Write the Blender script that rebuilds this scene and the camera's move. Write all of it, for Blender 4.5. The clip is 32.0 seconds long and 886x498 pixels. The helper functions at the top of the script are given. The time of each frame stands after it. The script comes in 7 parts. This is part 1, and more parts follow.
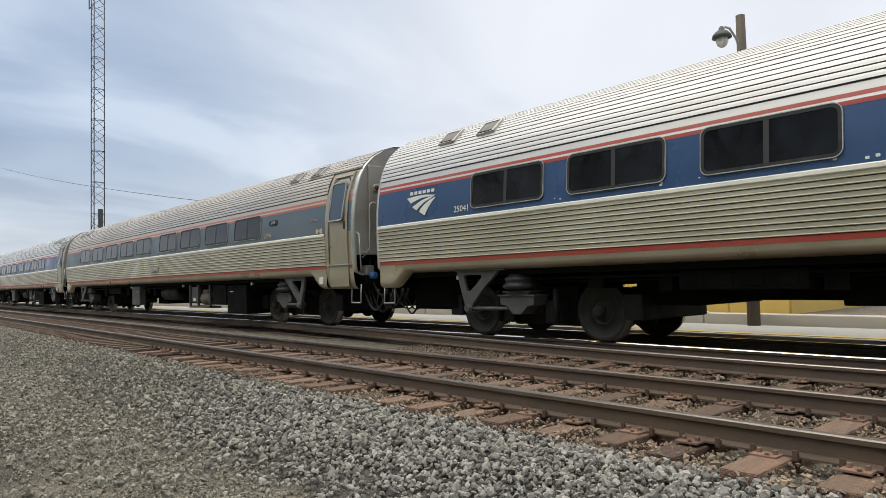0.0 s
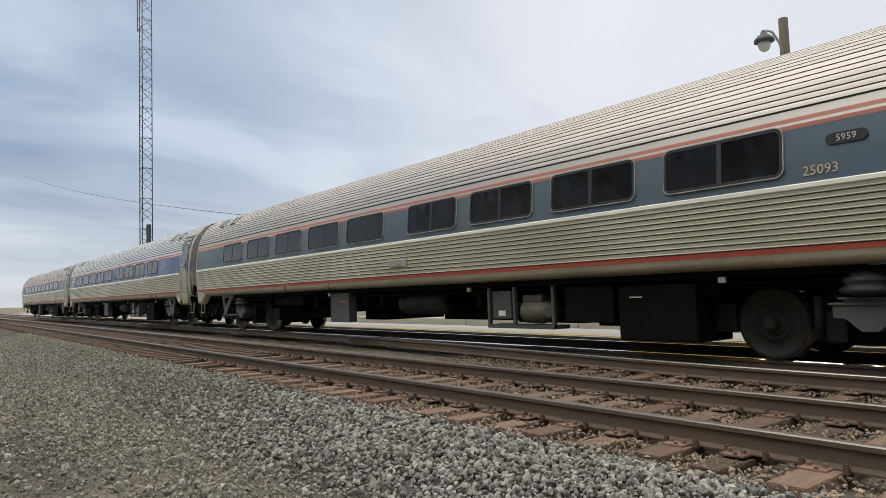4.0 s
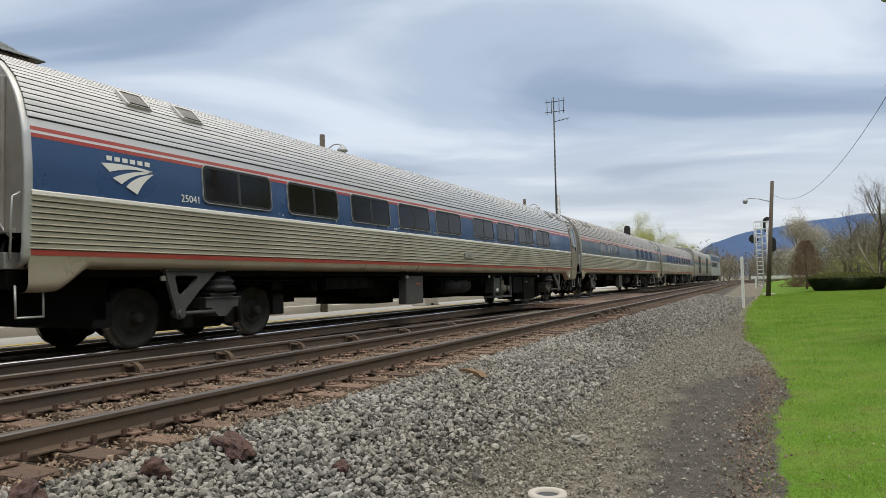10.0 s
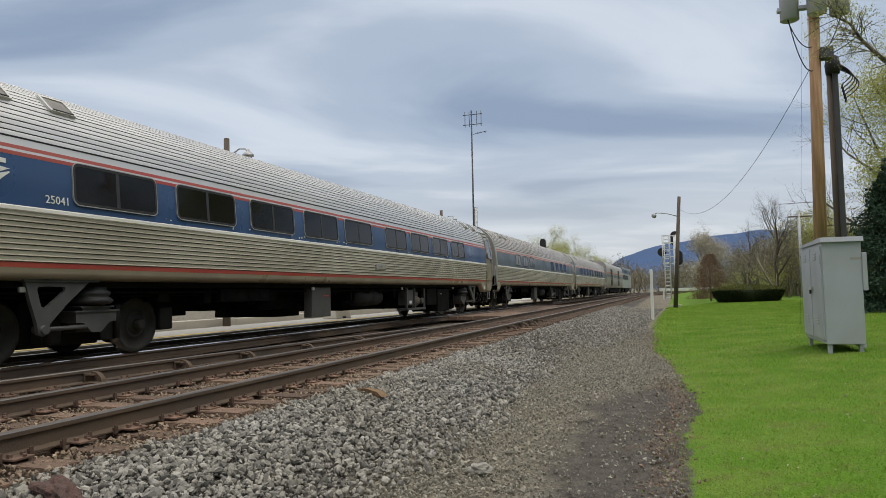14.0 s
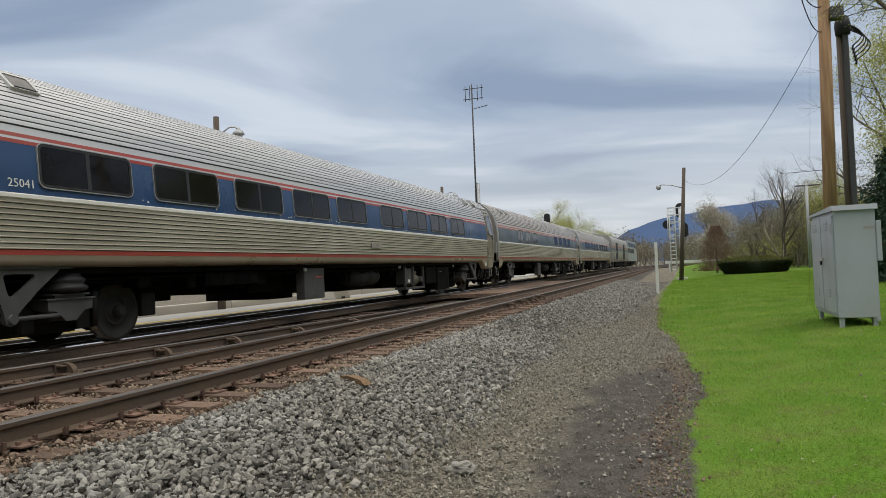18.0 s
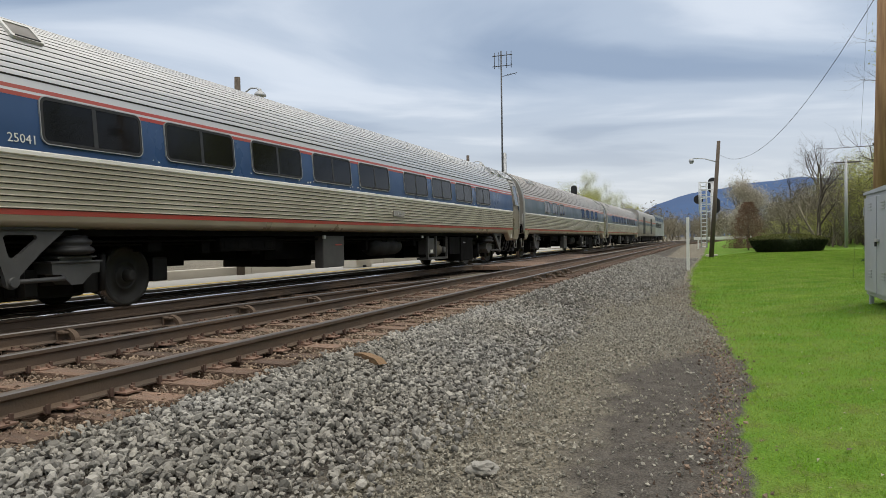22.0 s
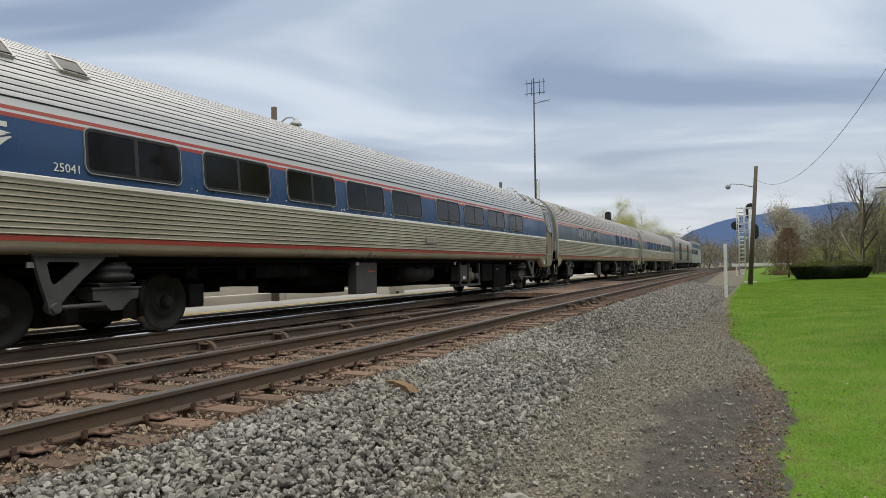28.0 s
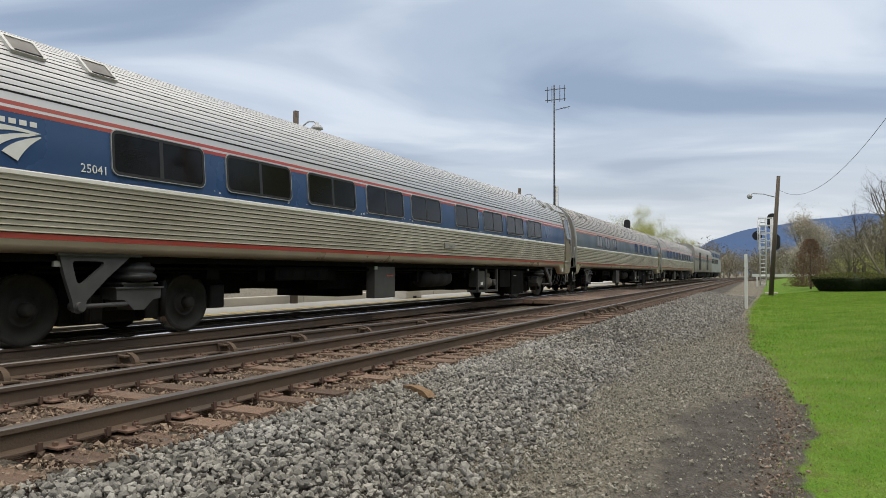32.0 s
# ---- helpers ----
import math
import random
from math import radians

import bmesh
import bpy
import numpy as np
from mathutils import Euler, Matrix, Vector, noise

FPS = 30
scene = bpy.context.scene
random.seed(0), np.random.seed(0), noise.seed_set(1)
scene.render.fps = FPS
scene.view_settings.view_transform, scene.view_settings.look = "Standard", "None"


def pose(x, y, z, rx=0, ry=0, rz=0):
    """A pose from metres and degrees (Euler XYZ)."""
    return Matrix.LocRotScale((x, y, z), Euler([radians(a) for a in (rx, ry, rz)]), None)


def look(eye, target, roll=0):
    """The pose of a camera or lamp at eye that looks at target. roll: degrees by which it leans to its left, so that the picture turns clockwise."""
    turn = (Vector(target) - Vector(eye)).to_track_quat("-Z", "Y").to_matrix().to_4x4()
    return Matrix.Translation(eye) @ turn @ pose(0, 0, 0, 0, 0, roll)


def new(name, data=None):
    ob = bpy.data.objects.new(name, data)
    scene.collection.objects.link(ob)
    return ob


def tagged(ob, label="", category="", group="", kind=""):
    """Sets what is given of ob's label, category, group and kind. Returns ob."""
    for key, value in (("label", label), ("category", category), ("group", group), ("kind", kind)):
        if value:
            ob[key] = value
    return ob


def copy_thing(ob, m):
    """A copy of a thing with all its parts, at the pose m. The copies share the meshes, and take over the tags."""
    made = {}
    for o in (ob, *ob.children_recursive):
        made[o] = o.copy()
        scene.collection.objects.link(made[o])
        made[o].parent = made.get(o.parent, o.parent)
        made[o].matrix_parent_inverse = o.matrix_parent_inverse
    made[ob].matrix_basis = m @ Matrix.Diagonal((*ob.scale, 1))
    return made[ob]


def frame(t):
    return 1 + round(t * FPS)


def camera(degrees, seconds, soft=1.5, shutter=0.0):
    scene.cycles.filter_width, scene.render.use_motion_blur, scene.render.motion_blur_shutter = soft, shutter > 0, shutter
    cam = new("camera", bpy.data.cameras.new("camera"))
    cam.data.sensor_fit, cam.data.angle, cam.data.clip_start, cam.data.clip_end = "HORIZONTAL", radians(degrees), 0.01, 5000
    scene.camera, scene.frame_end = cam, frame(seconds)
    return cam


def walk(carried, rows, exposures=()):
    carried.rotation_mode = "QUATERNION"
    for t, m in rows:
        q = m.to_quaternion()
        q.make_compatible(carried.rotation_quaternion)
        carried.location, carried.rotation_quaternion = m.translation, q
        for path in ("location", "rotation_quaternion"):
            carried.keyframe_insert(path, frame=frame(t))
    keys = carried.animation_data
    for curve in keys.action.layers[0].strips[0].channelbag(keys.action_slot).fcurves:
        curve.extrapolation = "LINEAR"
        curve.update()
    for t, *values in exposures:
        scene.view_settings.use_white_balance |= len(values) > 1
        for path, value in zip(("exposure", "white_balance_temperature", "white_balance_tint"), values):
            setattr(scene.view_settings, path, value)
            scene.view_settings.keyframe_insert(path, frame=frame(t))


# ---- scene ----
cam = camera(65.7, 32.0, soft=0.75)
# seconds, x, y, z, heading, tilt and roll in degrees; x runs along the track, y away from the viewer's side, z = 0 is the near rail's top
PATH = [
    (0, 0.177, -4.539, 0.979, 139.31, 2.74, -1.36),
    (0.5, 0.182, -4.538, 0.980, 139.96, 2.77, -1.92),
    (1, 0.189, -4.529, 0.980, 140.35, 2.96, -1.98),
    (1.5, 0.184, -4.517, 0.978, 140.84, 3.03, -2.09),
    (2, 0.181, -4.517, 0.976, 141.58, 3.19, -1.82),
    (2.5, 0.182, -4.520, 0.977, 142.26, 3.31, -1.76),
    (3, 0.185, -4.524, 0.982, 142.78, 3.67, -1.83),
    (3.5, 0.204, -4.546, 0.982, 142.73, 3.73, -1.82),
    (5.5, 0.210, -4.546, 0.982, 138.22, 3.49, -1.82),
    (6, 0.213, -4.441, 0.950, 129.22, 4.11, -2.05),
    (6.5, 0.323, -4.364, 0.963, 104.94, 4.05, -2.94),
    (6.6, 0.397, -4.308, 0.972, 99.72, 3.57, -3.39),
    (6.7, 0.476, -4.363, 0.937, 93.34, 3.70, -2.44),
    (6.8, 0.470, -4.328, 0.920, 86.31, 3.64, -2.61),
    (6.9, 0.470, -4.295, 0.930, 77.80, 3.12, -2.48),
    (7, 0.455, -4.257, 0.933, 72.46, 3.74, -2.64),
    (7.5, 0.602, -4.289, 0.923, 57.94, 3.84, -2.09),
    (8, 0.670, -4.296, 0.931, 45.34, 4.58, -1.72),
    (8.5, 0.829, -4.368, 0.915, 33.60, 3.38, -2.74),
    (9, 0.997, -4.499, 0.918, 25.85, 2.95, -2.20),
    (9.5, 1.061, -4.489, 0.908, 25.16, 2.25, -1.86),
    (10, 0.973, -4.475, 0.922, 25.43, 2.70, -1.10),
    (10.5, 0.985, -4.390, 0.908, 25.08, 2.56, -0.10),
    (11, 1.110, -4.427, 0.895, 23.27, 2.49, -2.87),
    (11.5, 1.320, -4.513, 0.884, 21.17, 2.78, -3.23),
    (12, 1.373, -4.525, 0.902, 21.24, 4.04, -2.02),
    (12.5, 1.447, -4.412, 0.900, 20.50, 4.07, 0.38),
    (13, 1.466, -4.337, 0.900, 20.74, 4.49, -1.05),
    (13.5, 1.522, -4.356, 0.903, 19.99, 3.67, -1.61),
    (14, 1.647, -4.433, 0.906, 18.71, 3.60, -1.14),
    (14.5, 1.681, -4.510, 0.914, 17.96, 3.12, -2.14),
    (16.5, 1.921, -4.325, 0.904, 19.28, 2.07, -1.15),
    (17, 2.133, -4.413, 0.914, 18.69, 1.87, -1.68),
    (17.5, 2.224, -4.485, 0.927, 17.72, 1.97, -2.67),
    (18, 2.214, -4.474, 0.933, 19.22, 1.69, -2.28),
    (18.5, 2.275, -4.373, 0.938, 20.78, 2.12, -1.12),
    (19, 2.366, -4.321, 0.922, 20.06, 1.28, -0.70),
    (19.5, 2.536, -4.391, 0.932, 18.88, 0.84, -1.38),
    (20, 2.648, -4.474, 0.929, 18.86, 0.82, -1.91),
    (20.5, 2.740, -4.392, 0.927, 18.93, 0.09, -0.90),
    (21, 2.690, -4.297, 0.950, 21.18, 0.50, -0.62),
    (21.5, 2.744, -4.215, 0.937, 21.03, 0.91, -0.71),
    (22, 2.800, -4.265, 0.953, 21.29, -0.78, -0.83),
    (22.5, 2.878, -4.279, 0.961, 20.50, 1.79, -1.52),
    (23, 2.866, -4.264, 0.951, 20.24, 1.93, -1.89),
    (23.5, 2.825, -4.280, 0.963, 20.58, 1.45, -1.86),
    (24, 2.814, -4.273, 0.963, 21.43, 1.40, -1.50),
    (24.5, 2.809, -4.280, 0.962, 22.12, 1.52, -1.09),
    (25, 2.798, -4.284, 0.960, 23.03, 1.39, -0.64),
    (25.5, 2.804, -4.270, 0.965, 23.45, 1.23, -0.71),
    (27.5, 2.801, -4.273, 0.963, 24.00, 1.48, -0.65),
    (28, 2.806, -4.275, 0.964, 24.01, 1.45, -0.76),
    (28.5, 2.819, -4.265, 0.958, 23.84, 1.47, -0.43),
    (29, 2.818, -4.262, 0.958, 23.77, 1.50, -0.26),
    (29.5, 2.815, -4.267, 0.958, 23.80, 1.53, -0.30),
    (30, 2.806, -4.262, 0.965, 23.77, 1.52, -0.15),
    (30.5, 2.800, -4.265, 0.967, 23.85, 1.50, -0.10),
    (31, 2.800, -4.259, 0.967, 24.17, 1.51, -0.04),
    (31.5, 2.795, -4.257, 0.971, 24.81, 1.68, 0.12),
    (32, 2.771, -4.265, 0.972, 25.46, 1.88, 0.24)
]


def eye_pose(x, y, z, heading, tilt, roll):
    h, t = radians(heading), radians(tilt)
    way = Vector((math.cos(h) * math.cos(t), math.sin(h) * math.cos(t), math.sin(t)))
    return look((x, y, z), Vector((x, y, z)) + way * 10, roll)


walk(cam, [(r[0], eye_pose(*r[1:])) for r in PATH], exposures=[(0, 0.18), (5.8, 0.02), (6.6, 0.42), (7.2, 0.54), (8.2, 0.38), (9.2, 0.16), (12, -0.08), (17, -0.16), (20, -0.12), (22, 0.0), (24, -0.08), (29, -0.06), (32, 0.0)])

# ---- light ----
SUN_EL, SUN_AZ = radians(60), radians(205)
world = bpy.data.worlds.new("overcast_sky")
scene.world = world
world.use_nodes = True
wn, wl = world.node_tree.nodes, world.node_tree.links
wn.clear()


def wnode(kind, **kw):
    n = wn.new(kind)
    for k, v in kw.items():
        n.inputs[k].default_value = v
    return n


sky = wn.new("ShaderNodeTexSky")
sky.sky_type, sky.sun_disc = "NISHITA", False
sky.sun_elevation, sky.sun_rotation = SUN_EL, SUN_AZ
sky.dust_density, sky.ozone_density = 2.0, 1.5
tc = wn.new("ShaderNodeTexCoord")
sep = wn.new("ShaderNodeSeparateXYZ")
wl.new(tc.outputs["Generated"], sep.inputs[0])
zmax = wn.new("ShaderNodeMath"); zmax.operation = "MAXIMUM"; zmax.inputs[1].default_value = 0.0
wl.new(sep.outputs["Z"], zmax.inputs[0])
zadd = wn.new("ShaderNodeMath"); zadd.operation = "ADD"; zadd.inputs[1].default_value = 0.09
wl.new(zmax.outputs[0], zadd.inputs[0])
dx = wn.new("ShaderNodeMath"); dx.operation = "DIVIDE"
dy = wn.new("ShaderNodeMath"); dy.operation = "DIVIDE"
wl.new(sep.outputs["X"], dx.inputs[0]); wl.new(zadd.outputs[0], dx.inputs[1])
wl.new(sep.outputs["Y"], dy.inputs[0]); wl.new(zadd.outputs[0], dy.inputs[1])
comb = wn.new("ShaderNodeCombineXYZ")
wl.new(dx.outputs[0], comb.inputs[0]); wl.new(dy.outputs[0], comb.inputs[1])
cmap = wn.new("ShaderNodeMapping")
turn = wn.new("ShaderNodeMapping")
turn.inputs["Rotation"].default_value = (0, 0, radians(-28))
cmap.inputs["Location"].default_value = (0.35, 2.1, 0)
cmap.inputs["Scale"].default_value = (0.95, 0.50, 1.0)
wl.new(comb.outputs[0], turn.inputs[0])
wl.new(turn.outputs[0], cmap.inputs[0])
cn = wnode("ShaderNodeTexNoise", Scale=1.0, Detail=7.0, Roughness=0.47, Distortion=0.5)
wl.new(cmap.outputs[0], cn.inputs["Vector"])
ramp = wn.new("ShaderNodeValToRGB")
ramp.color_ramp.interpolation = "EASE"
ramp.color_ramp.elements[0].position, ramp.color_ramp.elements[0].color = 0.36, (0.34, 0.435, 0.59, 1)
ramp.color_ramp.elements[1].position, ramp.color_ramp.elements[1].color = 0.66, (0.79, 0.863, 0.968, 1)
mid = ramp.color_ramp.elements.new(0.50)
mid.color = (0.52, 0.615, 0.755, 1)
wl.new(cn.outputs["Fac"], ramp.inputs[0])
# brighter band of haze towards the horizon
hz = wn.new("ShaderNodeMapRange")
hz.inputs["From Min"].default_value, hz.inputs["From Max"].default_value = 0.02, 0.22
hz.inputs["To Min"].default_value, hz.inputs["To Max"].default_value = 0.75, 0.0
wl.new(sep.outputs["Z"], hz.inputs[0])
mixh = wn.new("ShaderNodeMixRGB")
mixh.inputs[2].default_value = (0.84, 0.86, 0.87, 1)
wl.new(hz.outputs[0], mixh.inputs[0]); wl.new(ramp.outputs[0], mixh.inputs[1])
# the thin bright veil of cloud over the station side
nrm = wn.new("ShaderNodeVectorMath"); nrm.operation = "DOT_PRODUCT"
nrm.inputs[1].default_value = (-0.32, 0.80, 0.50)
wl.new(tc.outputs["Generated"], nrm.inputs[0])
veil = wn.new("ShaderNodeMapRange"); veil.interpolation_type = "SMOOTHSTEP"
veil.inputs["From Min"].default_value, veil.inputs["From Max"].default_value = 0.60, 0.97
veil.inputs["To Min"].default_value, veil.inputs["To Max"].default_value = 0.0, 0.72
wl.new(nrm.outputs["Value"], veil.inputs[0])
mixv = wn.new("ShaderNodeMixRGB")
mixv.inputs[2].default_value = (0.98, 0.98, 1.0, 1)
wl.new(veil.outputs[0], mixv.inputs[0]); wl.new(mixh.outputs[0], mixv.inputs[1])
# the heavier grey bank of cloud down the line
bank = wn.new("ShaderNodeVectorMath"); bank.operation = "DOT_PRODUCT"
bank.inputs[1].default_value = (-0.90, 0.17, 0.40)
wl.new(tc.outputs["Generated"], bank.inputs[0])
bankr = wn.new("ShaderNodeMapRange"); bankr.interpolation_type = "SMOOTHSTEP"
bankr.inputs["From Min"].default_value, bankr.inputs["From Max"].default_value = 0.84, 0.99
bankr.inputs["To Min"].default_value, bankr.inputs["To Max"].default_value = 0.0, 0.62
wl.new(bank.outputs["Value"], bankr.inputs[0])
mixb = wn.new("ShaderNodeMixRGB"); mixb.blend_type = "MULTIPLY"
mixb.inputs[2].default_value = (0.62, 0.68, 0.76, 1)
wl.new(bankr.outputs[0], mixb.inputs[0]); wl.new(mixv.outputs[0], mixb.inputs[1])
# the overcast is brightest overhead
zen = wn.new("ShaderNodeMapRange"); zen.interpolation_type = "SMOOTHSTEP"
zen.inputs["From Min"].default_value, zen.inputs["From Max"].default_value = 0.42, 0.90
zen.inputs["To Min"].default_value, zen.inputs["To Max"].default_value = 0.86, 2.1
wl.new(sep.outputs["Z"], zen.inputs[0])
bg_cloud, bg_sky, add = wn.new("ShaderNodeBackground"), wn.new("ShaderNodeBackground"), wn.new("ShaderNodeAddShader")
wl.new(zen.outputs[0], bg_cloud.inputs["Strength"])
bg_sky.inputs["Strength"].default_value = 0.012
warm = wn.new("ShaderNodeMapRange"); warm.interpolation_type = "SMOOTHSTEP"
warm.inputs["From Min"].default_value, warm.inputs["From Max"].default_value = 0.42, 0.80
wl.new(sep.outputs["Z"], warm.inputs[0])
mixz = wn.new("ShaderNodeMixRGB")
mixz.inputs[2].default_value = (0.84, 0.815, 0.76, 1)
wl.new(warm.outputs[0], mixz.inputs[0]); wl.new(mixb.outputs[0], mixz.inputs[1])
wl.new(mixz.outputs[0], bg_cloud.inputs[0]); wl.new(sky.outputs[0], bg_sky.inputs[0])
wl.new(bg_cloud.outputs[0], add.inputs[0]); wl.new(bg_sky.outputs[0], add.inputs[1])
wo = wn.new("ShaderNodeOutputWorld")
wl.new(add.outputs[0], wo.inputs[0])

sun = new("sun", bpy.data.lights.new("sun", "SUN"))
sun.data.energy, sun.data.angle, sun.data.color = 1.1, radians(45), (1.0, 0.94, 0.84)
sun_dir = Vector((math.sin(SUN_AZ) * math.cos(SUN_EL), math.cos(SUN_AZ) * math.cos(SUN_EL), math.sin(SUN_EL)))
sun.matrix_world = look(sun_dir * 50, (0, 0, 0))


# ---- materials ----
def mat(name, color, rough=0.7, metal=0.0, color2=None, scale=6.0, amount=0.6, bump=0.0, bump_scale=40.0, stretch=(1, 1, 1),
        dirt=None, dirt_scale=0.8, dirt_amount=0.5, island=0.0, spec=0.5, coords="Object", randobj=0.0):
    """A surface with two scales of variation: a second colour by fine noise, dirt by coarse noise, and fine relief."""
    m = bpy.data.materials.new(name)
    m.use_nodes = True
    nt = m.node_tree
    n, l = nt.nodes, nt.links
    b = n["Principled BSDF"]
    b.inputs["Metallic"].default_value = metal
    b.inputs["Roughness"].default_value = rough
    b.inputs["Specular IOR Level"].default_value = spec
    co = n.new("ShaderNodeTexCoord")
    mp = n.new("ShaderNodeMapping")
    mp.inputs["Scale"].default_value = stretch
    l.new(co.outputs[coords], mp.inputs[0])

    def noise_at(s, detail=5.0):
        t = n.new("ShaderNodeTexNoise")
        t.inputs["Scale"].default_value, t.inputs["Detail"].default_value = s, detail
        l.new(mp.outputs[0], t.inputs["Vector"])
        r = n.new("ShaderNodeMapRange")
        r.inputs["From Min"].default_value, r.inputs["From Max"].default_value = 0.33, 0.67
        l.new(t.outputs["Fac"], r.inputs[0])
        return r.outputs[0]

    def mix(fac, a, c2, amt):
        x = n.new("ShaderNodeMixRGB")
        k = n.new("ShaderNodeMath"); k.operation = "MULTIPLY"; k.inputs[1].default_value = amt
        l.new(fac, k.inputs[0]); l.new(k.outputs[0], x.inputs[0])
        l.new(a, x.inputs[1]); x.inputs[2].default_value = (*c2, 1)
        return x.outputs[0]

    rgb = n.new("ShaderNodeRGB")
    rgb.outputs[0].default_value = (*color, 1)
    c = rgb.outputs[0]
    if color2 is not None:
        c = mix(noise_at(scale), c, color2, amount)
    if dirt is not None:
        c = mix(noise_at(dirt_scale, 6.0), c, dirt, dirt_amount)
    if island or randobj:
        if island:
            src = n.new("ShaderNodeNewGeometry").outputs["Random Per Island"]
        else:
            src = n.new("ShaderNodeObjectInfo").outputs["Random"]
        v = n.new("ShaderNodeMapRange")
        k = island or randobj
        v.inputs["To Min"].default_value, v.inputs["To Max"].default_value = 1 - k, 1 + k
        l.new(src, v.inputs[0])
        h = n.new("ShaderNodeHueSaturation")
        l.new(v.outputs[0], h.inputs["Value"]); l.new(c, h.inputs["Color"])
        c = h.outputs[0]
    l.new(c, b.inputs["Base Color"])
    rr = n.new("ShaderNodeMapRange")
    rr.inputs["To Min"].default_value, rr.inputs["To Max"].default_value = max(0.02, rough - 0.12), min(1, rough + 0.12)
    l.new(noise_at(scale * 0.7), rr.inputs[0])
    l.new(rr.outputs[0], b.inputs["Roughness"])
    if bump:
        bn = n.new("ShaderNodeTexNoise")
        bn.inputs["Scale"].default_value, bn.inputs["Detail"].default_value = bump_scale, 4.0
        l.new(mp.outputs[0], bn.inputs["Vector"])
        bb = n.new("ShaderNodeBump")
        bb.inputs["Strength"].default_value, bb.inputs["Distance"].default_value = min(1.0, bump), 0.02
        l.new(bn.outputs["Fac"], bb.inputs["Height"]); l.new(bb.outputs[0], b.inputs["Normal"])
    return m


M_STEEL_ROOF = mat("fluted_roof_steel", (0.50, 0.468, 0.435), 0.45, 0.4, (0.42, 0.385, 0.35), 0.9, 0.55, stretch=(0.25, 1, 1), dirt=(0.40, 0.33, 0.26), dirt_scale=0.5, dirt_amount=0.35)
M_STEEL_CLEAN = mat("clean_fluted_steel", (0.59, 0.59, 0.585), 0.42, 0.45, (0.55, 0.545, 0.53), 0.9, 0.5, stretch=(0.25, 1, 1), dirt=(0.5, 0.46, 0.4), dirt_scale=0.5, dirt_amount=0.3)
M_STEEL_SIDE = mat("grimy_fluted_steel", (0.60, 0.56, 0.455), 0.42, 0.45, (0.50, 0.46, 0.36), 1.2, 0.6, stretch=(0.3, 1, 1), dirt=(0.27, 0.23, 0.17), dirt_scale=0.6, dirt_amount=0.45)
# shade beneath the ribs is put into the groove colour, along with grime
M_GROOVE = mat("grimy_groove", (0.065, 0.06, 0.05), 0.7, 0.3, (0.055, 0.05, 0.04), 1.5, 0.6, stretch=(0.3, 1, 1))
M_STEEL_DOOR = mat("grimy_flat_steel", (0.44, 0.385, 0.30), 0.36, 0.35, (0.36, 0.31, 0.235), 1.5, 0.6, dirt=(0.25, 0.21, 0.15), dirt_scale=0.9, dirt_amount=0.5)
M_END = mat("dull_end_sheet", (0.44, 0.42, 0.385), 0.5, 0.2, (0.34, 0.32, 0.29), 2.0, 0.6, dirt=(0.17, 0.155, 0.135), dirt_scale=1.2, dirt_amount=0.55)
M_HATCH = mat("dull_grey_hatch_lid", (0.17, 0.155, 0.14), 0.45, 0.1, (0.12, 0.11, 0.10), 3, 0.6)
M_COMP = mat("dull_tan_casting", (0.13, 0.115, 0.085), 0.7, 0.1, (0.08, 0.07, 0.055), 6, 0.6)
M_BELT = mat("bright_belt_moulding", (0.84, 0.82, 0.75), 0.4, 0.1, (0.72, 0.69, 0.62), 1.5, 0.5)
M_BLUE = mat("clean_blue_band", (0.028, 0.07, 0.175), 0.34, 0.0, (0.036, 0.082, 0.195), 1.2, 0.6, dirt=(0.045, 0.08, 0.15), dirt_scale=0.7, dirt_amount=0.4)
M_BLUE_OLD = mat("faded_blue_band", (0.075, 0.115, 0.16), 0.42, 0.0, (0.095, 0.125, 0.155), 1.0, 0.6, dirt=(0.12, 0.125, 0.12), dirt_scale=0.6, dirt_amount=0.5)
M_RED = mat("red_stripe", (0.40, 0.05, 0.04), 0.45, 0.0, (0.33, 0.06, 0.045), 1.5, 0.5, dirt=(0.33, 0.12, 0.08), dirt_scale=0.8, dirt_amount=0.4)
M_RED_OLD = mat("faded_red_stripe", (0.44, 0.12, 0.085), 0.5, 0.0, (0.40, 0.16, 0.11), 1.2, 0.6, dirt=(0.36, 0.20, 0.14), dirt_scale=0.7, dirt_amount=0.4)
M_GLASS = mat("tinted_window_glass", (0.006, 0.0065, 0.007), 0.03, 0.0, (0.010, 0.010, 0.011), 2.0, 0.5, spec=0.27)
M_WFRAME = mat("thin_steel_window_frame", (0.45, 0.45, 0.44), 0.45, 0.4, (0.22, 0.22, 0.21), 3, 0.6)
M_MULLION = mat("dark_window_post", (0.032, 0.033, 0.034), 0.5, 0.0, (0.022, 0.022, 0.023), 4, 0.5)
M_DOORGLASS = mat("blue_grey_door_glass", (0.055, 0.08, 0.115), 0.06, 0.0, (0.07, 0.09, 0.12), 2.0, 0.5)
M_GASKET = mat("dark_rubber_gasket", (0.012, 0.012, 0.0125), 0.7, color2=(0.035, 0.035, 0.035), scale=8)
M_ALU = mat("dull_aluminium_frame", (0.55, 0.55, 0.53), 0.4, 0.6, (0.42, 0.41, 0.39), 3, 0.5)
M_WHITE = mat("white_lettering", (0.72, 0.72, 0.68), 0.55, color2=(0.6, 0.6, 0.57), scale=3)
M_TAN = mat("pale_tan_lettering", (0.50, 0.40, 0.24), 0.6, color2=(0.4, 0.33, 0.2), scale=3)
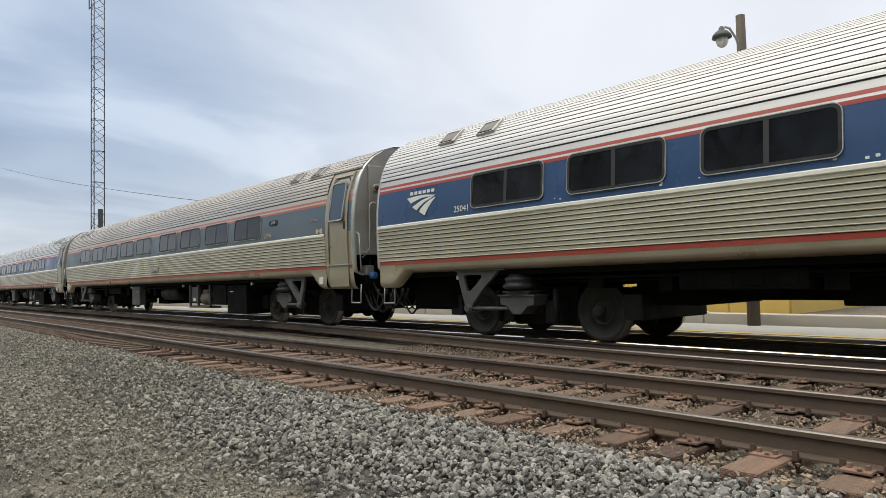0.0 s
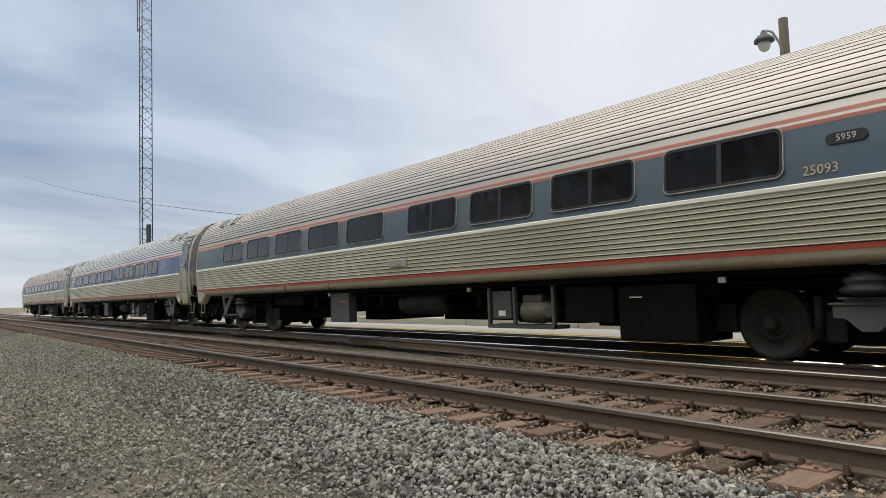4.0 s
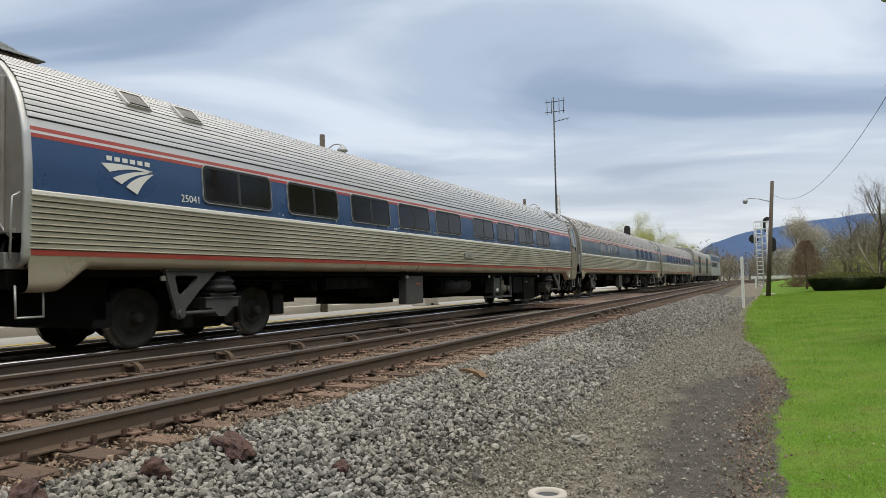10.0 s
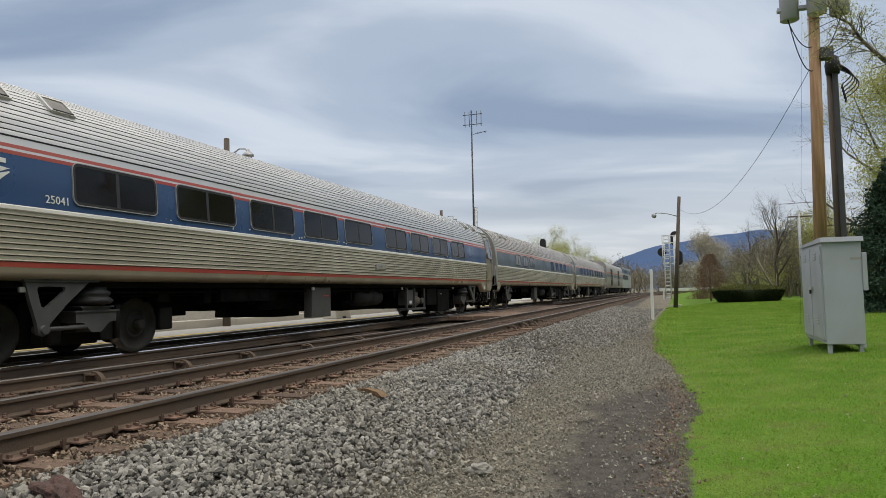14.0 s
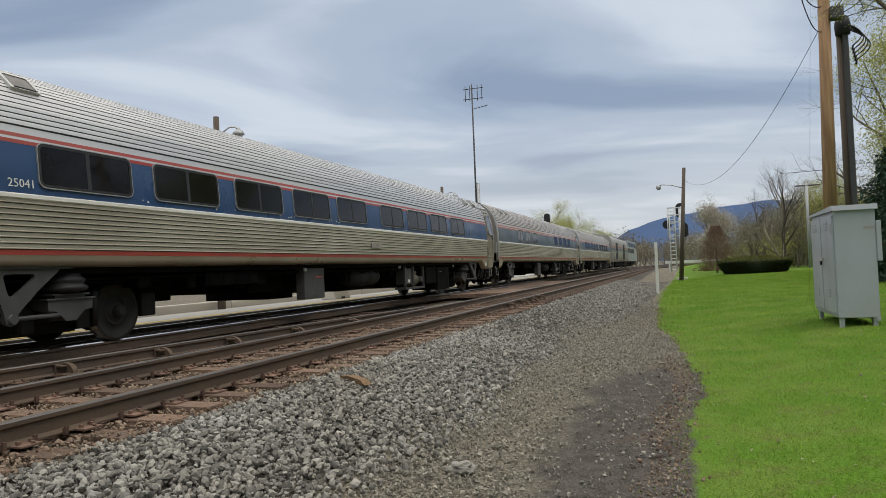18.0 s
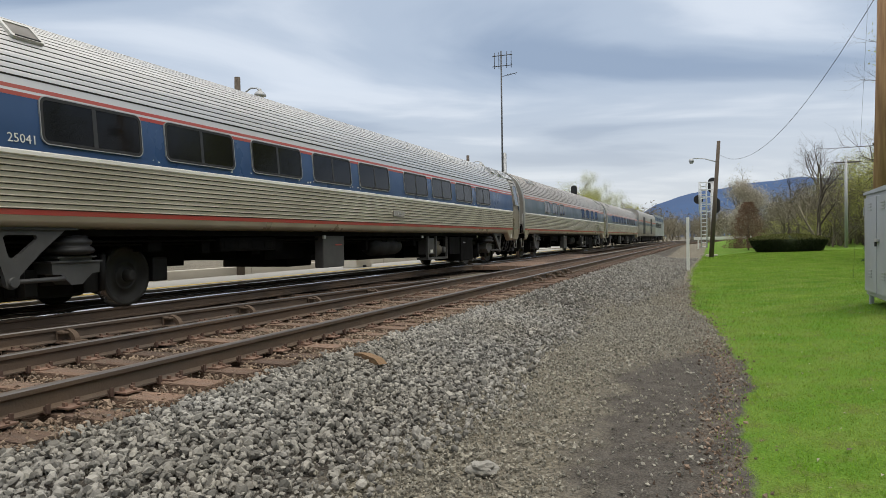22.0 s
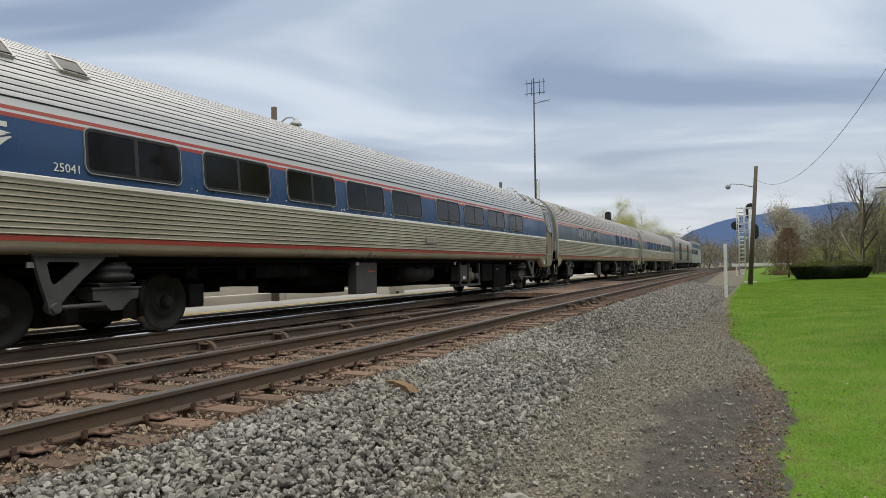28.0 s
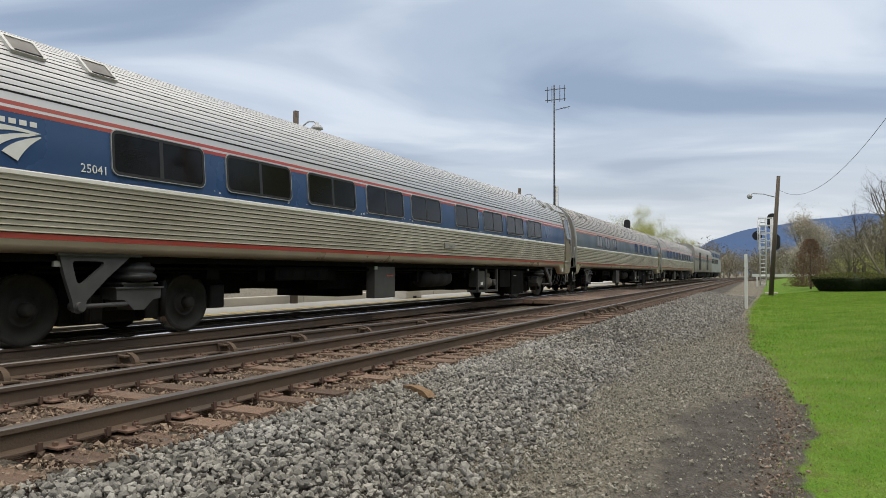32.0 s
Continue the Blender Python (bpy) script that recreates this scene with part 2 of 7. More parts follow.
M_TANFADE = mat("faded_tan_lettering", (0.30, 0.255, 0.18), 0.6, color2=(0.13, 0.13, 0.125), scale=3)
# near black: the shade beneath the cars is put into this colour
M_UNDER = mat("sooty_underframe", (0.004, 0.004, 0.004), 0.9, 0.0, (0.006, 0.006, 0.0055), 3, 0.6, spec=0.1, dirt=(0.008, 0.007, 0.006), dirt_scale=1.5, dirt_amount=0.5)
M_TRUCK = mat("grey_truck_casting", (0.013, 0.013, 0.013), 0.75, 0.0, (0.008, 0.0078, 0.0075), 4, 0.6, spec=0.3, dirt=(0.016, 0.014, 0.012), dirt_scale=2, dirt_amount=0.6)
M_BRACKET = mat("grey_anchor_bracket", (0.092, 0.093, 0.093), 0.6, 0.0, (0.05, 0.05, 0.05), 4, 0.6, dirt=(0.05, 0.046, 0.042), dirt_scale=2.5, dirt_amount=0.5)
M_BOXGREY = mat("grey_equipment_box", (0.075, 0.075, 0.073), 0.6, 0.0, (0.055, 0.055, 0.052), 3, 0.6, dirt=(0.05, 0.045, 0.04), dirt_scale=1.5, dirt_amount=0.5)
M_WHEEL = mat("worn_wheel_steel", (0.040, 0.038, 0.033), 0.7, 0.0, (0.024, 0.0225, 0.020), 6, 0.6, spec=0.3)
M_TREAD = mat("polished_tread", (0.30, 0.29, 0.28), 0.3, 0.9, (0.22, 0.21, 0.2), 5, 0.5)
M_HOSE = mat("black_rubber_hose", (0.013, 0.013, 0.014), 0.6, color2=(0.025, 0.025, 0.025), scale=9)
M_BLUEPLUG = mat("blue_connector", (0.05, 0.16, 0.42), 0.5, color2=(0.04, 0.12, 0.32), scale=8)
M_REDLENS = mat("red_marker_lens", (0.16, 0.025, 0.022), 0.3, color2=(0.10, 0.02, 0.018), scale=8)
M_RAIL = mat("rusty_rail_web", (0.098, 0.074, 0.056), 0.75, 0.1, (0.068, 0.052, 0.041), 3, 0.6, bump=0.25, bump_scale=60, dirt=(0.15, 0.095, 0.055), dirt_scale=0.9, dirt_amount=0.5)
M_RAILEDGE = mat("rubbed_rail_edge", (0.26, 0.24, 0.22), 0.32, 0.8, (0.15, 0.13, 0.115), 1.5, 0.7, stretch=(0.1, 3, 1))
M_RAILTOP = mat("worn_rail_head", (0.13, 0.108, 0.09), 0.50, 0.3, (0.12, 0.10, 0.085), 2, 0.5, stretch=(0.1, 3, 1))
M_RAILSHINE = mat("polished_rail_head", (0.72, 0.71, 0.69), 0.16, 1.0, (0.62, 0.60, 0.57), 2, 0.5, stretch=(0.1, 3, 1))
M_TIE = mat("weathered_tie_wood", (0.105, 0.08, 0.062), 0.92, 0.0, (0.21, 0.135, 0.092), 5, 0.7, bump=1.0, bump_scale=30, stretch=(4, 0.5, 4), dirt=(0.19, 0.112, 0.072), dirt_scale=1.1, dirt_amount=0.6, randobj=0.45)
M_PLATE = mat("rusty_tie_plate", (0.205, 0.125, 0.088), 0.85, 0.1, (0.135, 0.088, 0.066), 8, 0.7, bump=0.3, bump_scale=50, randobj=0.25)
M_SPIKE = mat("rusty_spike", (0.12, 0.07, 0.05), 0.8, 0.2, (0.08, 0.05, 0.04), 10, 0.6)
M_STONE = mat("grey_ballast_stone", (0.285, 0.275, 0.25), 0.9, 0.0, (0.165, 0.16, 0.145), 3, 0.6, bump=0.3, bump_scale=60, dirt=(0.21, 0.19, 0.15), dirt_scale=0.7, dirt_amount=0.5, island=0.55)
M_FINE = mat("small_trodden_gravel", (0.285, 0.27, 0.228), 0.95, 0.0, (0.175, 0.166, 0.142), 5, 0.6, dirt=(0.245, 0.222, 0.165), dirt_scale=0.6, dirt_amount=0.6, island=0.5)
M_LITTER = mat("brown_leaf_litter", (0.15, 0.105, 0.075), 0.95, 0.0, (0.26, 0.20, 0.15), 2, 0.6, island=0.65)
M_STONE_RUST = mat("rust_stained_ballast", (0.29, 0.225, 0.16), 0.92, 0.0, (0.19, 0.15, 0.115), 4, 0.6, bump=0.3, bump_scale=60, dirt=(0.19, 0.115, 0.07), dirt_scale=0.9, dirt_amount=0.5, island=0.35)
M_DARKROCK = mat("reddish_dark_slag", (0.075, 0.045, 0.04), 0.9, 0.0, (0.12, 0.06, 0.045), 12, 0.6, bump=1.0, bump_scale=40)
M_SILVER = mat("aluminium_paint", (0.66, 0.67, 0.68), 0.5, 0.1, (0.58, 0.59, 0.60), 3, 0.5)
M_GALV = mat("galvanised_steel", (0.40, 0.41, 0.425), 0.5, 0.3, (0.34, 0.35, 0.35), 3, 0.5)
M_CABINET = mat("pale_grey_cabinet_paint", (0.42, 0.445, 0.49), 0.45, 0.1, (0.375, 0.40, 0.44), 2, 0.6, dirt=(0.33, 0.33, 0.31), dirt_scale=1.2, dirt_amount=0.5)
M_POLE = mat("tan_pole_wood", (0.44, 0.27, 0.145), 0.85, 0.0, (0.22, 0.125, 0.065), 4, 0.8, bump=0.9, bump_scale=14, stretch=(3, 3, 0.25))
M_POLE_OLD = mat("grey_brown_pole_wood", (0.12, 0.092, 0.07), 0.9, 0.0, (0.085, 0.07, 0.056), 4, 0.7, bump=0.4, bump_scale=14, stretch=(3, 3, 0.25))
M_DARKGREY = mat("dark_grey_riser", (0.065, 0.067, 0.07), 0.6, 0.1, (0.05, 0.05, 0.052), 3, 0.5)
M_BLACK = mat("flat_black_paint", (0.012, 0.012, 0.013), 0.7, 0.0, (0.02, 0.02, 0.02), 4, 0.5)
M_SLATE = mat("grey_green_slate", (0.105, 0.12, 0.12), 0.7, 0.0, (0.075, 0.088, 0.09), 5, 0.6, dirt=(0.14, 0.15, 0.14), dirt_scale=0.7, dirt_amount=0.4, randobj=0.2)
M_CREAM = mat("cream_wall_paint", (0.55, 0.50, 0.40), 0.8, 0.0, (0.48, 0.44, 0.35), 1.2, 0.6, dirt=(0.38, 0.34, 0.27), dirt_scale=0.5, dirt_amount=0.4)
M_YELLOWB = mat("yellow_building_panel", (0.62, 0.42, 0.09), 0.7, 0.0, (0.55, 0.37, 0.08), 1.5, 0.5, dirt=(0.45, 0.32, 0.12), dirt_scale=0.5, dirt_amount=0.4)
M_YELLOW = mat("yellow_edge_paint", (0.74, 0.50, 0.05), 0.8, 0.0, (0.50, 0.40, 0.16), 3, 0.6, dirt=(0.40, 0.34, 0.22), dirt_scale=1.0, dirt_amount=0.4)
M_CONC = mat("weathered_concrete", (0.50, 0.47, 0.41), 0.9, 0.0, (0.48, 0.45, 0.40), 3, 0.6, bump=0.2, bump_scale=40, dirt=(0.36, 0.33, 0.28), dirt_scale=0.6, dirt_amount=0.5)
M_ASPHALT = mat("platform_asphalt", (0.38, 0.37, 0.345), 0.92, 0.0, (0.32, 0.31, 0.29), 5, 0.6, bump=0.3, bump_scale=80, dirt=(0.34, 0.33, 0.31), dirt_scale=0.3, dirt_amount=0.5)
# the blue of distance haze is painted into the hill's own colour
M_HAZEHILL = mat("distant_forested_hill", (0.075, 0.12, 0.225), 1.0, 0.0, (0.062, 0.105, 0.20), 0.02, 0.6, dirt=(0.075, 0.11, 0.20), dirt_scale=0.006, dirt_amount=0.6, spec=0.0)
M_BARK = mat("grey_brown_bark", (0.105, 0.085, 0.068), 0.95, 0.0, (0.075, 0.062, 0.05), 6, 0.6, bump=0.5, bump_scale=20)
M_BUD = mat("fresh_yellow_green_leaves", (0.46, 0.46, 0.16), 0.8, 0.0, (0.34, 0.37, 0.11), 1.5, 0.7, island=0.35, spec=0.2)
M_TWIG = mat("reddish_bare_twigs", (0.25, 0.225, 0.165), 0.95, 0.0, (0.11, 0.09, 0.065), 1.5, 0.6, island=0.3, spec=0.1)
M_SPRUCE = mat("dark_spruce_needles", (0.04, 0.07, 0.042), 0.85, 0.0, (0.026, 0.05, 0.032), 1.2, 0.6, island=0.4, spec=0.2)
M_BROWNCONE = mat("brownish_conifer_needles", (0.21, 0.135, 0.09), 0.9, 0.0, (0.13, 0.09, 0.06), 1.2, 0.6, island=0.35, spec=0.1)
M_BLOSSOM = mat("pale_blossom", (0.50, 0.46, 0.38), 0.9, 0.0, (0.38, 0.35, 0.27), 1.2, 0.6, island=0.25, spec=0.1)
M_HEDGE = mat("dark_hedge_leaves", (0.018, 0.026, 0.01), 0.8, 0.0, (0.028, 0.038, 0.013), 3, 0.6, island=0.5, spec=0.2)
M_HEDGETOP = mat("fresh_hedge_tips", (0.14, 0.145, 0.045), 0.8, 0.0, (0.095, 0.105, 0.03), 3, 0.6, island=0.4, spec=0.2)
M_GRASS = mat("spring_grass_blades", (0.20, 0.37, 0.036), 0.75, 0.0, (0.13, 0.265, 0.024), 1.1, 0.8, island=0.28, spec=0.12, dirt=(0.36, 0.44, 0.10), dirt_scale=1.6, dirt_amount=0.7)
M_GLAZE = mat("glossy_lens_glass", (0.55, 0.56, 0.55), 0.15, 0.0, (0.5, 0.5, 0.5), 4, 0.3)
M_SILVERLOCO = mat("silver_loco_paint", (0.42, 0.44, 0.46), 0.4, 0.3, (0.36, 0.38, 0.4), 1, 0.5, dirt=(0.25, 0.25, 0.25), dirt_scale=0.5, dirt_amount=0.4)
M_TIMBER = mat("bleached_broken_wood", (0.22, 0.135, 0.065), 0.9, 0.0, (0.11, 0.07, 0.04), 7, 0.6, stretch=(1, 4, 4), bump=0.4, bump_scale=30)


def leafy(m, share):
    """Thin leaves also glow with the light that falls on their other side."""
    nt = m.node_tree
    b = nt.nodes["Principled BSDF"]
    tr, mx, out = nt.nodes.new("ShaderNodeBsdfTranslucent"), nt.nodes.new("ShaderNodeMixShader"), nt.nodes["Material Output"]
    nt.links.new(b.inputs["Base Color"].links[0].from_socket, tr.inputs[0])
    mx.inputs[0].default_value = share
    nt.links.new(b.outputs[0], mx.inputs[1])
    nt.links.new(tr.outputs[0], mx.inputs[2])
    nt.links.new(mx.outputs[0], out.inputs[0])


for m_, k_ in ((M_BUD, 0.5), (M_GRASS, 0.6), (M_BLOSSOM, 0.4), (M_HEDGETOP, 0.3), (M_BROWNCONE, 0.3)):
    leafy(m_, k_)


def ground_material():
    """Gravel, a worn dark path, dry verge and lawn on one sheet, told apart by their own outlines in the plan; the dark
    also paints the shade between ballast stones.
    """
    m = bpy.data.materials.new("gravel_path_and_lawn")
    m.use_nodes = True
    nt = m.node_tree
    n, l = nt.nodes, nt.links
    b = n["Principled BSDF"]
    b.inputs["Roughness"].default_value = 0.95
    b.inputs["Specular IOR Level"].default_value = 0.15
    co = n.new("ShaderNodeTexCoord")

    def nz(scale, detail=5.0, lo=0.35, hi=0.65):
        t = n.new("ShaderNodeTexNoise")
        t.inputs["Scale"].default_value, t.inputs["Detail"].default_value = scale, detail
        l.new(co.outputs["Object"], t.inputs["Vector"])
        r = n.new("ShaderNodeMapRange")
        r.inputs["From Min"].default_value, r.inputs["From Max"].default_value = lo, hi
        l.new(t.outputs["Fac"], r.inputs[0])
        return r.outputs[0]

    def rgb(c):
        x = n.new("ShaderNodeRGB"); x.outputs[0].default_value = (*c, 1)
        return x.outputs[0]

    def mix(f, a, c):
        x = n.new("ShaderNodeMixRGB")
        l.new(f, x.inputs[0]); l.new(a, x.inputs[1]); l.new(c, x.inputs[2])
        return x.outputs[0]

    def mul(a, k):
        x = n.new("ShaderNodeMath"); x.operation = "MULTIPLY"
        l.new(a, x.inputs[0])
        if isinstance(k, float):
            x.inputs[1].default_value = k
        else:
            l.new(k, x.inputs[1])
        return x.outputs[0]

    vor = n.new("ShaderNodeTexVoronoi")
    vor.inputs["Scale"].default_value = 46.0
    l.new(co.outputs["Object"], vor.inputs["Vector"])
    vb = n.new("ShaderNodeSeparateColor"); l.new(vor.outputs["Color"], vb.inputs[0])
    gravel = mix(vb.outputs[0], rgb((0.07, 0.063, 0.05)), rgb((0.31, 0.28, 0.215)))
    gravel = mix(mul(nz(0.5), 0.5), gravel, rgb((0.26, 0.23, 0.175)))
    gravel = mix(mul(nz(3.0), 0.35), gravel, rgb((0.12, 0.11, 0.10)))
    path = n.new("ShaderNodeVertexColor"); path.layer_name = "cover"
    sp = n.new("ShaderNodeSeparateColor"); l.new(path.outputs[0], sp.inputs[0])

    def edge(chan, soft, wob):
        a = n.new("ShaderNodeMath"); a.operation = "ADD"
        l.new(chan, a.inputs[0])
        w = n.new("ShaderNodeMath"); w.operation = "MULTIPLY_ADD"
        l.new(nz(2.2, 6.0, 0.25, 0.75), w.inputs[0]); w.inputs[1].default_value = wob; w.inputs[2].default_value = -wob / 2
        l.new(w.outputs[0], a.inputs[1])
        r = n.new("ShaderNodeMapRange")
        r.inputs["From Min"].default_value, r.inputs["From Max"].default_value = 0.5 - soft, 0.5 + soft
        l.new(a.outputs[0], r.inputs[0])
        return r.outputs[0]

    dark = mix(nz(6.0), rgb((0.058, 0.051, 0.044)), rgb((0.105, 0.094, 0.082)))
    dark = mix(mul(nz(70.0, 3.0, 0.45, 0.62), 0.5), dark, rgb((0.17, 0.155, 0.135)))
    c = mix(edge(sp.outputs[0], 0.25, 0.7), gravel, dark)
    litter = mix(nz(14.0), rgb((0.12, 0.095, 0.075)), rgb((0.22, 0.18, 0.14)))
    c = mix(edge(sp.outputs[2], 0.25, 0.8), c, litter)
    lawn = mix(nz(0.35), rgb((0.088, 0.20, 0.015)), rgb((0.12, 0.235, 0.022)))
    lawn = mix(mul(nz(9.0), 0.5), lawn, rgb((0.12, 0.20, 0.03)))
    lawn = mix(mul(nz(1.6, 7.0, 0.47, 0.60), 0.6), lawn, rgb((0.155, 0.235, 0.042)))
    lawn = mix(mul(nz(4.5, 6.0, 0.52, 0.66), 0.6), lawn, rgb((0.135, 0.15, 0.042)))
    c = mix(edge(sp.outputs[1], 0.10, 0.55), c, lawn)
    l.new(c, b.inputs["Base Color"])
    bp = n.new("ShaderNodeBump")
    bp.inputs["Strength"].default_value, bp.inputs["Distance"].default_value = 0.8, 0.03
    l.new(vor.outputs["Distance"], bp.inputs["Height"])
    l.new(bp.outputs[0], b.inputs["Normal"])
    return m


M_GROUND = ground_material()


# ---- mesh helpers ----
def part(name, bm, material, parent, label=""):
    """Links a bmesh as one mesh object under a thing or a part."""
    me = bpy.data.meshes.new(name)
    bm.to_mesh(me)
    bm.free()
    return mesh_part(name, me, material, parent, label)


def mesh_part(name, me, material, parent=None, label=""):
    mats = material if isinstance(material, (list, tuple)) else [material]
    if not me.materials:
        for m in mats:
            me.materials.append(m)
    ob = new(name, me)
    if parent is not None:
        ob.parent = parent
    if label:
        ob["label"] = label
    return ob


def thing(name, x, y, z, label, category, group="", kind="", rz=0):
    ob = new(name)
    ob.matrix_basis = pose(x, y, z, 0, 0, rz)
    return tagged(ob, label, category, group, kind)


def np_mesh(name, verts, tris):
    """A mesh from arrays of places and triangles."""
    me = bpy.data.meshes.new(name)
    v, f = np.asarray(verts, np.float32), np.asarray(tris, np.int32)
    me.vertices.add(len(v))
    me.vertices.foreach_set("co", v.ravel())
    me.loops.add(f.size)
    me.loops.foreach_set("vertex_index", f.ravel())
    me.polygons.add(len(f))
    me.polygons.foreach_set("loop_start", np.arange(0, f.size, 3, dtype=np.int32))
    me.polygons.foreach_set("loop_total", np.full(len(f), 3, np.int32))
    me.polygons.foreach_set("use_smooth", np.zeros(len(f), bool))
    me.update(calc_edges=True)
    return me


def box(bm, x0, x1, y0, y1, z0, z1, bevel=0.0, m=None):
    geo = bmesh.ops.create_cube(bm, size=1.0)
    vs = geo["verts"]
    for v in vs:
        v.co = Vector((x0 + (v.co.x + 0.5) * (x1 - x0), y0 + (v.co.y + 0.5) * (y1 - y0), z0 + (v.co.z + 0.5) * (z1 - z0)))
        if m is not None:
            v.co = m @ v.co
    if bevel:
        es = list({e for v in vs for e in v.link_edges})
        bmesh.ops.bevel(bm, geom=es, offset=bevel, segments=2, affect="EDGES", profile=0.6)
    return bm


def boxed(*a, **k):
    return box(bmesh.new(), *a, **k)


def cyl(bm, p0, p1, r0, r1=None, seg=12, caps=True):
    p0, p1 = Vector(p0), Vector(p1)
    r1 = r0 if r1 is None else r1
    q = (p1 - p0).to_track_quat("Z", "Y")
    rings = []
    for p, r in ((p0, r0), (p1, r1)):
        rings.append([bm.verts.new(p + q @ Vector((r * math.cos(2 * math.pi * i / seg), r * math.sin(2 * math.pi * i / seg), 0))) for i in range(seg)])
    for i in range(seg):
        f = bm.faces.new((rings[0][i], rings[0][(i + 1) % seg], rings[1][(i + 1) % seg], rings[1][i]))
        f.smooth = True
    if caps:
        bm.faces.new(rings[0][::-1])
        bm.faces.new(rings[1])
    return bm


def tube(bm, pts, r, seg=6):
    """One bent round bar along a line of places."""
    pts = [Vector(p) for p in pts]
    loops, a = [], None
    for i, p in enumerate(pts):
        d = (pts[min(i + 1, len(pts) - 1)] - pts[max(i - 1, 0)]).normalized()
        a = d.orthogonal().normalized() if a is None else (a - d * a.dot(d)).normalized()
        b = d.cross(a)
        loops.append([bm.verts.new(p + a * (r * math.cos(2 * math.pi * k / seg)) + b * (r * math.sin(2 * math.pi * k / seg))) for k in range(seg)])
    for u, v in zip(loops[:-1], loops[1:]):
        for k in range(seg):
            f = bm.faces.new((u[k], u[(k + 1) % seg], v[(k + 1) % seg], v[k]))
            f.smooth = True
    bm.faces.new(loops[0][::-1])
    bm.faces.new(loops[-1])
    return bm


def sag(a, b, drop, n=16):
    a, b = Vector(a), Vector(b)
    return [a.lerp(b, i / n) - Vector((0, 0, drop * 4 * (i / n) * (1 - i / n))) for i in range(n + 1)]


def turned(bm, rings, axis="Y", seg=28, centre=(0, 0, 0)):
    """A solid of revolution: rings of (along, radius)."""
    c = Vector(centre)
    loops = []
    for a, r in rings:
        loop = []
        for i in range(seg):
            t = 2 * math.pi * i / seg
            p = {"Y": (r * math.cos(t), a, r * math.sin(t)), "X": (a, r * math.cos(t), r * math.sin(t)), "Z": (r * math.cos(t), r * math.sin(t), a)}[axis]
            loop.append(bm.verts.new(c + Vector(p)))
        loops.append(loop)
    for p, q in zip(loops[:-1], loops[1:]):
        for i in range(seg):
            f = bm.faces.new((p[i], p[(i + 1) % seg], q[(i + 1) % seg], q[i]))
            f.smooth = True
    bm.faces.new(loops[0][::-1])
    bm.faces.new(loops[-1])
    bmesh.ops.recalc_face_normals(bm, faces=bm.faces)
    return bm


def strip(bm, line, x0, x1, pieces=1, smooth=True):
    """A line of (y, z) drawn along x."""
    xs = [x0 + (x1 - x0) * i / pieces for i in range(pieces + 1)]
    rows = [[bm.verts.new((x, y, z)) for y, z in line] for x in xs]
    for a, b in zip(rows[:-1], rows[1:]):
        for i in range(len(line) - 1):
            f = bm.faces.new((a[i], b[i], b[i + 1], a[i + 1]))
            f.smooth = smooth
    return bm


def letters(name, words, size, material, parent, m, label=""):
    """Words in the built-in font as a thin mesh."""
    cu = bpy.data.curves.new(name, "FONT")
    cu.body, cu.size, cu.extrude, cu.resolution_u = words, size, 0.002, 2
    cu.align_x, cu.align_y = "CENTER", "CENTER"
    tmp = bpy.data.objects.new(name, cu)
    me = bpy.data.meshes.new_from_object(tmp)
    bpy.data.objects.remove(tmp)
    ob = mesh_part(name, me, material, parent, label)
    ob.matrix_basis = m
    return ob


# ---- ground ----
def ground_height(x, y):
    if y > -0.75:
        z = -0.27
    elif y > -2.4:
        k = (-0.75 - y) / 1.65
        z = -0.27 - 0.21 * (k * k * (3 - 2 * k))
    elif y > -4.5:
        z = -0.48
    elif y > -7.0:
        z = -0.48 + 0.28 * (-4.5 - y) / 2.5
    elif y > -20:
        z = -0.20 + 0.30 * (-7.0 - y) / 13
    else:
        z = 0.10 + 0.20 * (min(-20 - y, 60))
        far = min(1.0, max(0.0, (x - 5) / 40))
        z = 0.10 + (z - 0.10) * (0.35 + 0.65 * far)
    if y > 8.9:
        z = -0.06
    if y > 6.2 and y <= 8.9:
        z = -0.3
    if -4.6 < y < -2.6:
        z += 0.02 * noise.noise(Vector((x * 0.7, y * 0.7, 0)))
    return z


def lawn_edge(x):
    return float(np.interp(x, [-60, 2, 6.25, 7.3, 8, 9.1, 10, 11, 12.5, 14.2, 15.9, 17.7, 23, 32, 47, 60], [-4.9, -4.6, -4.44, -4.38, -4.38, -4.46, -4.53, -4.54, -4.37, -4.26, -4.03, -3.80, -3.66, -3.5, -3.7, -3.7])) + 0.03 * math.sin(x * 2.3) + 0.05 * noise.noise(Vector((x * 3.1, 7, 0)))


def steps(a, b, s):
    return list(np.arange(a, b, s))


gx = [-3000, -1200, -500, -250, -150, -90] + steps(-60, -14, 4) + steps(-14, 30, 0.5) + steps(30, 110, 4) + [110, 160, 250, 500, 1200, 3000]
gy = [-3000, -1000, -400, -160, -100, -80, -60, -50, -42, -35, -30, -26, -22, -19, -16, -13, -11, -9.5, -8.4, -7.6] + steps(-7, -0.4, 0.2) + [-0.2, 1, 2.5, 4.5, 6.1, 6.3, 8.7, 8.92, 9.2, 10.2, 10.4, 11, 11.8, 12.1, 14, 20, 30, 50, 100, 400, 1000, 3000]
gbm = bmesh.new()
cover = gbm.loops.layers.color.new("cover")
grid = [[gbm.verts.new((x, y, ground_height(x, y))) for y in gy] for x in gx]


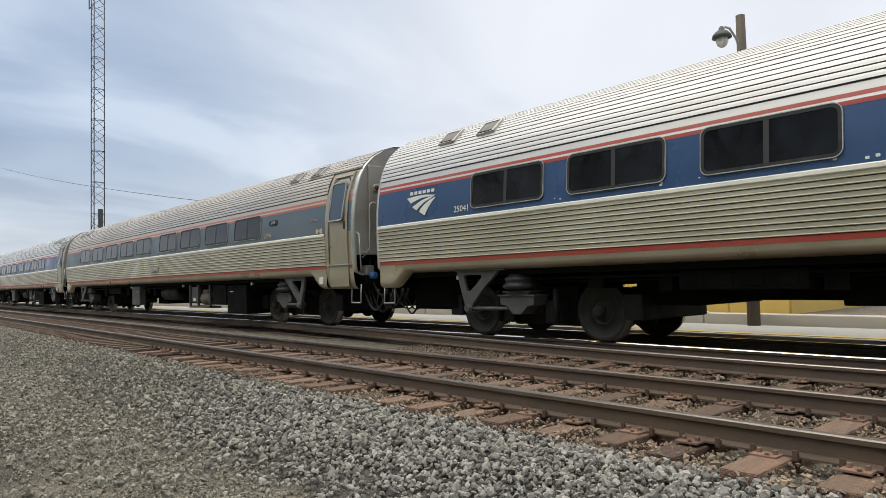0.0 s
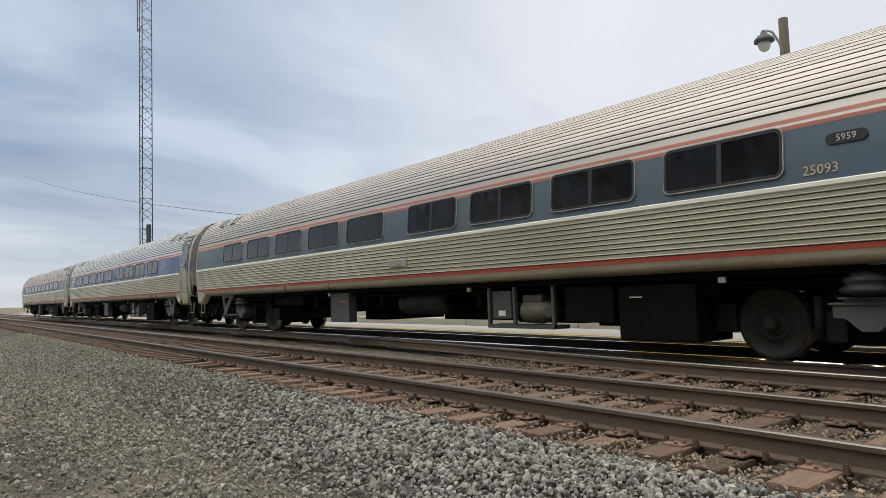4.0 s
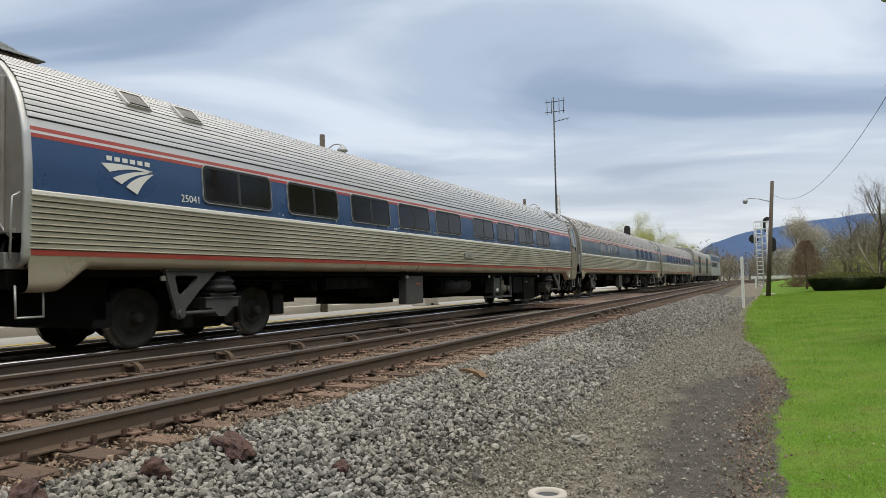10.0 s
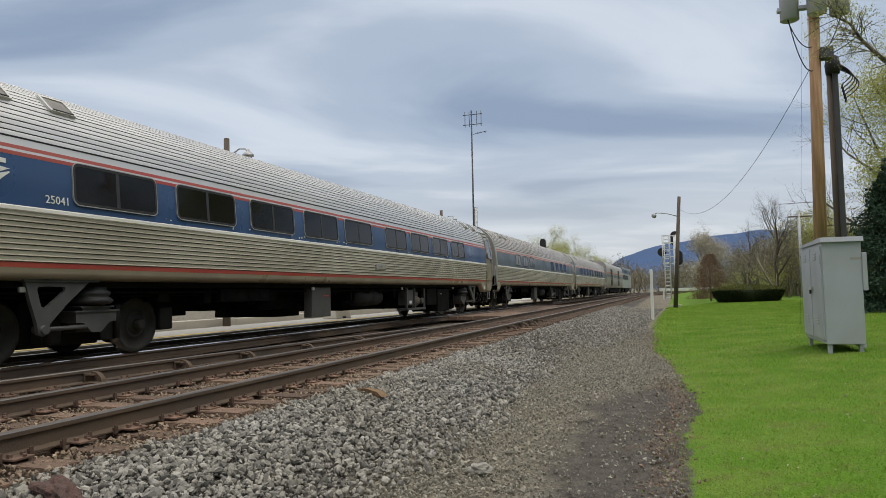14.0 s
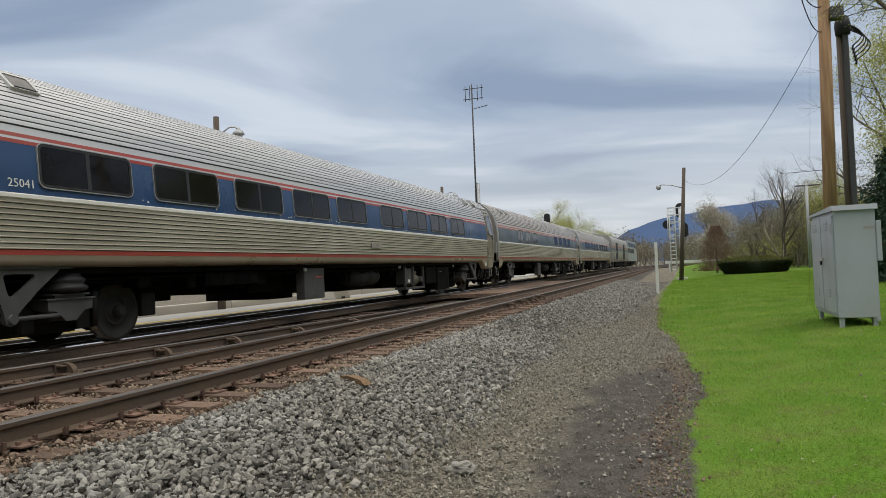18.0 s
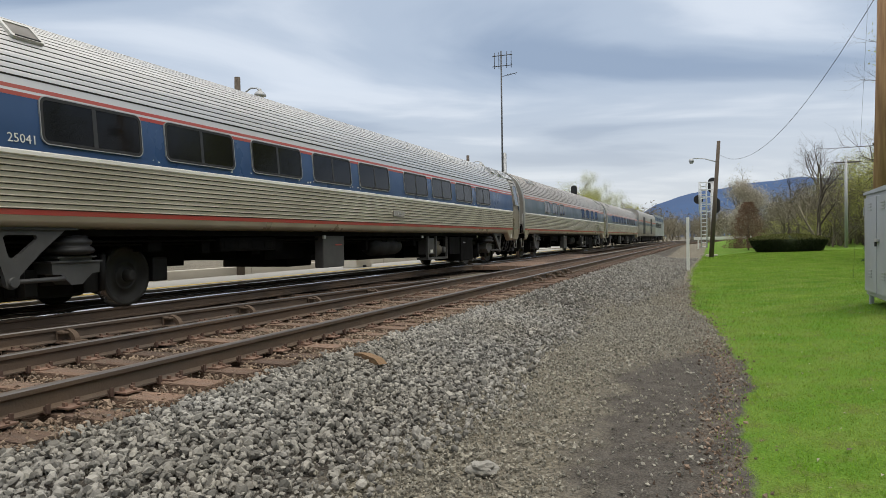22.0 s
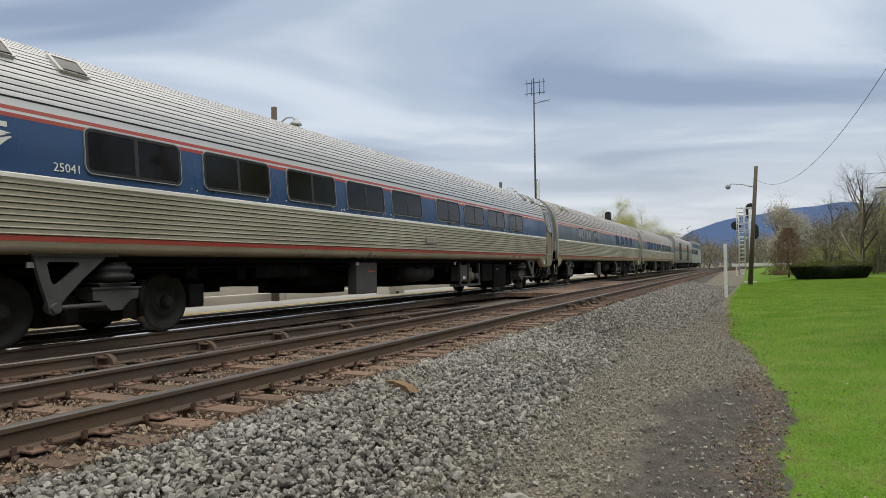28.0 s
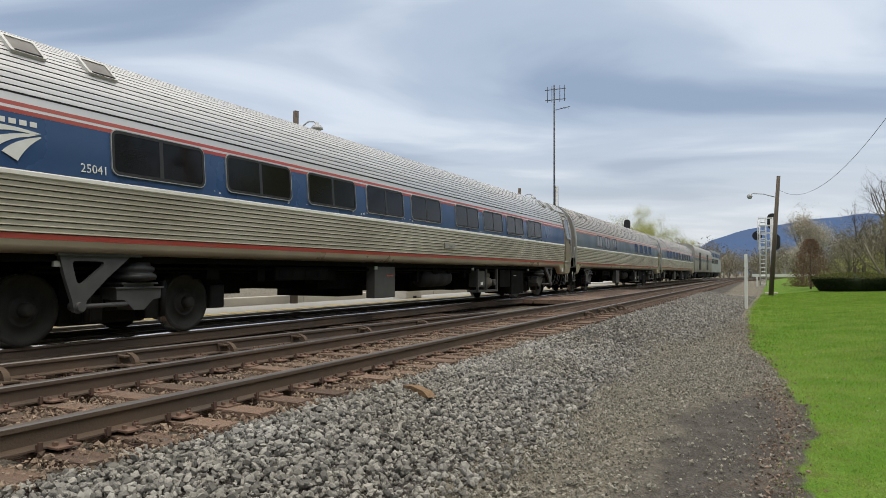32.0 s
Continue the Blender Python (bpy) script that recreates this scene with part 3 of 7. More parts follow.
def cover_at(x, y):
    e = lawn_edge(x)
    if x > 2:
        top = float(np.interp(x, [4, 6, 7, 8.4, 10.1, 11.1, 11.8, 12.8], [-3.5, -3.32, -3.2, -3.15, -3.12, -3.4, -3.85, -4.5]))
        dark = min(1.0, max(0.0, 0.5 + (top - 0.05 - y) / 1.0)) * min(1.0, max(0.0, (x - 3.2) / 2.0))
    else:
        dark = max(0.0, 0.9 - ((x + 7.5) / 5) ** 2 - ((y + 3.7) / 1.2) ** 2)
    # ground under ballast and ties darkened: shade between the stones painted in
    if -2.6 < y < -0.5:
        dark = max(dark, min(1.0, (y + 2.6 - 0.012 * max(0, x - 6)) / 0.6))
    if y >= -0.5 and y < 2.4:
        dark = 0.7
    lawn = min(1.0, max(0.0, 0.5 + (e - y) / 0.4)) if x > -60 and y < 0 else 0.0
    if y > 9:
        lawn = 0.75 if 10.3 < y < 12.0 and -9.6 < x < -4.6 else (0.7 if y > 24 else 0.0)
    litter = max(0.0, 1 - abs(y - e - 0.10) / 0.32) * 0.9 if 2 < x < 30 else 0.0
    if 10 < x < 24:
        litter = max(litter, 0.85 * max(0.0, 1 - abs(y - e - 0.3) / 0.6) * min(1, (x - 10) / 2) * min(1, (24 - x) / 5))
    return dark, lawn, litter, 1.0


for a, b in zip(grid[:-1], grid[1:]):
    for i in range(len(gy) - 1):
        f = gbm.faces.new((a[i], b[i], b[i + 1], a[i + 1]))
        f.smooth = True
        for lo in f.loops:
            lo[cover] = cover_at(lo.vert.co.x, lo.vert.co.y)
bmesh.ops.recalc_face_normals(gbm, faces=gbm.faces)
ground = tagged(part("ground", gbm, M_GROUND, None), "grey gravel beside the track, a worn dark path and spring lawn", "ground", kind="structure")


def stones(name, x0, x1, y0, y1, per_m2, lo, hi, material, seed, keep=None, lift=0.3, raise_z=0.0, chips=True, pile=0.8):
    """Angular crushed stones lying on the ground."""
    rng = np.random.default_rng(seed)
    n = int((x1 - x0) * (y1 - y0) * per_m2)
    px, py = rng.uniform(x0, x1, n), rng.uniform(y0, y1, n)
    if keep is not None:
        ok = np.array([keep(a, b) for a, b in zip(px, py)])
        px, py = px[ok], py[ok]
        n = len(px)
    pz = np.array([ground_height(a, b) for a, b in zip(px, py)]) + rng.uniform(0, pile * hi, n)
    s = rng.uniform(lo, hi, n) * rng.choice([0.7, 1.0, 1.0, 1.3], n)
    if chips:
        base = np.array([[1, 0, 0], [-1, 0, 0], [0, 1, 0], [0, -1, 0], [0, 0, 1], [0, 0, -1]], float)
        tri = np.array([[0, 2, 4], [2, 1, 4], [1, 3, 4], [3, 0, 4], [2, 0, 5], [1, 2, 5], [3, 1, 5], [0, 3, 5]])
    else:
        g = (1 + 5 ** 0.5) / 2
        base = np.array([[-1, g, 0], [1, g, 0], [-1, -g, 0], [1, -g, 0], [0, -1, g], [0, 1, g], [0, -1, -g], [0, 1, -g], [g, 0, -1], [g, 0, 1], [-g, 0, -1], [-g, 0, 1]]) / 1.75
        tri = np.array([[0, 11, 5], [0, 5, 1], [0, 1, 7], [0, 7, 10], [0, 10, 11], [1, 5, 9], [5, 11, 4], [11, 10, 2], [10, 7, 6], [7, 1, 8],
                        [3, 9, 4], [3, 4, 2], [3, 2, 6], [3, 6, 8], [3, 8, 9], [4, 9, 5], [2, 4, 11], [6, 2, 10], [8, 6, 7], [9, 8, 1]])
    nv = len(base)
    v = base[None] * rng.uniform(0.58, 1.2, (n, nv, 1)) * rng.uniform(0.55, 1.35, (n, 1, 3))
    q = rng.normal(size=(n, 4))
    q /= np.linalg.norm(q, axis=1)[:, None]
    w, x, y, z = q.T
    rot = np.stack([np.stack([1 - 2 * (y * y + z * z), 2 * (x * y - z * w), 2 * (x * z + y * w)], 1),
                    np.stack([2 * (x * y + z * w), 1 - 2 * (x * x + z * z), 2 * (y * z - x * w)], 1),
                    np.stack([2 * (x * z - y * w), 2 * (y * z + x * w), 1 - 2 * (x * x + y * y)], 1)], 1)
    v = np.einsum("nij,nkj->nki", rot, v) * (s * 0.5)[:, None, None]
    v += np.stack([px, py, pz + raise_z + s * lift], 1)[:, None]
    f = (np.arange(n) * nv)[:, None, None] + tri[None]
    return mesh_part(name, np_mesh(name, v.reshape(-1, 3), f.reshape(-1, 3)), material)


# ---- tracks ----
Y1, Y2, YT1, YT2, ZT = 0.0, 1.505, 4.1, 5.605, 0.02
RAIL = [(-0.070, -0.172), (0.070, -0.172), (0.070, -0.160), (0.012, -0.142), (0.009, -0.055), (0.035, -0.040), (0.036, -0.010), (0.030, 0.0),
        (-0.030, 0.0), (-0.036, -0.010), (-0.035, -0.040), (-0.009, -0.055), (-0.012, -0.142), (-0.070, -0.160)]


def rail(name, path, parent, label="", top=M_RAILTOP):
    """A rail along a plan line of (x, y, z)."""
    bm = bmesh.new()
    rows = []
    for i, p in enumerate(path):
        a, b = Vector(path[max(0, i - 1)]), Vector(path[min(len(path) - 1, i + 1)])
        side = Vector((-(b - a).y, (b - a).x, 0)).normalized()
        rows.append([bm.verts.new(Vector(p) + side * u + Vector((0, 0, w))) for u, w in RAIL])
    k = len(RAIL)
    for a, b in zip(rows[:-1], rows[1:]):
        for i in range(k):
            f = bm.faces.new((a[i], b[i], b[(i + 1) % k], a[(i + 1) % k]))
            f.material_index = {7: 1, 6: 2, 8: 2}.get(i, 0)
    bm.faces.new(rows[0])
    bm.faces.new(rows[-1][::-1])
    bmesh.ops.recalc_face_normals(bm, faces=bm.faces)
    return part(name, bm, [M_RAIL, top, M_RAILSHINE if top is M_RAILSHINE else M_RAILEDGE], parent, label)


def line_x(y, z, x0=-160, x1=175, bend=0.0, x_bend=95):
    pts = []
    for x in steps(x0, x1 + 0.1, 5 if bend else x1 - x0):
        d = max(0, x - x_bend)
        pts.append((x, y - bend * d * d, z))
    return pts


CURVE = 0.0012
track_near = thing("railway_track", 0, 0, 0, "rusty railway track on wooden ties in grey ballast", "track", kind="structure")
track_far = thing("station_track", 0, 0, 0, "railway track under the train beside the platform", "track", kind="structure")
rail("rail", line_x(Y1, 0, bend=CURVE), track_near)
rail("rail", line_x(Y2, 0, bend=CURVE), track_near)
rail("rail", line_x(YT1, ZT, bend=CURVE), track_far, "", M_RAILSHINE)
rail("rail", line_x(YT2, ZT, bend=CURVE), track_far, "", M_RAILSHINE)


def cross_y(x):
    """The crossover's rail: leaves the far track's rail and closes on the near track."""
    k = min(1, max(0, (x + 15) / 12))
    y = 4.02 - 0.78 * (k * k * (3 - 2 * k))
    k2 = max(0, x - 2.0)
    return y - 0.055 * k2 - 0.0018 * k2 * k2


cross_path = [(x, cross_y(x), 0.005) for x in steps(-15, 19.2, 0.8)]
crossover = thing("crossover_rail", 0, 0, 0, "brown crossover rail with bolted braces between two tracks", "rail", kind="structure")
rail("rail", cross_path, crossover)
rail("rail", [(x, cross_y(x - 14) + 1.42, 0.012) for x in steps(4, 34, 1.0) if cross_y(x - 14) + 1.42 > 1.6], crossover)

rng = random.Random(4)
tie_bm = box(bmesh.new(), -0.115, 0.115, -1.30, 1.30, -0.17, 0.0, 0.012)
tie_me = bpy.data.meshes.new("tie")
tie_bm.to_mesh(tie_me); tie_bm.free()
long_bm = box(bmesh.new(), -0.115, 0.115, -2.35, 2.35, -0.17, 0.0, 0.012)
long_me = bpy.data.meshes.new("tie")
long_bm.to_mesh(long_me); long_bm.free()
pl = bmesh.new()
box(pl, -0.085, 0.085, -0.18, 0.18, 0.0, 0.016, 0.004)
for sx in (-0.05, 0.05):
    for sy in (-0.105, 0.105):
        box(pl, sx - 0.013, sx + 0.013, sy - 0.015, sy + 0.015, 0.014, 0.042, 0.004)
for sy in (-0.16, 0.16):
    cyl(pl, (0.02, sy, 0.018), (0.02, sy, 0.034), 0.014, seg=6)
plate_me = bpy.data.meshes.new("tie_plate")
pl.to_mesh(plate_me); pl.free()
an = bmesh.new()
box(an, -0.014, 0.014, -0.085, -0.058, -0.172, -0.135, 0.004)
box(an, -0.02, 0.02, -0.075, 0.075, -0.186, -0.172, 0.003)
box(an, -0.016, 0.016, -0.095, -0.080, -0.186, -0.118, 0.004)
anchor_me = bpy.data.meshes.new("rail_anchor")
an.to_mesh(anchor_me); an.free()


def lay_ties(parent, x0, x1, yc, z, rails, me, gap=0.505, fine=True):
    x = x0
    while x < x1:
        o = mesh_part("tie", me, M_TIE, parent)
        o.matrix_basis = pose(x, yc + rng.uniform(-0.05, 0.05), z - 0.172 - rng.uniform(0.0, 0.03), 0, 0, rng.uniform(-1.3, 1.3))
        if fine:
            for yr in rails:
                y = yr(x) if callable(yr) else yr
                if y is None:
                    continue
                o = mesh_part("tie_plate", plate_me, M_PLATE, parent)
                o.matrix_basis = pose(x + rng.uniform(-0.015, 0.015), y, z - 0.175, 0, 0, rng.uniform(-1.5, 1.5))
        x += gap + rng.uniform(-0.03, 0.03)


lay_ties(track_near, -13, 22, 0.7525, 0, [Y1, Y2], tie_me)
lay_ties(track_far, -13, -7.4, 4.85, -0.09, [], tie_me, 0.52)
lay_ties(track_far, -7, 20, 4.55, 0.0, [lambda x: cross_y(x) if cross_y(x) > 1.75 and x > -8 else None], long_me, 0.52)
for i in range(-18, 30):
    for yr, sd in ((Y1, 1), (Y2, 1)):
        for dx_ in (-0.135, 0.135):
            o = mesh_part("rail_anchor", anchor_me, M_SPIKE, track_near)
            o.matrix_basis = pose(-4.6 + i * 0.505 + dx_ + rng.uniform(-0.02, 0.02), yr, 0.0)


def far_ties(name, spans, yc, z, parent):
    vs, fs = [], []
    for x0, x1 in spans:
        for x in steps(x0, x1, 0.52):
            d = max(0, x - 95)
            y = yc - CURVE * d * d
            k = len(vs)
            for a in (-0.115, 0.115):
                for b in (-1.3, 1.3):
                    for c in (-0.17, 0.0):
                        vs.append((x + a, y + b, z - 0.175 + c))
            for t in ((0, 1, 3), (0, 3, 2), (4, 6, 7), (4, 7, 5), (0, 4, 5), (0, 5, 1), (2, 3, 7), (2, 7, 6), (1, 5, 7), (1, 7, 3)):
                fs.append([k + q for q in t])
    o = mesh_part(name, np_mesh(name, vs, fs), M_TIE, parent)
    o["kind"] = "stuff"
    return o


far_ties("far_ties", [(-110, -13.4), (22.4, 170)], 0.7525, 0, track_near)
far_ties("far_ties", [(-110, -13.4), (20.4, 170)], 4.85, -0.085, track_far)

# rail brace: a flat plate, a lug against the web and a curved spring arm
br = bmesh.new()
box(br, -0.12, 0.12, -0.30, -0.035, -0.172, -0.150, 0.005)
box(br, -0.10, 0.10, -0.060, -0.030, -0.150, -0.040, 0.006)
box(br, -0.10, -0.02, -0.16, -0.05, -0.072, -0.050, 0.006)
outer = [(-0.06 - 0.19 * math.sin(a), -0.15 + 0.125 * math.cos(a)) for a in np.linspace(0, math.pi / 2, 8)]
inner = [(-0.06 - 0.125 * math.sin(a), -0.15 + 0.072 * math.cos(a)) for a in np.linspace(math.pi / 2, 0, 8)]
arc = [[br.verts.new((x, y, z)) for y, z in outer + inner] for x in (-0.01, 0.055)]
br.faces.new(arc[0])
br.faces.new(arc[1][::-1])
for i in range(16):
    br.faces.new((arc[0][i], arc[1][i], arc[1][(i + 1) % 16], arc[0][(i + 1) % 16]))
bmesh.ops.recalc_face_normals(br, faces=br.faces)
brace_me = bpy.data.meshes.new("rail_brace")
br.to_mesh(brace_me); br.free()
for x in (7.15, 8.63, 10.15, 11.6, 13.3, 15.2):
    o = mesh_part("rail_brace", brace_me, M_RAIL, crossover)
    o.matrix_basis = pose(x, cross_y(x), 0.005, 0, 0, -5)
for x in (20.1, 21.6, 22.9, 24.2):
    o = mesh_part("rail_brace", brace_me, M_RAIL, track_near)
    o.matrix_basis = pose(x, Y1, 0.0)

# level crossing planks beyond the turnout
crossing = thing("level_crossing", 0, 0, 0, "worn brown timber and asphalt level crossing between the rails", "crossing", kind="structure")
for x in (26.6, 30.8, 35.0, 39.2):
    for k, (ya, yb) in enumerate(((1.62, 2.2), (2.25, 2.85), (2.9, 3.45), (3.5, 3.98))):
        part("plank", boxed(x, x + 4.1, ya, yb, -0.17, -0.012 - 0.006 * k, 0.01), M_TIE, crossing)

random.seed(3)
tagged(stones("ballast", -9, 16, -3.3, -0.46, 1150, 0.026, 0.050, M_STONE, 1, lambda a, b: random.random() < min(1, (a + 9.2) / 4.5) and random.random() < (16.5 - a) / 3 and random.random() < (b + 2.75 - 0.03 * max(0, a - 6) - 0.35 * min(1, max(0, (3 - a) / 4))) / 0.9 - 0.12 * math.sin(a * 1.3), chips=False, pile=0.9), "loose grey crushed-stone ballast on the shoulder", "ballast", kind="stuff")
tagged(stones("fine_gravel", -9, 27, -4.75, -1.6, 1500, 0.014, 0.036, M_FINE, 2, lambda a, b: (random.random() > 1.15 * cover_at(a, b)[0] or random.random() < 0.11) and b > lawn_edge(a) - 0.05 and random.random() < (-b - 1.5) / 0.8 and random.random() < (28 - a) / 12, lift=0.12), "small trodden grey gravel beside the ballast", "gravel", kind="stuff")
tagged(stones("rusty_ballast", -10, 18, -0.62, 3.9, 560, 0.022, 0.046, M_STONE_RUST, 3, lambda a, b: random.random() < (0.25 if min(abs(b), abs(b - 1.505)) < 0.13 else 1.0) * (0.5 if b > 2.6 else 1.0), lift=0.3, raise_z=0.035), "rust-stained ballast between the ties", "ballast", kind="stuff")
tagged(stones("far_ballast", 13.5, 48, -4.2, -0.6, 360, 0.034, 0.07, M_STONE, 5, lambda a, b: random.random() < (a - 13.5) / 5 and random.random() < (b + 2.6 + 0.09 * min(18, max(0, a - 13))) / 1.3 and b > lawn_edge(a) + 0.15), "grey crushed-stone ballast along the track", "ballast", kind="stuff")
tagged(stones("left_ballast", -36, -4, -4.6, -0.5, 420, 0.026, 0.06, M_FINE, 6, lambda a, b: random.random() < min(1, (-4 - a) / 4.5) and random.random() < (b + 5.0) / 2.2), "grey crushed-stone ballast along the track", "ballast", kind="stuff")
tagged(stones("verge_litter", 3, 24, -4.9, -3.2, 1900, 0.010, 0.034, M_LITTER, 8, lambda a, b: abs(b - lawn_edge(a) - 0.11) < random.gauss(0.0, 0.13 + 0.10 * min(1, max(0, (a - 11) / 4))), lift=0.05, pile=0.4), "brown dead leaves and crumbs along the lawn's edge", "litter", kind="stuff")


# ---- the train ----
HALF, XR = 12.55, 12.66   # from the middle to the rear end and to the front end
YC = 0.5 * (YT1 + YT2)
PROFILE = [(1.14, 1.36), (1.155, 1.46), (1.18, 1.515), (1.22, 1.543), (1.30, 1.557), (1.4, 1.565), (2.0, 1.585), (2.4, 1.575), (2.75, 1.535), (2.95, 1.485),
           (3.2, 1.405), (3.45, 1.26), (3.65, 1.055), (3.81, 0.79), (3.92, 0.45), (3.97, 0.0)]
PZ, PW = [p[0] for p in PROFILE], [p[1] for p in PROFILE]


def side_y(z):
    return -float(np.interp(z, PZ, PW))


def flutes(z0, z1, count, depth, floor=0.35):
    """The near side's outline between two heights, with raised ribs."""
    zs = np.linspace(z0, z1, 90)
    ys = np.array([side_y(z) for z in zs])
    arc = np.r_[0, np.cumsum(np.hypot(np.diff(zs), np.diff(ys)))]
    out = []
    shape = [(0.0, 0.0), (0.11, 0.0), (0.15, 0.85), (0.24, 1.0), (0.38, 0.10)] if floor < 0.2 else [(0.0, 0.0), (0.17, 0.0), (0.20, 1.0), (0.60, 1.10), (0.98, 1.0)]
    for i in range(count):
        for u, d in shape:
            s = (i + u) / count * arc[-1]
            y, z = float(np.interp(s, arc, ys)), float(np.interp(s, arc, zs))
            y2, z2 = float(np.interp(s + 0.01, arc, ys)), float(np.interp(s + 0.01, arc, zs))
            nrm = Vector((-(z2 - z), (y2 - y))) if (abs(z2 - z) + abs(y2 - y)) > 1e-6 else Vector((0, 1))
            nrm.normalize()
            out.append((y + nrm[0] * d * depth, z + nrm[1] * d * depth))
    out.append((ys[-1], zs[-1]))
    return out


def shade_grooves(bm, n):
    """Paints shade and grime into the groove floors and the ribs' undersides."""
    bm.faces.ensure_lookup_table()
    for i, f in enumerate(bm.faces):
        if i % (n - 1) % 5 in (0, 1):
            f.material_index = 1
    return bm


def plain(z0, z1, off=0.0, n=5):
    return [(side_y(z) - off, z) for z in np.linspace(z0, z1, n)]


def mirrored(line):
    return [(-y, z) for y, z in line[::-1]]


def rounded(w, h, r, n=5):
    pts = []
    for cx, cy, a0 in ((w / 2 - r, h / 2 - r, 0), (-w / 2 + r, h / 2 - r, 90), (-w / 2 + r, -h / 2 + r, 180), (w / 2 - r, -h / 2 + r, 270)):
        for i in range(n + 1):
            a = radians(a0 + 90 * i / n)
            pts.append((cx + r * math.cos(a), cy + r * math.sin(a)))
    return pts


def slab(bm, outline, y0, y1):
    """A flat plate: an outline of (x, z) from y0 (front) to y1."""
    a = [bm.verts.new((x, y0, z)) for x, z in outline]
    b = [bm.verts.new((x, y1, z)) for x, z in outline]
    bm.faces.new(a)
    bm.faces.new(b[::-1])
    for i in range(len(a)):
        bm.faces.new((a[i], b[i], b[(i + 1) % len(a)], a[(i + 1) % len(a)]))
    bmesh.ops.recalc_face_normals(bm, faces=bm.faces)
    return bm


def ring(bm, outer, inner, y0, y1):
    """A frame between two outlines of the same count."""
    n = len(outer)
    loops = [[bm.verts.new((x, y, z)) for x, z in o] for o, y in ((outer, y0), (inner, y0), (inner, y1), (outer, y1))]
    for p, q in zip(loops, loops[1:] + loops[:1]):
        for i in range(n):
            bm.faces.new((p[i], p[(i + 1) % n], q[(i + 1) % n], q[i]))
    bmesh.ops.recalc_face_normals(bm, faces=bm.faces)
    return bm


def mesh_of(name, bm, *mats):
    me = bpy.data.meshes.new(name)
    bm.to_mesh(me)
    bm.free()
    for m in mats:
        me.materials.append(m)
    return me


def window_meshes(w, h, r):
    fr = ring(bmesh.new(), rounded(w, h, r), rounded(w - 0.022, h - 0.022, r - 0.010), -0.012, 0.01)
    gk = ring(bmesh.new(), rounded(w - 0.022, h - 0.022, r - 0.010), rounded(w - 0.10, h - 0.10, r - 0.045), -0.010, 0.01)
    half_w = (w - 0.10) / 2
    out = rounded(w - 0.10, h - 0.10, r - 0.045)
    gl = slab(bmesh.new(), [(min(x, -0.030), z) for x, z in out], -0.004, 0.008)
    gr = slab(bmesh.new(), [(max(x, 0.030), z) for x, z in out], -0.004, 0.008)
    mu = box(bmesh.new(), -0.032, 0.032, -0.008, 0.008, -(h - 0.10) / 2, (h - 0.10) / 2)
    return (mesh_of("window", fr, M_WFRAME), mesh_of("gasket", gk, M_GASKET), mesh_of("pane", gl, M_GLASS), mesh_of("pane", gr, M_GLASS), mesh_of("mullion", mu, M_MULLION))


COACH_WIN = window_meshes(1.60, 0.60, 0.11)
CAFE_WIN = window_meshes(1.15, 0.60, 0.11)
tilt = math.degrees(math.atan2(side_y(2.74) - side_y(2.2), 0.54))


def put_window(parent, x, meshes):
    z = 2.46
    w = mesh_part("window", meshes[0], M_ALU, parent)
    w.matrix_basis = pose(x, side_y(z) - 0.006, z, -tilt)
    for me in meshes[1:]:
        mesh_part(me.name.split(".")[0], me, M_GLASS, w)


# wheel set: an axle with two wheels
wheel_bm = turned(bmesh.new(), [(-0.075, 0.10), (-0.075, 0.13), (-0.035, 0.15), (-0.028, 0.185), (-0.042, 0.19), (-0.042, 0.215), (-0.025, 0.22), (-0.015, 0.345), (-0.06, 0.385), (-0.07, 0.395), (-0.07, 0.452), (0.035, 0.460), (0.045, 0.485), (0.07, 0.485), (0.07, 0.40),
                                 (0.03, 0.36), (0.04, 0.14), (0.09, 0.11)], "Y", 32)
for f in wheel_bm.faces:
    r = [math.hypot(v.co.x, v.co.z) for v in f.verts]
    if min(r) > 0.445:
        f.material_index = 1
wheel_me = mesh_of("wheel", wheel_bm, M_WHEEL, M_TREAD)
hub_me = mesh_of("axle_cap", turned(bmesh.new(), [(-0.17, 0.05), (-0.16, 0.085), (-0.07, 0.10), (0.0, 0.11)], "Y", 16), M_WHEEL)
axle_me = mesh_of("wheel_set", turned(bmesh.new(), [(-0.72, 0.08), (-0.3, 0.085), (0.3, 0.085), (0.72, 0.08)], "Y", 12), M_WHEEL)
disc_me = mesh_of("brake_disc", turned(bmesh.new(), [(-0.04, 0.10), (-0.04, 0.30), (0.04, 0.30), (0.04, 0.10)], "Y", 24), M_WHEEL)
WHEELS = []


def wheel_set(car, x):
    ws = mesh_part("wheel_set", axle_me, M_WHEEL, car)
    ws.matrix_basis = pose(x, 0, 0.457)
    WHEELS.append((ws, x))
    for sy, rz in ((-0.7525, 0), (0.7525, 180)):
        w = mesh_part("wheel", wheel_me, M_WHEEL, ws)
        w.matrix_basis = pose(0, sy, 0, 0, 0, rz)
        c = mesh_part("axle_cap", hub_me, M_WHEEL, ws)
        c.matrix_basis = pose(0, sy + (-0.02 if sy < 0 else 0.02), 0, 0, 0, rz)
    for sy in (-0.3, 0.3):
        d = mesh_part("brake_disc", disc_me, M_WHEEL, ws)
        d.matrix_basis = pose(0, sy, 0)


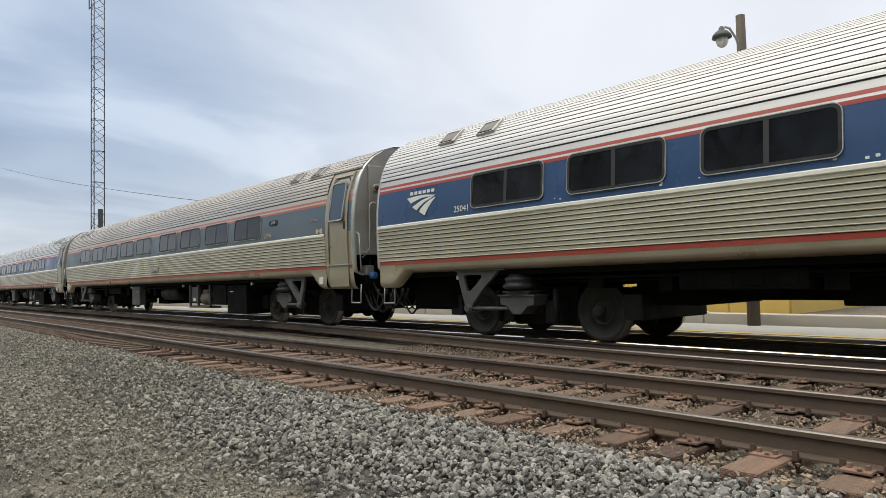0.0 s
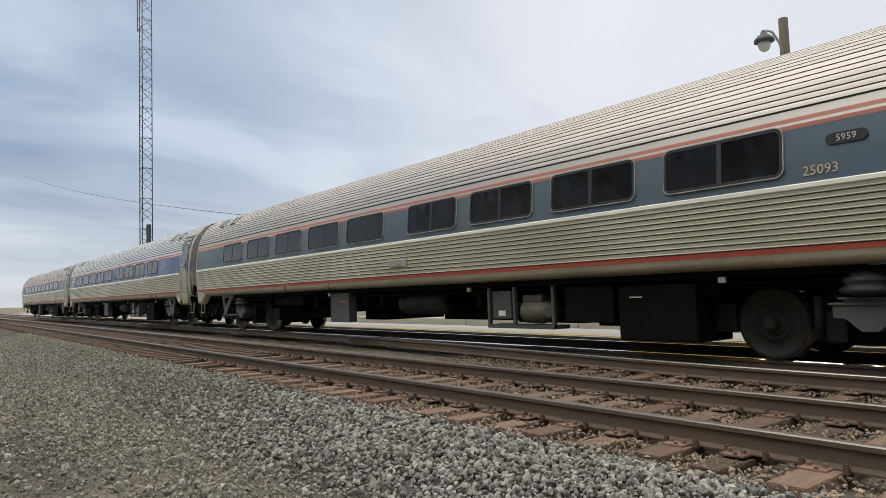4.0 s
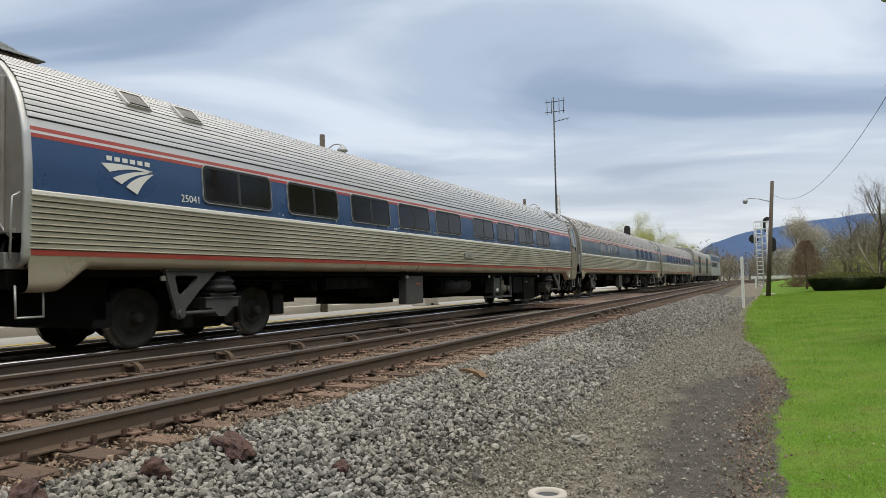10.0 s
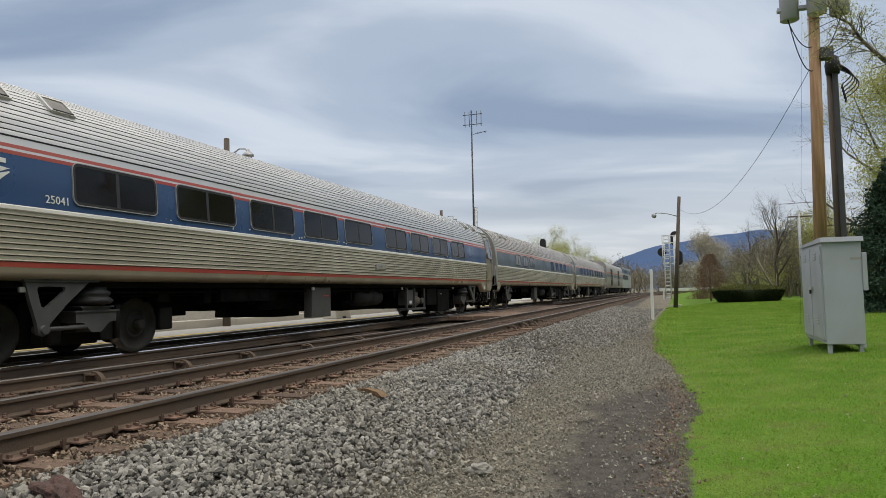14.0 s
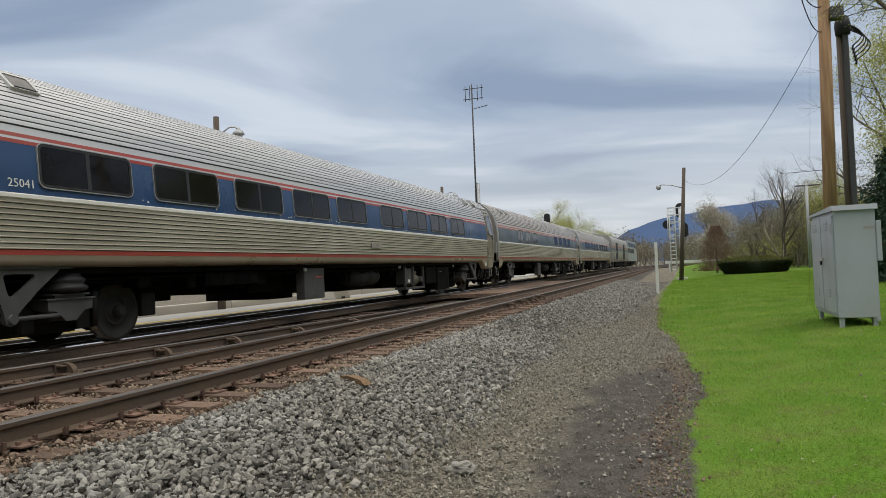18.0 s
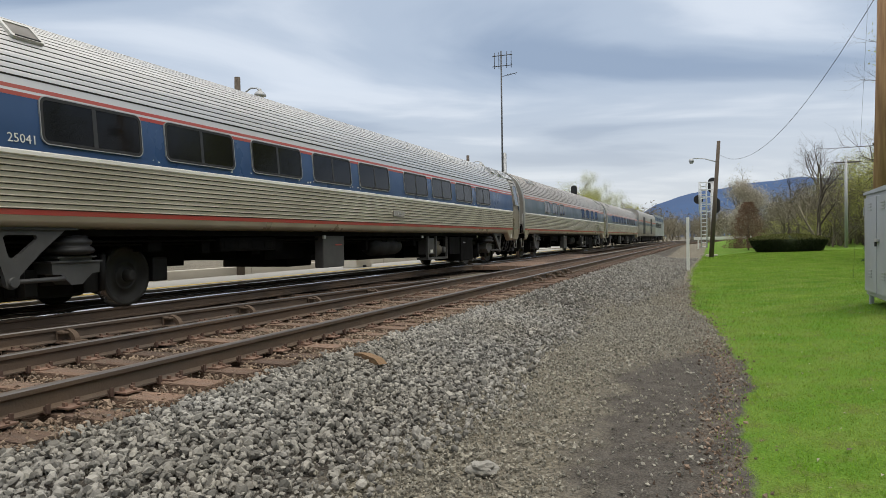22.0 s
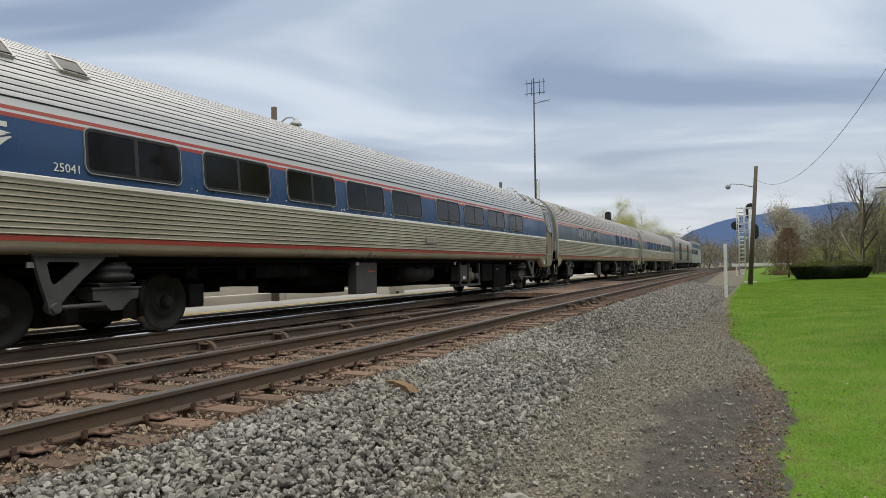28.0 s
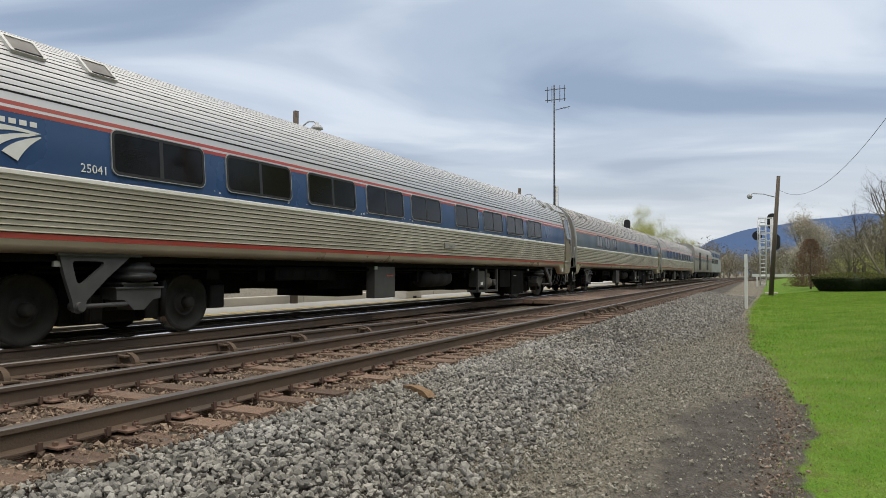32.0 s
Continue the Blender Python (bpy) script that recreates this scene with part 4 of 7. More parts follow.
fb = bmesh.new()
for sy in (-0.42, 0.42):
    box(fb, -1.05, 1.05, sy - 0.07, sy + 0.07, 0.42, 0.60, 0.03)
    box(fb, -0.95, -0.72, sy - 0.09, sy + 0.09, 0.24, 0.80, 0.03)
    box(fb, 0.72, 0.95, sy - 0.09, sy + 0.09, 0.24, 0.80, 0.03)
    for ex in (-1.295, 1.295):
        box(fb, ex - 0.14, ex + 0.14, sy - 0.06, sy + 0.06, 0.33, 0.60, 0.04)
box(fb, -0.30, 0.30, -1.0, 1.0, 0.40, 0.70, 0.04)
box(fb, -0.70, 0.70, -0.62, 0.62, 0.20, 0.86, 0.04)
for ex in (-1.9, 1.9):
    box(fb, ex - 0.16, ex + 0.16, -0.9, 0.9, 0.34, 0.72, 0.03)
for ex in (-0.5, 0.5):
    box(fb, ex - 0.16, ex + 0.16, -1.02, -0.8, 0.26, 0.62, 0.03)
    box(fb, ex - 0.16, ex + 0.16, 0.8, 1.02, 0.26, 0.62, 0.03)
for ex in (-0.62, 0.62):
    for sy in (-1.06, 1.06):
        cyl(fb, (ex, sy, 0.28), (ex, sy, 0.80), 0.05, seg=8)
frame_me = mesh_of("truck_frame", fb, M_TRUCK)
BOLSTERS = []
for sy in (-1.17, 1.17):
    sb = bmesh.new()
    slab(sb, [(-0.08, 0.41), (0.08, 0.41), (0.24, 0.55), (0.36, 0.56), (0.37, 0.70), (-0.37, 0.70), (-0.36, 0.56), (-0.24, 0.55)], sy - 0.13, sy + 0.20)
    box(sb, -0.40, 0.40, sy - 0.155, sy + 0.22, 0.70, 0.725, 0.006)
    box(sb, -0.30, 0.30, sy - 0.15, sy + 0.18, 0.76, 0.785, 0.006)
    box(sb, -0.25, 0.25, sy - 0.12, sy + 0.15, 0.725, 0.76)
    BOLSTERS.append(mesh_of("bolster", sb, M_BRACKET))
SPRINGS = []
for sy in (-1.15, 1.15):
    ab = bmesh.new()
    turned(ab, [(0.80, 0.20), (0.82, 0.30), (0.86, 0.33), (0.90, 0.30), (0.92, 0.26), (0.95, 0.29), (0.99, 0.29), (1.02, 0.24), (1.06, 0.24)], "Z", 20, (0, sy, 0))
    SPRINGS.append(mesh_of("air_spring", ab, M_HOSE))


def anchor_meshes(sgn):
    """Triangular bracket with its hole, and the rod to the bolster; sgn: the way towards the car's end."""
    kb = bmesh.new()
    outer = [(0.26, 1.14), (0.80, 1.14), (1.28, 1.14), (1.20, 0.86), (1.10, 0.58), (1.07, 0.44), (1.00, 0.41), (0.93, 0.44), (0.90, 0.57), (0.62, 0.84), (0.30, 1.10)]
    inner = [(0.68, 1.06), (0.88, 1.065), (1.08, 1.06), (1.105, 1.03), (1.06, 0.86), (1.04, 0.80), (1.00, 0.785), (0.95, 0.79), (0.87, 0.85), (0.68, 1.00), (0.665, 1.03)]
    if sgn < 0:
        outer, inner = [(-x, z) for x, z in outer[::-1]], [(-x, z) for x, z in inner[::-1]]
    ring(kb, outer, inner, -1.43, -1.37)
    box(kb, *sorted((sgn * 0.10, sgn * 1.32)), -1.46, -1.2, 1.125, 1.16, 0.004)
    cyl(kb, (sgn * 1.0, -1.48, 0.50), (sgn * 1.0, -1.28, 0.50), 0.06, seg=12)
    rb = cyl(bmesh.new(), (sgn * 0.2, -1.30, 0.50), (sgn * 1.0, -1.40, 0.50), 0.03, seg=8)
    return mesh_of("anchor_bracket", kb, M_BRACKET), mesh_of("anchor_rod", rb, M_BRACKET)


ANCHOR = {1: anchor_meshes(1), -1: anchor_meshes(-1)}


def truck(car, x, sgn):
    for name, me, m, lab in (("truck_frame", frame_me, M_TRUCK, ""), ("bolster", BOLSTERS[0], M_TRUCK, ""), ("bolster", BOLSTERS[1], M_TRUCK, ""), ("air_spring", SPRINGS[0], M_UNDER, "black rubber air spring"), ("air_spring", SPRINGS[1], M_UNDER, "black rubber air spring"),
                             ("anchor_bracket", ANCHOR[sgn][0], M_BRACKET, "grey triangular anchor bracket"), ("anchor_rod", ANCHOR[sgn][1], M_BRACKET, "")):
        o = mesh_part(name, me, m, car, lab)
        o.matrix_basis = pose(x, 0, 0)
    wheel_set(car, x - 1.295)
    wheel_set(car, x + 1.295)


def logo(car, x, z, w):
    """Three white tracks that sweep to a point at the lower right, with bars for the name."""
    def quad(p0, p1, p2, u):
        return ((1 - u) ** 2 * p0[0] + 2 * u * (1 - u) * p1[0] + u * u * p2[0], (1 - u) ** 2 * p0[1] + 2 * u * (1 - u) * p1[1] + u * u * p2[1])
    edges = (((-0.485, 0.19), (0.02, 0.25), (0.485, 0.175), (-0.34, 0.07), (0.07, 0.20), (0.36, 0.15)),
             ((-0.29, -0.02), (0.07, 0.155), (0.43, 0.155), (-0.13, -0.10), (0.07, 0.07), (0.31, 0.11)),
             ((-0.05, -0.135), (0.10, 0.04), (0.47, 0.135), (0.155, -0.235), (0.27, -0.02), (0.49, 0.125)))
    for e in edges:
        n = 9
        top = [quad(e[0], e[1], e[2], i / n) for i in range(n + 1)]
        bot = [quad(e[3], e[4], e[5], i / n) for i in range(n + 1)]
        o = part("emblem_band", slab(bmesh.new(), [(px * w, pz * w) for px, pz in bot + top[::-1]], -0.003, 0.004), M_WHITE, car, "white sweeping emblem band")
        o.matrix_basis = pose(x, side_y(z) - 0.006, z, -tilt)
    for i in range(6):
        o = part("name_bar", boxed(0, 0.095 * w, -0.003, 0.003, 0, 0.07 * w), M_WHITE, car)
        zz = z + 0.25 * w
        o.matrix_basis = pose(x - 0.38 * w + i * 0.143 * w, side_y(zz) - 0.006, zz, -tilt)


def roof_hatch(car, x, z=3.56):
    """A lid on a raised curb that follows the roof's curve."""
    y = side_y(z)
    ang = math.degrees(math.atan2(side_y(z + 0.1) - side_y(z - 0.1), 0.2))
    hb = ring(bmesh.new(), rounded(0.44, 0.37, 0.03, 2), rounded(0.36, 0.29, 0.02, 2), -0.05, 0.03)
    o = part("roof_hatch", hb, M_ALU, car)
    o.matrix_basis = pose(x, y - 0.01, z, -ang)
    g = part("hatch_lid", boxed(-0.18, 0.18, -0.040, 0.02, -0.145, 0.145, 0.004), M_HATCH, o, "dull grey hatch lid")
    part("hatch_latch", boxed(-0.17, 0.17, -0.062, -0.040, -0.165, -0.148, 0.003), M_GASKET, g)


def equipment(car, seed):
    r = random.Random(seed)
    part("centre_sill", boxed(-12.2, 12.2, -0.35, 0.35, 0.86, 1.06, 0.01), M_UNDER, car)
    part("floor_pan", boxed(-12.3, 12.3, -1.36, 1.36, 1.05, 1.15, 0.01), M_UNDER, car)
    b1 = part("equipment_box", boxed(-2.95, -2.05, -1.36, -1.14, 0.36, 1.06, 0.02), M_BOXGREY, car, "flat grey steel equipment box")
    part("red_label", boxed(-2.45, -2.15, -1.366, -1.358, 0.84, 0.87), M_RED, b1)
    part("air_tank", turned(bmesh.new(), [(-0.25, 0.10), (-0.18, 0.20), (-0.05, 0.23), (1.3, 0.23), (1.43, 0.20), (1.5, 0.10)], "X", 20, (0, -1.0, 0.78)), M_TRUCK, car, "dark cylindrical air tank")
    fr = bmesh.new()
    for a in (2.95, 3.6, 4.5):
        box(fr, a - 0.03, a + 0.03, -1.36, -1.30, 0.36, 1.04)
    box(fr, 2.92, 4.53, -1.37, -1.0, 0.34, 0.40)
    part("equipment_frame", fr, M_BOXGREY, car)
    comp = bmesh.new()
    turned(comp, [(-0.3, 0.12), (-0.25, 0.2), (0.1, 0.21), (0.3, 0.15), (0.38, 0.15)], "X", 16, (3.95, -1.12, 0.62))
    box(comp, 3.7, 4.15, -1.25, -0.9, 0.78, 0.9, 0.03)
    part("compressor", comp, M_COMP, car, "dull tan compressor in an open frame")
    part("gauge", turned(bmesh.new(), [(-1.34, 0.09), (-1.30, 0.10), (-1.1, 0.10)], "Y", 14, (4.38, 0, 0.62)), M_BOXGREY, car)
    bx = part("control_box", boxed(3.02, 3.5, -1.33, -1.0, 0.5, 0.98, 0.015), M_BOXGREY, car)
    part("red_label", boxed(3.18, 3.36, -1.336, -1.328, 0.55, 0.64), M_WHITE, bx)
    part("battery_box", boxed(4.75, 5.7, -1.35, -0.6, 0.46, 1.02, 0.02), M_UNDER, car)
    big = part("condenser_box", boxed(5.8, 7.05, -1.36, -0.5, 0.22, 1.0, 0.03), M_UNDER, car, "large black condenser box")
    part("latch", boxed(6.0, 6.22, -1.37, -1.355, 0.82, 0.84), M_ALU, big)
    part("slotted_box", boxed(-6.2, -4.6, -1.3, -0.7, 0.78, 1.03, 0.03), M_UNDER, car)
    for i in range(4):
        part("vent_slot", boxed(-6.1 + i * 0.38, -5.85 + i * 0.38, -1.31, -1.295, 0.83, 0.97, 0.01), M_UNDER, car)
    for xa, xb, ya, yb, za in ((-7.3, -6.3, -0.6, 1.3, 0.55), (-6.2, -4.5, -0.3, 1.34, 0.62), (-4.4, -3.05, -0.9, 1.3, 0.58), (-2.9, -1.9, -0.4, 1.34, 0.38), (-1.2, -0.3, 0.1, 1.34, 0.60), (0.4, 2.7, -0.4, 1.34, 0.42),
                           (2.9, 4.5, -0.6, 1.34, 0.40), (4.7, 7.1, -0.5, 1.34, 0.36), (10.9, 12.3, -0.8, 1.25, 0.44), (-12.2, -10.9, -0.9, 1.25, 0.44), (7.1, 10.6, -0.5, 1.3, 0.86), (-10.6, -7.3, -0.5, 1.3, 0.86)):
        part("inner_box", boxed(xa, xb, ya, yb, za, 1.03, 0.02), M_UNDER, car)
    pb = bmesh.new()
    for sy, z in ((-1.2, 0.98), (-1.05, 0.93)):
        cyl(pb, (-10.5, sy, z), (10.5, sy, z), 0.025, seg=6)
    for i in range(14):
        x = -7.5 + i * 1.1 + r.uniform(-0.3, 0.3)
        box(pb, x, x + r.uniform(0.08, 0.3), -1.2, -0.9, r.uniform(0.7, 0.85), 1.04)
    part("piping", pb, M_UNDER, car)


def end_gear(car, sgn):
    """End sheet with its bright rim, pocket panel, diaphragm, handrails, marker light, coupler and steps."""
    x = XR if sgn > 0 else -HALF

    def out(d):
        return x + sgn * d

    line = plain(1.56, 3.9699, 0, 30)
    outline = line + mirrored(line)[1:]
    eb = bmesh.new()
    vs = [eb.verts.new((out(-0.02), y * 0.965, z)) for y, z in outline]
    eb.faces.new(vs if sgn > 0 else vs[::-1])
    part("end_sheet", eb, M_END, car, "dull grey end sheet")
    full = plain(1.14, 3.9699, 0, 36)
    full = full + mirrored(full)[1:]
    rb = bmesh.new()
    rows = [[rb.verts.new((xx, y * k, z)) for y, z in full] for xx, k in ((out(-0.10), 1.003), (out(-0.03), 1.0), (out(-0.005), 0.985), (out(-0.02), 0.96))]
    for p, q in zip(rows[:-1], rows[1:]):
        for i in range(len(full) - 1):
            f = rb.faces.new((p[i], p[i + 1], q[i + 1], q[i]))
            f.smooth = True
    bmesh.ops.recalc_face_normals(rb, faces=rb.faces)
    part("end_rim", rb, M_ALU, car, "bright rounded end rim")
    # near-black panel puts the shade of the open end recess into colour
    part("end_recess", boxed(*sorted((out(-0.34), out(-0.30))), -1.40, 1.40, 1.05, 1.60), M_UNDER, car)
    for sy in (-1, 1):
        part("pocket_panel", boxed(*sorted((out(-0.02), out(0.035))), *sorted((sy * 1.20, sy * 0.56)), 1.62, 3.45, 0.015), M_END, car, "raised grey pocket panel")
    part("panel_ledge", boxed(*sorted((out(-0.02), out(0.06))), -1.42, 1.42, 1.56, 1.62, 0.01), M_END, car)
    for ya, yb, za, zb in ((-0.50, -0.40, 1.15, 3.40), (0.40, 0.50, 1.15, 3.40), (-0.50, 0.50, 3.40, 3.52)):
        part("diaphragm", boxed(*sorted((x, out(0.24))), ya, yb, za, zb, 0.03), M_DARKGREY, car, "black rubber diaphragm fold")
    gb = tube(bmesh.new(), [(x, -1.44, 1.22), (out(0.09), -1.47, 1.26), (out(0.09), -1.51, 1.98), (x, -1.51, 2.03)], 0.014)
    part("grab_iron", gb, M_ALU, car, "bare steel grab iron")
    gb = tube(bmesh.new(), [(x, -0.62, 2.50), (out(0.10), -0.66, 2.51), (out(0.10), -0.98, 2.62), (out(0.10), -1.16, 2.66), (out(0.10), -1.23, 2.62), (out(0.10), -1.25, 2.50), (out(0.10), -1.25, 1.72), (out(0.06), -1.30, 1.60), (x, -1.38, 1.50)], 0.015, 8)
    part("handrail", gb, M_ALU, car, "bent steel handrail")
    lb = turned(bmesh.new(), [(0.0, 0.085), (0.025, 0.085), (0.03, 0.06)], "X", 16)
    ml = part("marker_light", lb, M_END, car, "round red marker light")
    ml.matrix_basis = pose(out(0.035), -1.02, 2.98, 0, 0, 0 if sgn > 0 else 180)
    part("marker_lens", turned(bmesh.new(), [(0.026, 0.058), (0.045, 0.05), (0.055, 0.02)], "X", 14), M_REDLENS, ml)
    part("junction_box", boxed(*sorted((out(-0.20), out(0.05))), -1.30, -1.12, 1.14, 1.34, 0.02), M_ALU, car, "pale cable junction box")
    pb = bmesh.new()
    for y, z in ((-1.0, 1.45), (-0.8, 1.38), (-1.15, 1.48)):
        tube(pb, [(out(-0.28), y, z + 0.08), (out(-0.05), y, z), (out(0.02), y - 0.06, z - 0.14), (out(-0.10), y - 0.10, 1.08)], 0.02, 6)
    part("end_piping", pb, M_TRUCK, car)
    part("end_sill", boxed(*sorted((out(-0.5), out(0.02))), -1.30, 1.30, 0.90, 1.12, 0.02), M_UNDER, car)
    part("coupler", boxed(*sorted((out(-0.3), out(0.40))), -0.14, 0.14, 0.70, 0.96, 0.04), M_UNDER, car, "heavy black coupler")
    stp = bmesh.new()
    for d in (0.02, 0.36):
        tube(stp, [(out(-d), -1.40, 0.95), (out(-d), -1.42, 0.56)], 0.014)
    tube(stp, [(out(-0.02), -1.42, 0.57), (out(-0.36), -1.42, 0.57)], 0.014)
    part("stirrup_step", stp, M_ALU, car, "bare steel stirrup step")


def hoses(car, x, sgn):
    r = random.Random(int(abs(x) * 10))
    for k in range(10):
        y = -1.18 + k * 0.11
        hb = bmesh.new()
        pts = sag((x - r.uniform(0, 0.35), y, 0.88), (x + sgn * r.uniform(0.3, 0.9), y + r.uniform(-0.2, 0.2), 0.84), 0.22 + 0.36 * r.random(), 12)
        tube(hb, pts, r.uniform(0.014, 0.028), 8)
        part("air_hose", hb, M_HOSE, car, "hanging black rubber hose")
    cb = bmesh.new()
    tube(cb, sag((x, -1.12, 1.12), (x + sgn * 0.5, -1.1, 0.75), 0.18, 10), 0.026, 8)
    part("power_cable", cb, M_TRUCK, car)
    pb = turned(bmesh.new(), [(0, 0.05), (0.03, 0.075), (0.16, 0.075), (0.19, 0.05)], "X", 14)
    o = part("cable_plug", pb, M_BLUEPLUG, car, "bright blue cable plug")
    o.matrix_basis = pose(x + sgn * 0.02, -1.16, 1.13, 0, 0, 0 if sgn > 0 else 180)


def passenger_car(xc, look_, windows, number="", has_logo=False, class_words=False, board="", seed=1, win=None, label="", front=""):
    blue, red, roof, side = {"clean": (M_BLUE, M_RED, M_STEEL_CLEAN, M_STEEL_SIDE), "old": (M_BLUE_OLD, M_RED_OLD, M_STEEL_ROOF, M_STEEL_SIDE)}[look_]
    car = thing("passenger_car", xc, YC, ZT, label, "train car", "cars of the train")
    a, b, bd = -HALF + 0.08, XR - 0.08, 11.52
    for name, line, m, x1 in (("lower_sill", [(-1.20, 1.135)] + plain(1.14, 1.30, 0, 9), M_STEEL_DOOR, bd), ("lower_red_stripe", plain(1.30, 1.365, 0.003, 3), M_RED, bd),
                              ("fluted_side", flutes(1.365, 2.005, 9, 0.016, 0.10), side, bd), ("blue_band", plain(2.07, 2.70, 0.0, 7), blue, bd),
                              ("upper_red_stripe", plain(2.70, 2.75, 0.002, 3), red, bd), ("pale_gap", plain(2.75, 2.785, 0.0, 3), roof, bd), ("upper_red_stripe", plain(2.785, 2.835, 0.002, 3), red, bd),
                              ("letterboard", plain(2.835, 2.93, 0.0, 4), roof, bd)):
        part(name, shade_grooves(strip(bmesh.new(), line, a, x1, 1, name != "fluted_side"), len(line)) if name == "fluted_side" else strip(bmesh.new(), line, a, x1, 1), [m, M_GROOVE] if name == "fluted_side" else m, car)
    belt = [(side_y(2.0), 2.0), (side_y(2.02) - 0.022, 2.012), (side_y(2.05) - 0.022, 2.055), (side_y(2.07), 2.07)]
    part("belt_moulding", strip(bmesh.new(), belt, a, bd, 1, False), M_BELT, car, "bright belt moulding")
    r1 = flutes(2.93, 3.965, 24, 0.018, 0.26)
    part("roof", shade_grooves(strip(bmesh.new(), r1, a, bd, 1, False), len(r1)), [roof, M_GROOVE], car, "ribbed stainless roof")
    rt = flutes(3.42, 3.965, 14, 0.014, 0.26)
    part("roof_end", shade_grooves(strip(bmesh.new(), rt, bd, b, 1, False), len(rt)), [roof, M_GROOVE], car)
    far = mirrored(plain(1.0, 3.97, 0, 30))
    part("far_side", strip(bmesh.new(), far, a, b, 1), side, car)
    # vestibule with its side door
    part("vestibule_side", strip(bmesh.new(), [(-1.30, 0.86), (-1.43, 0.86), (-1.49, 0.92), (-1.525, 1.04), (-1.54, 1.16)] + plain(1.27, 3.42, -0.001, 14), bd, b, 1), M_STEEL_DOOR, car, "plain grimy steel vestibule side")
    part("blue_band_end", strip(bmesh.new(), plain(2.07, 2.70, 0.004, 5), 12.43, b, 1), blue, car)
    part("red_stripe_end", strip(bmesh.new(), plain(2.70, 2.835, 0.004, 3), 12.43, b, 1), red, car)
    part("red_stripe_end", strip(bmesh.new(), plain(1.30, 1.365, 0.004, 3), 12.45, b, 1), M_RED, car)
    db = bmesh.new()
    n = 14
    zs = np.linspace(1.40, 3.27, n)
    x0, x1 = 11.69, 12.39
    strip(db, [(side_y(z) - 0.006, z) for z in zs], x0, x1, 1)
    door = part("side_door", db, M_STEEL_DOOR, car, "closed stainless side door with a tall window")
    fb_ = bmesh.new()
    for (u0, u1, z0, z1) in ((x0 - 0.07, x0, 1.36, 3.34), (x1, x1 + 0.06, 1.36, 3.34), (x0, x1, 3.27, 3.34)):
        strip(fb_, [(side_y(z0), z0)] + [(side_y(z) - 0.03, z) for z in np.linspace(z0, z1, 10)] + [(side_y(z1), z1)], u0, u1, 1, False)
    part("door_frame", fb_, M_STEEL_DOOR, door)
    gb = bmesh.new()
    def ribbon(inset, r):
        l_, h_ = x0 + inset, 3.26 - inset
        rr = x1 - inset
        pts = [(l_, z) for z in np.linspace(1.40, h_ - r, 9)]
        pts += [(l_ + r - r * math.cos(k), h_ - r + r * math.sin(k)) for k in np.linspace(0.2, math.pi / 2, 6)]
        pts += [(rr - r + r * math.sin(k), h_ - r + r * math.cos(k)) for k in np.linspace(0, math.pi / 2 - 0.2, 6)]
        return pts + [(rr, z) for z in np.linspace(h_ - r, 1.40, 9)]
    o_, i_ = ribbon(0.004, 0.17), ribbon(0.026, 0.15)
    o_ = [(px if px > x0 + 0.02 else px + 0.012, pz) for px, pz in o_]
    va = [gb.verts.new((px, side_y(pz) - 0.013, pz)) for px, pz in o_]
    vb = [gb.verts.new((px, side_y(pz) - 0.013, pz)) for px, pz in i_]
    for k in range(len(va) - 1):
        gb.faces.new((va[k], va[k + 1], vb[k + 1], vb[k]))
    bmesh.ops.recalc_face_normals(gb, faces=gb.faces)
    part("door_gasket", gb, M_GASKET, door)
    zc = 2.72
    ang = math.degrees(math.atan2(side_y(zc + 0.3) - side_y(zc - 0.3), 0.6))
    o = part("door_window_frame", ring(bmesh.new(), rounded(0.56, 0.86, 0.07), rounded(0.50, 0.80, 0.05), -0.02, 0.01), M_WFRAME, door)
    o.matrix_basis = pose((x0 + x1) / 2 - 0.02, side_y(zc) - 0.012, zc, -ang)
    o = part("door_glass", slab(bmesh.new(), rounded(0.50, 0.80, 0.05), -0.008, 0.012), M_DOORGLASS, door, "blue-grey door glass")
    o.matrix_basis = pose((x0 + x1) / 2 - 0.02, side_y(zc) - 0.012, zc, -ang)
    part("door_latch", boxed(x1 - 0.10, x1 - 0.05, side_y(2.3) - 0.03, side_y(2.3) - 0.004, 2.12, 2.28, 0.006), M_BLACK, door)
    tb = bmesh.new()
    strip(tb, [(-1.44, 0.87)] + [(side_y(1.25) + 0.10 * max(0, 1.12 - z) - 0.012, z) for z in np.linspace(0.91, 1.34, 6)] + [(side_y(1.36), 1.36)], x0 - 0.02, x1 + 0.02, 1, False)
    part("trap_panel", tb, M_STEEL_DOOR, car, "step trap panel below the door")
    part("drip_rail", boxed(x0 - 0.1, x1 + 0.1, side_y(1.37) - 0.035, side_y(1.37), 1.36, 1.385, 0.005), M_ALU, car)
    for s_, xa, xb, run in ((1, 10.80, bd, 0.50), (-1, 11.62, -a, 0.52)):
        kb = bmesh.new()
        cols = []
        for u in np.linspace(0, 1, 19):
            xx = xa + (xb - xa) * u
            k = min(1.0, (xx - xa) / run)
            zb = 1.15 - 0.29 * (k * k * (3 - 2 * k)) ** 0.8
            line = [(-1.36, zb), (-1.47, zb + 0.006), (-1.515, zb + 0.03), (-1.545, zb + 0.075)] + [(side_y(max(z, 1.24)) - 0.003, z) for z in np.linspace(zb + 0.12, 1.29, 4)]
            cols.append([kb.verts.new((s_ * xx, y, z)) for y, z in line])
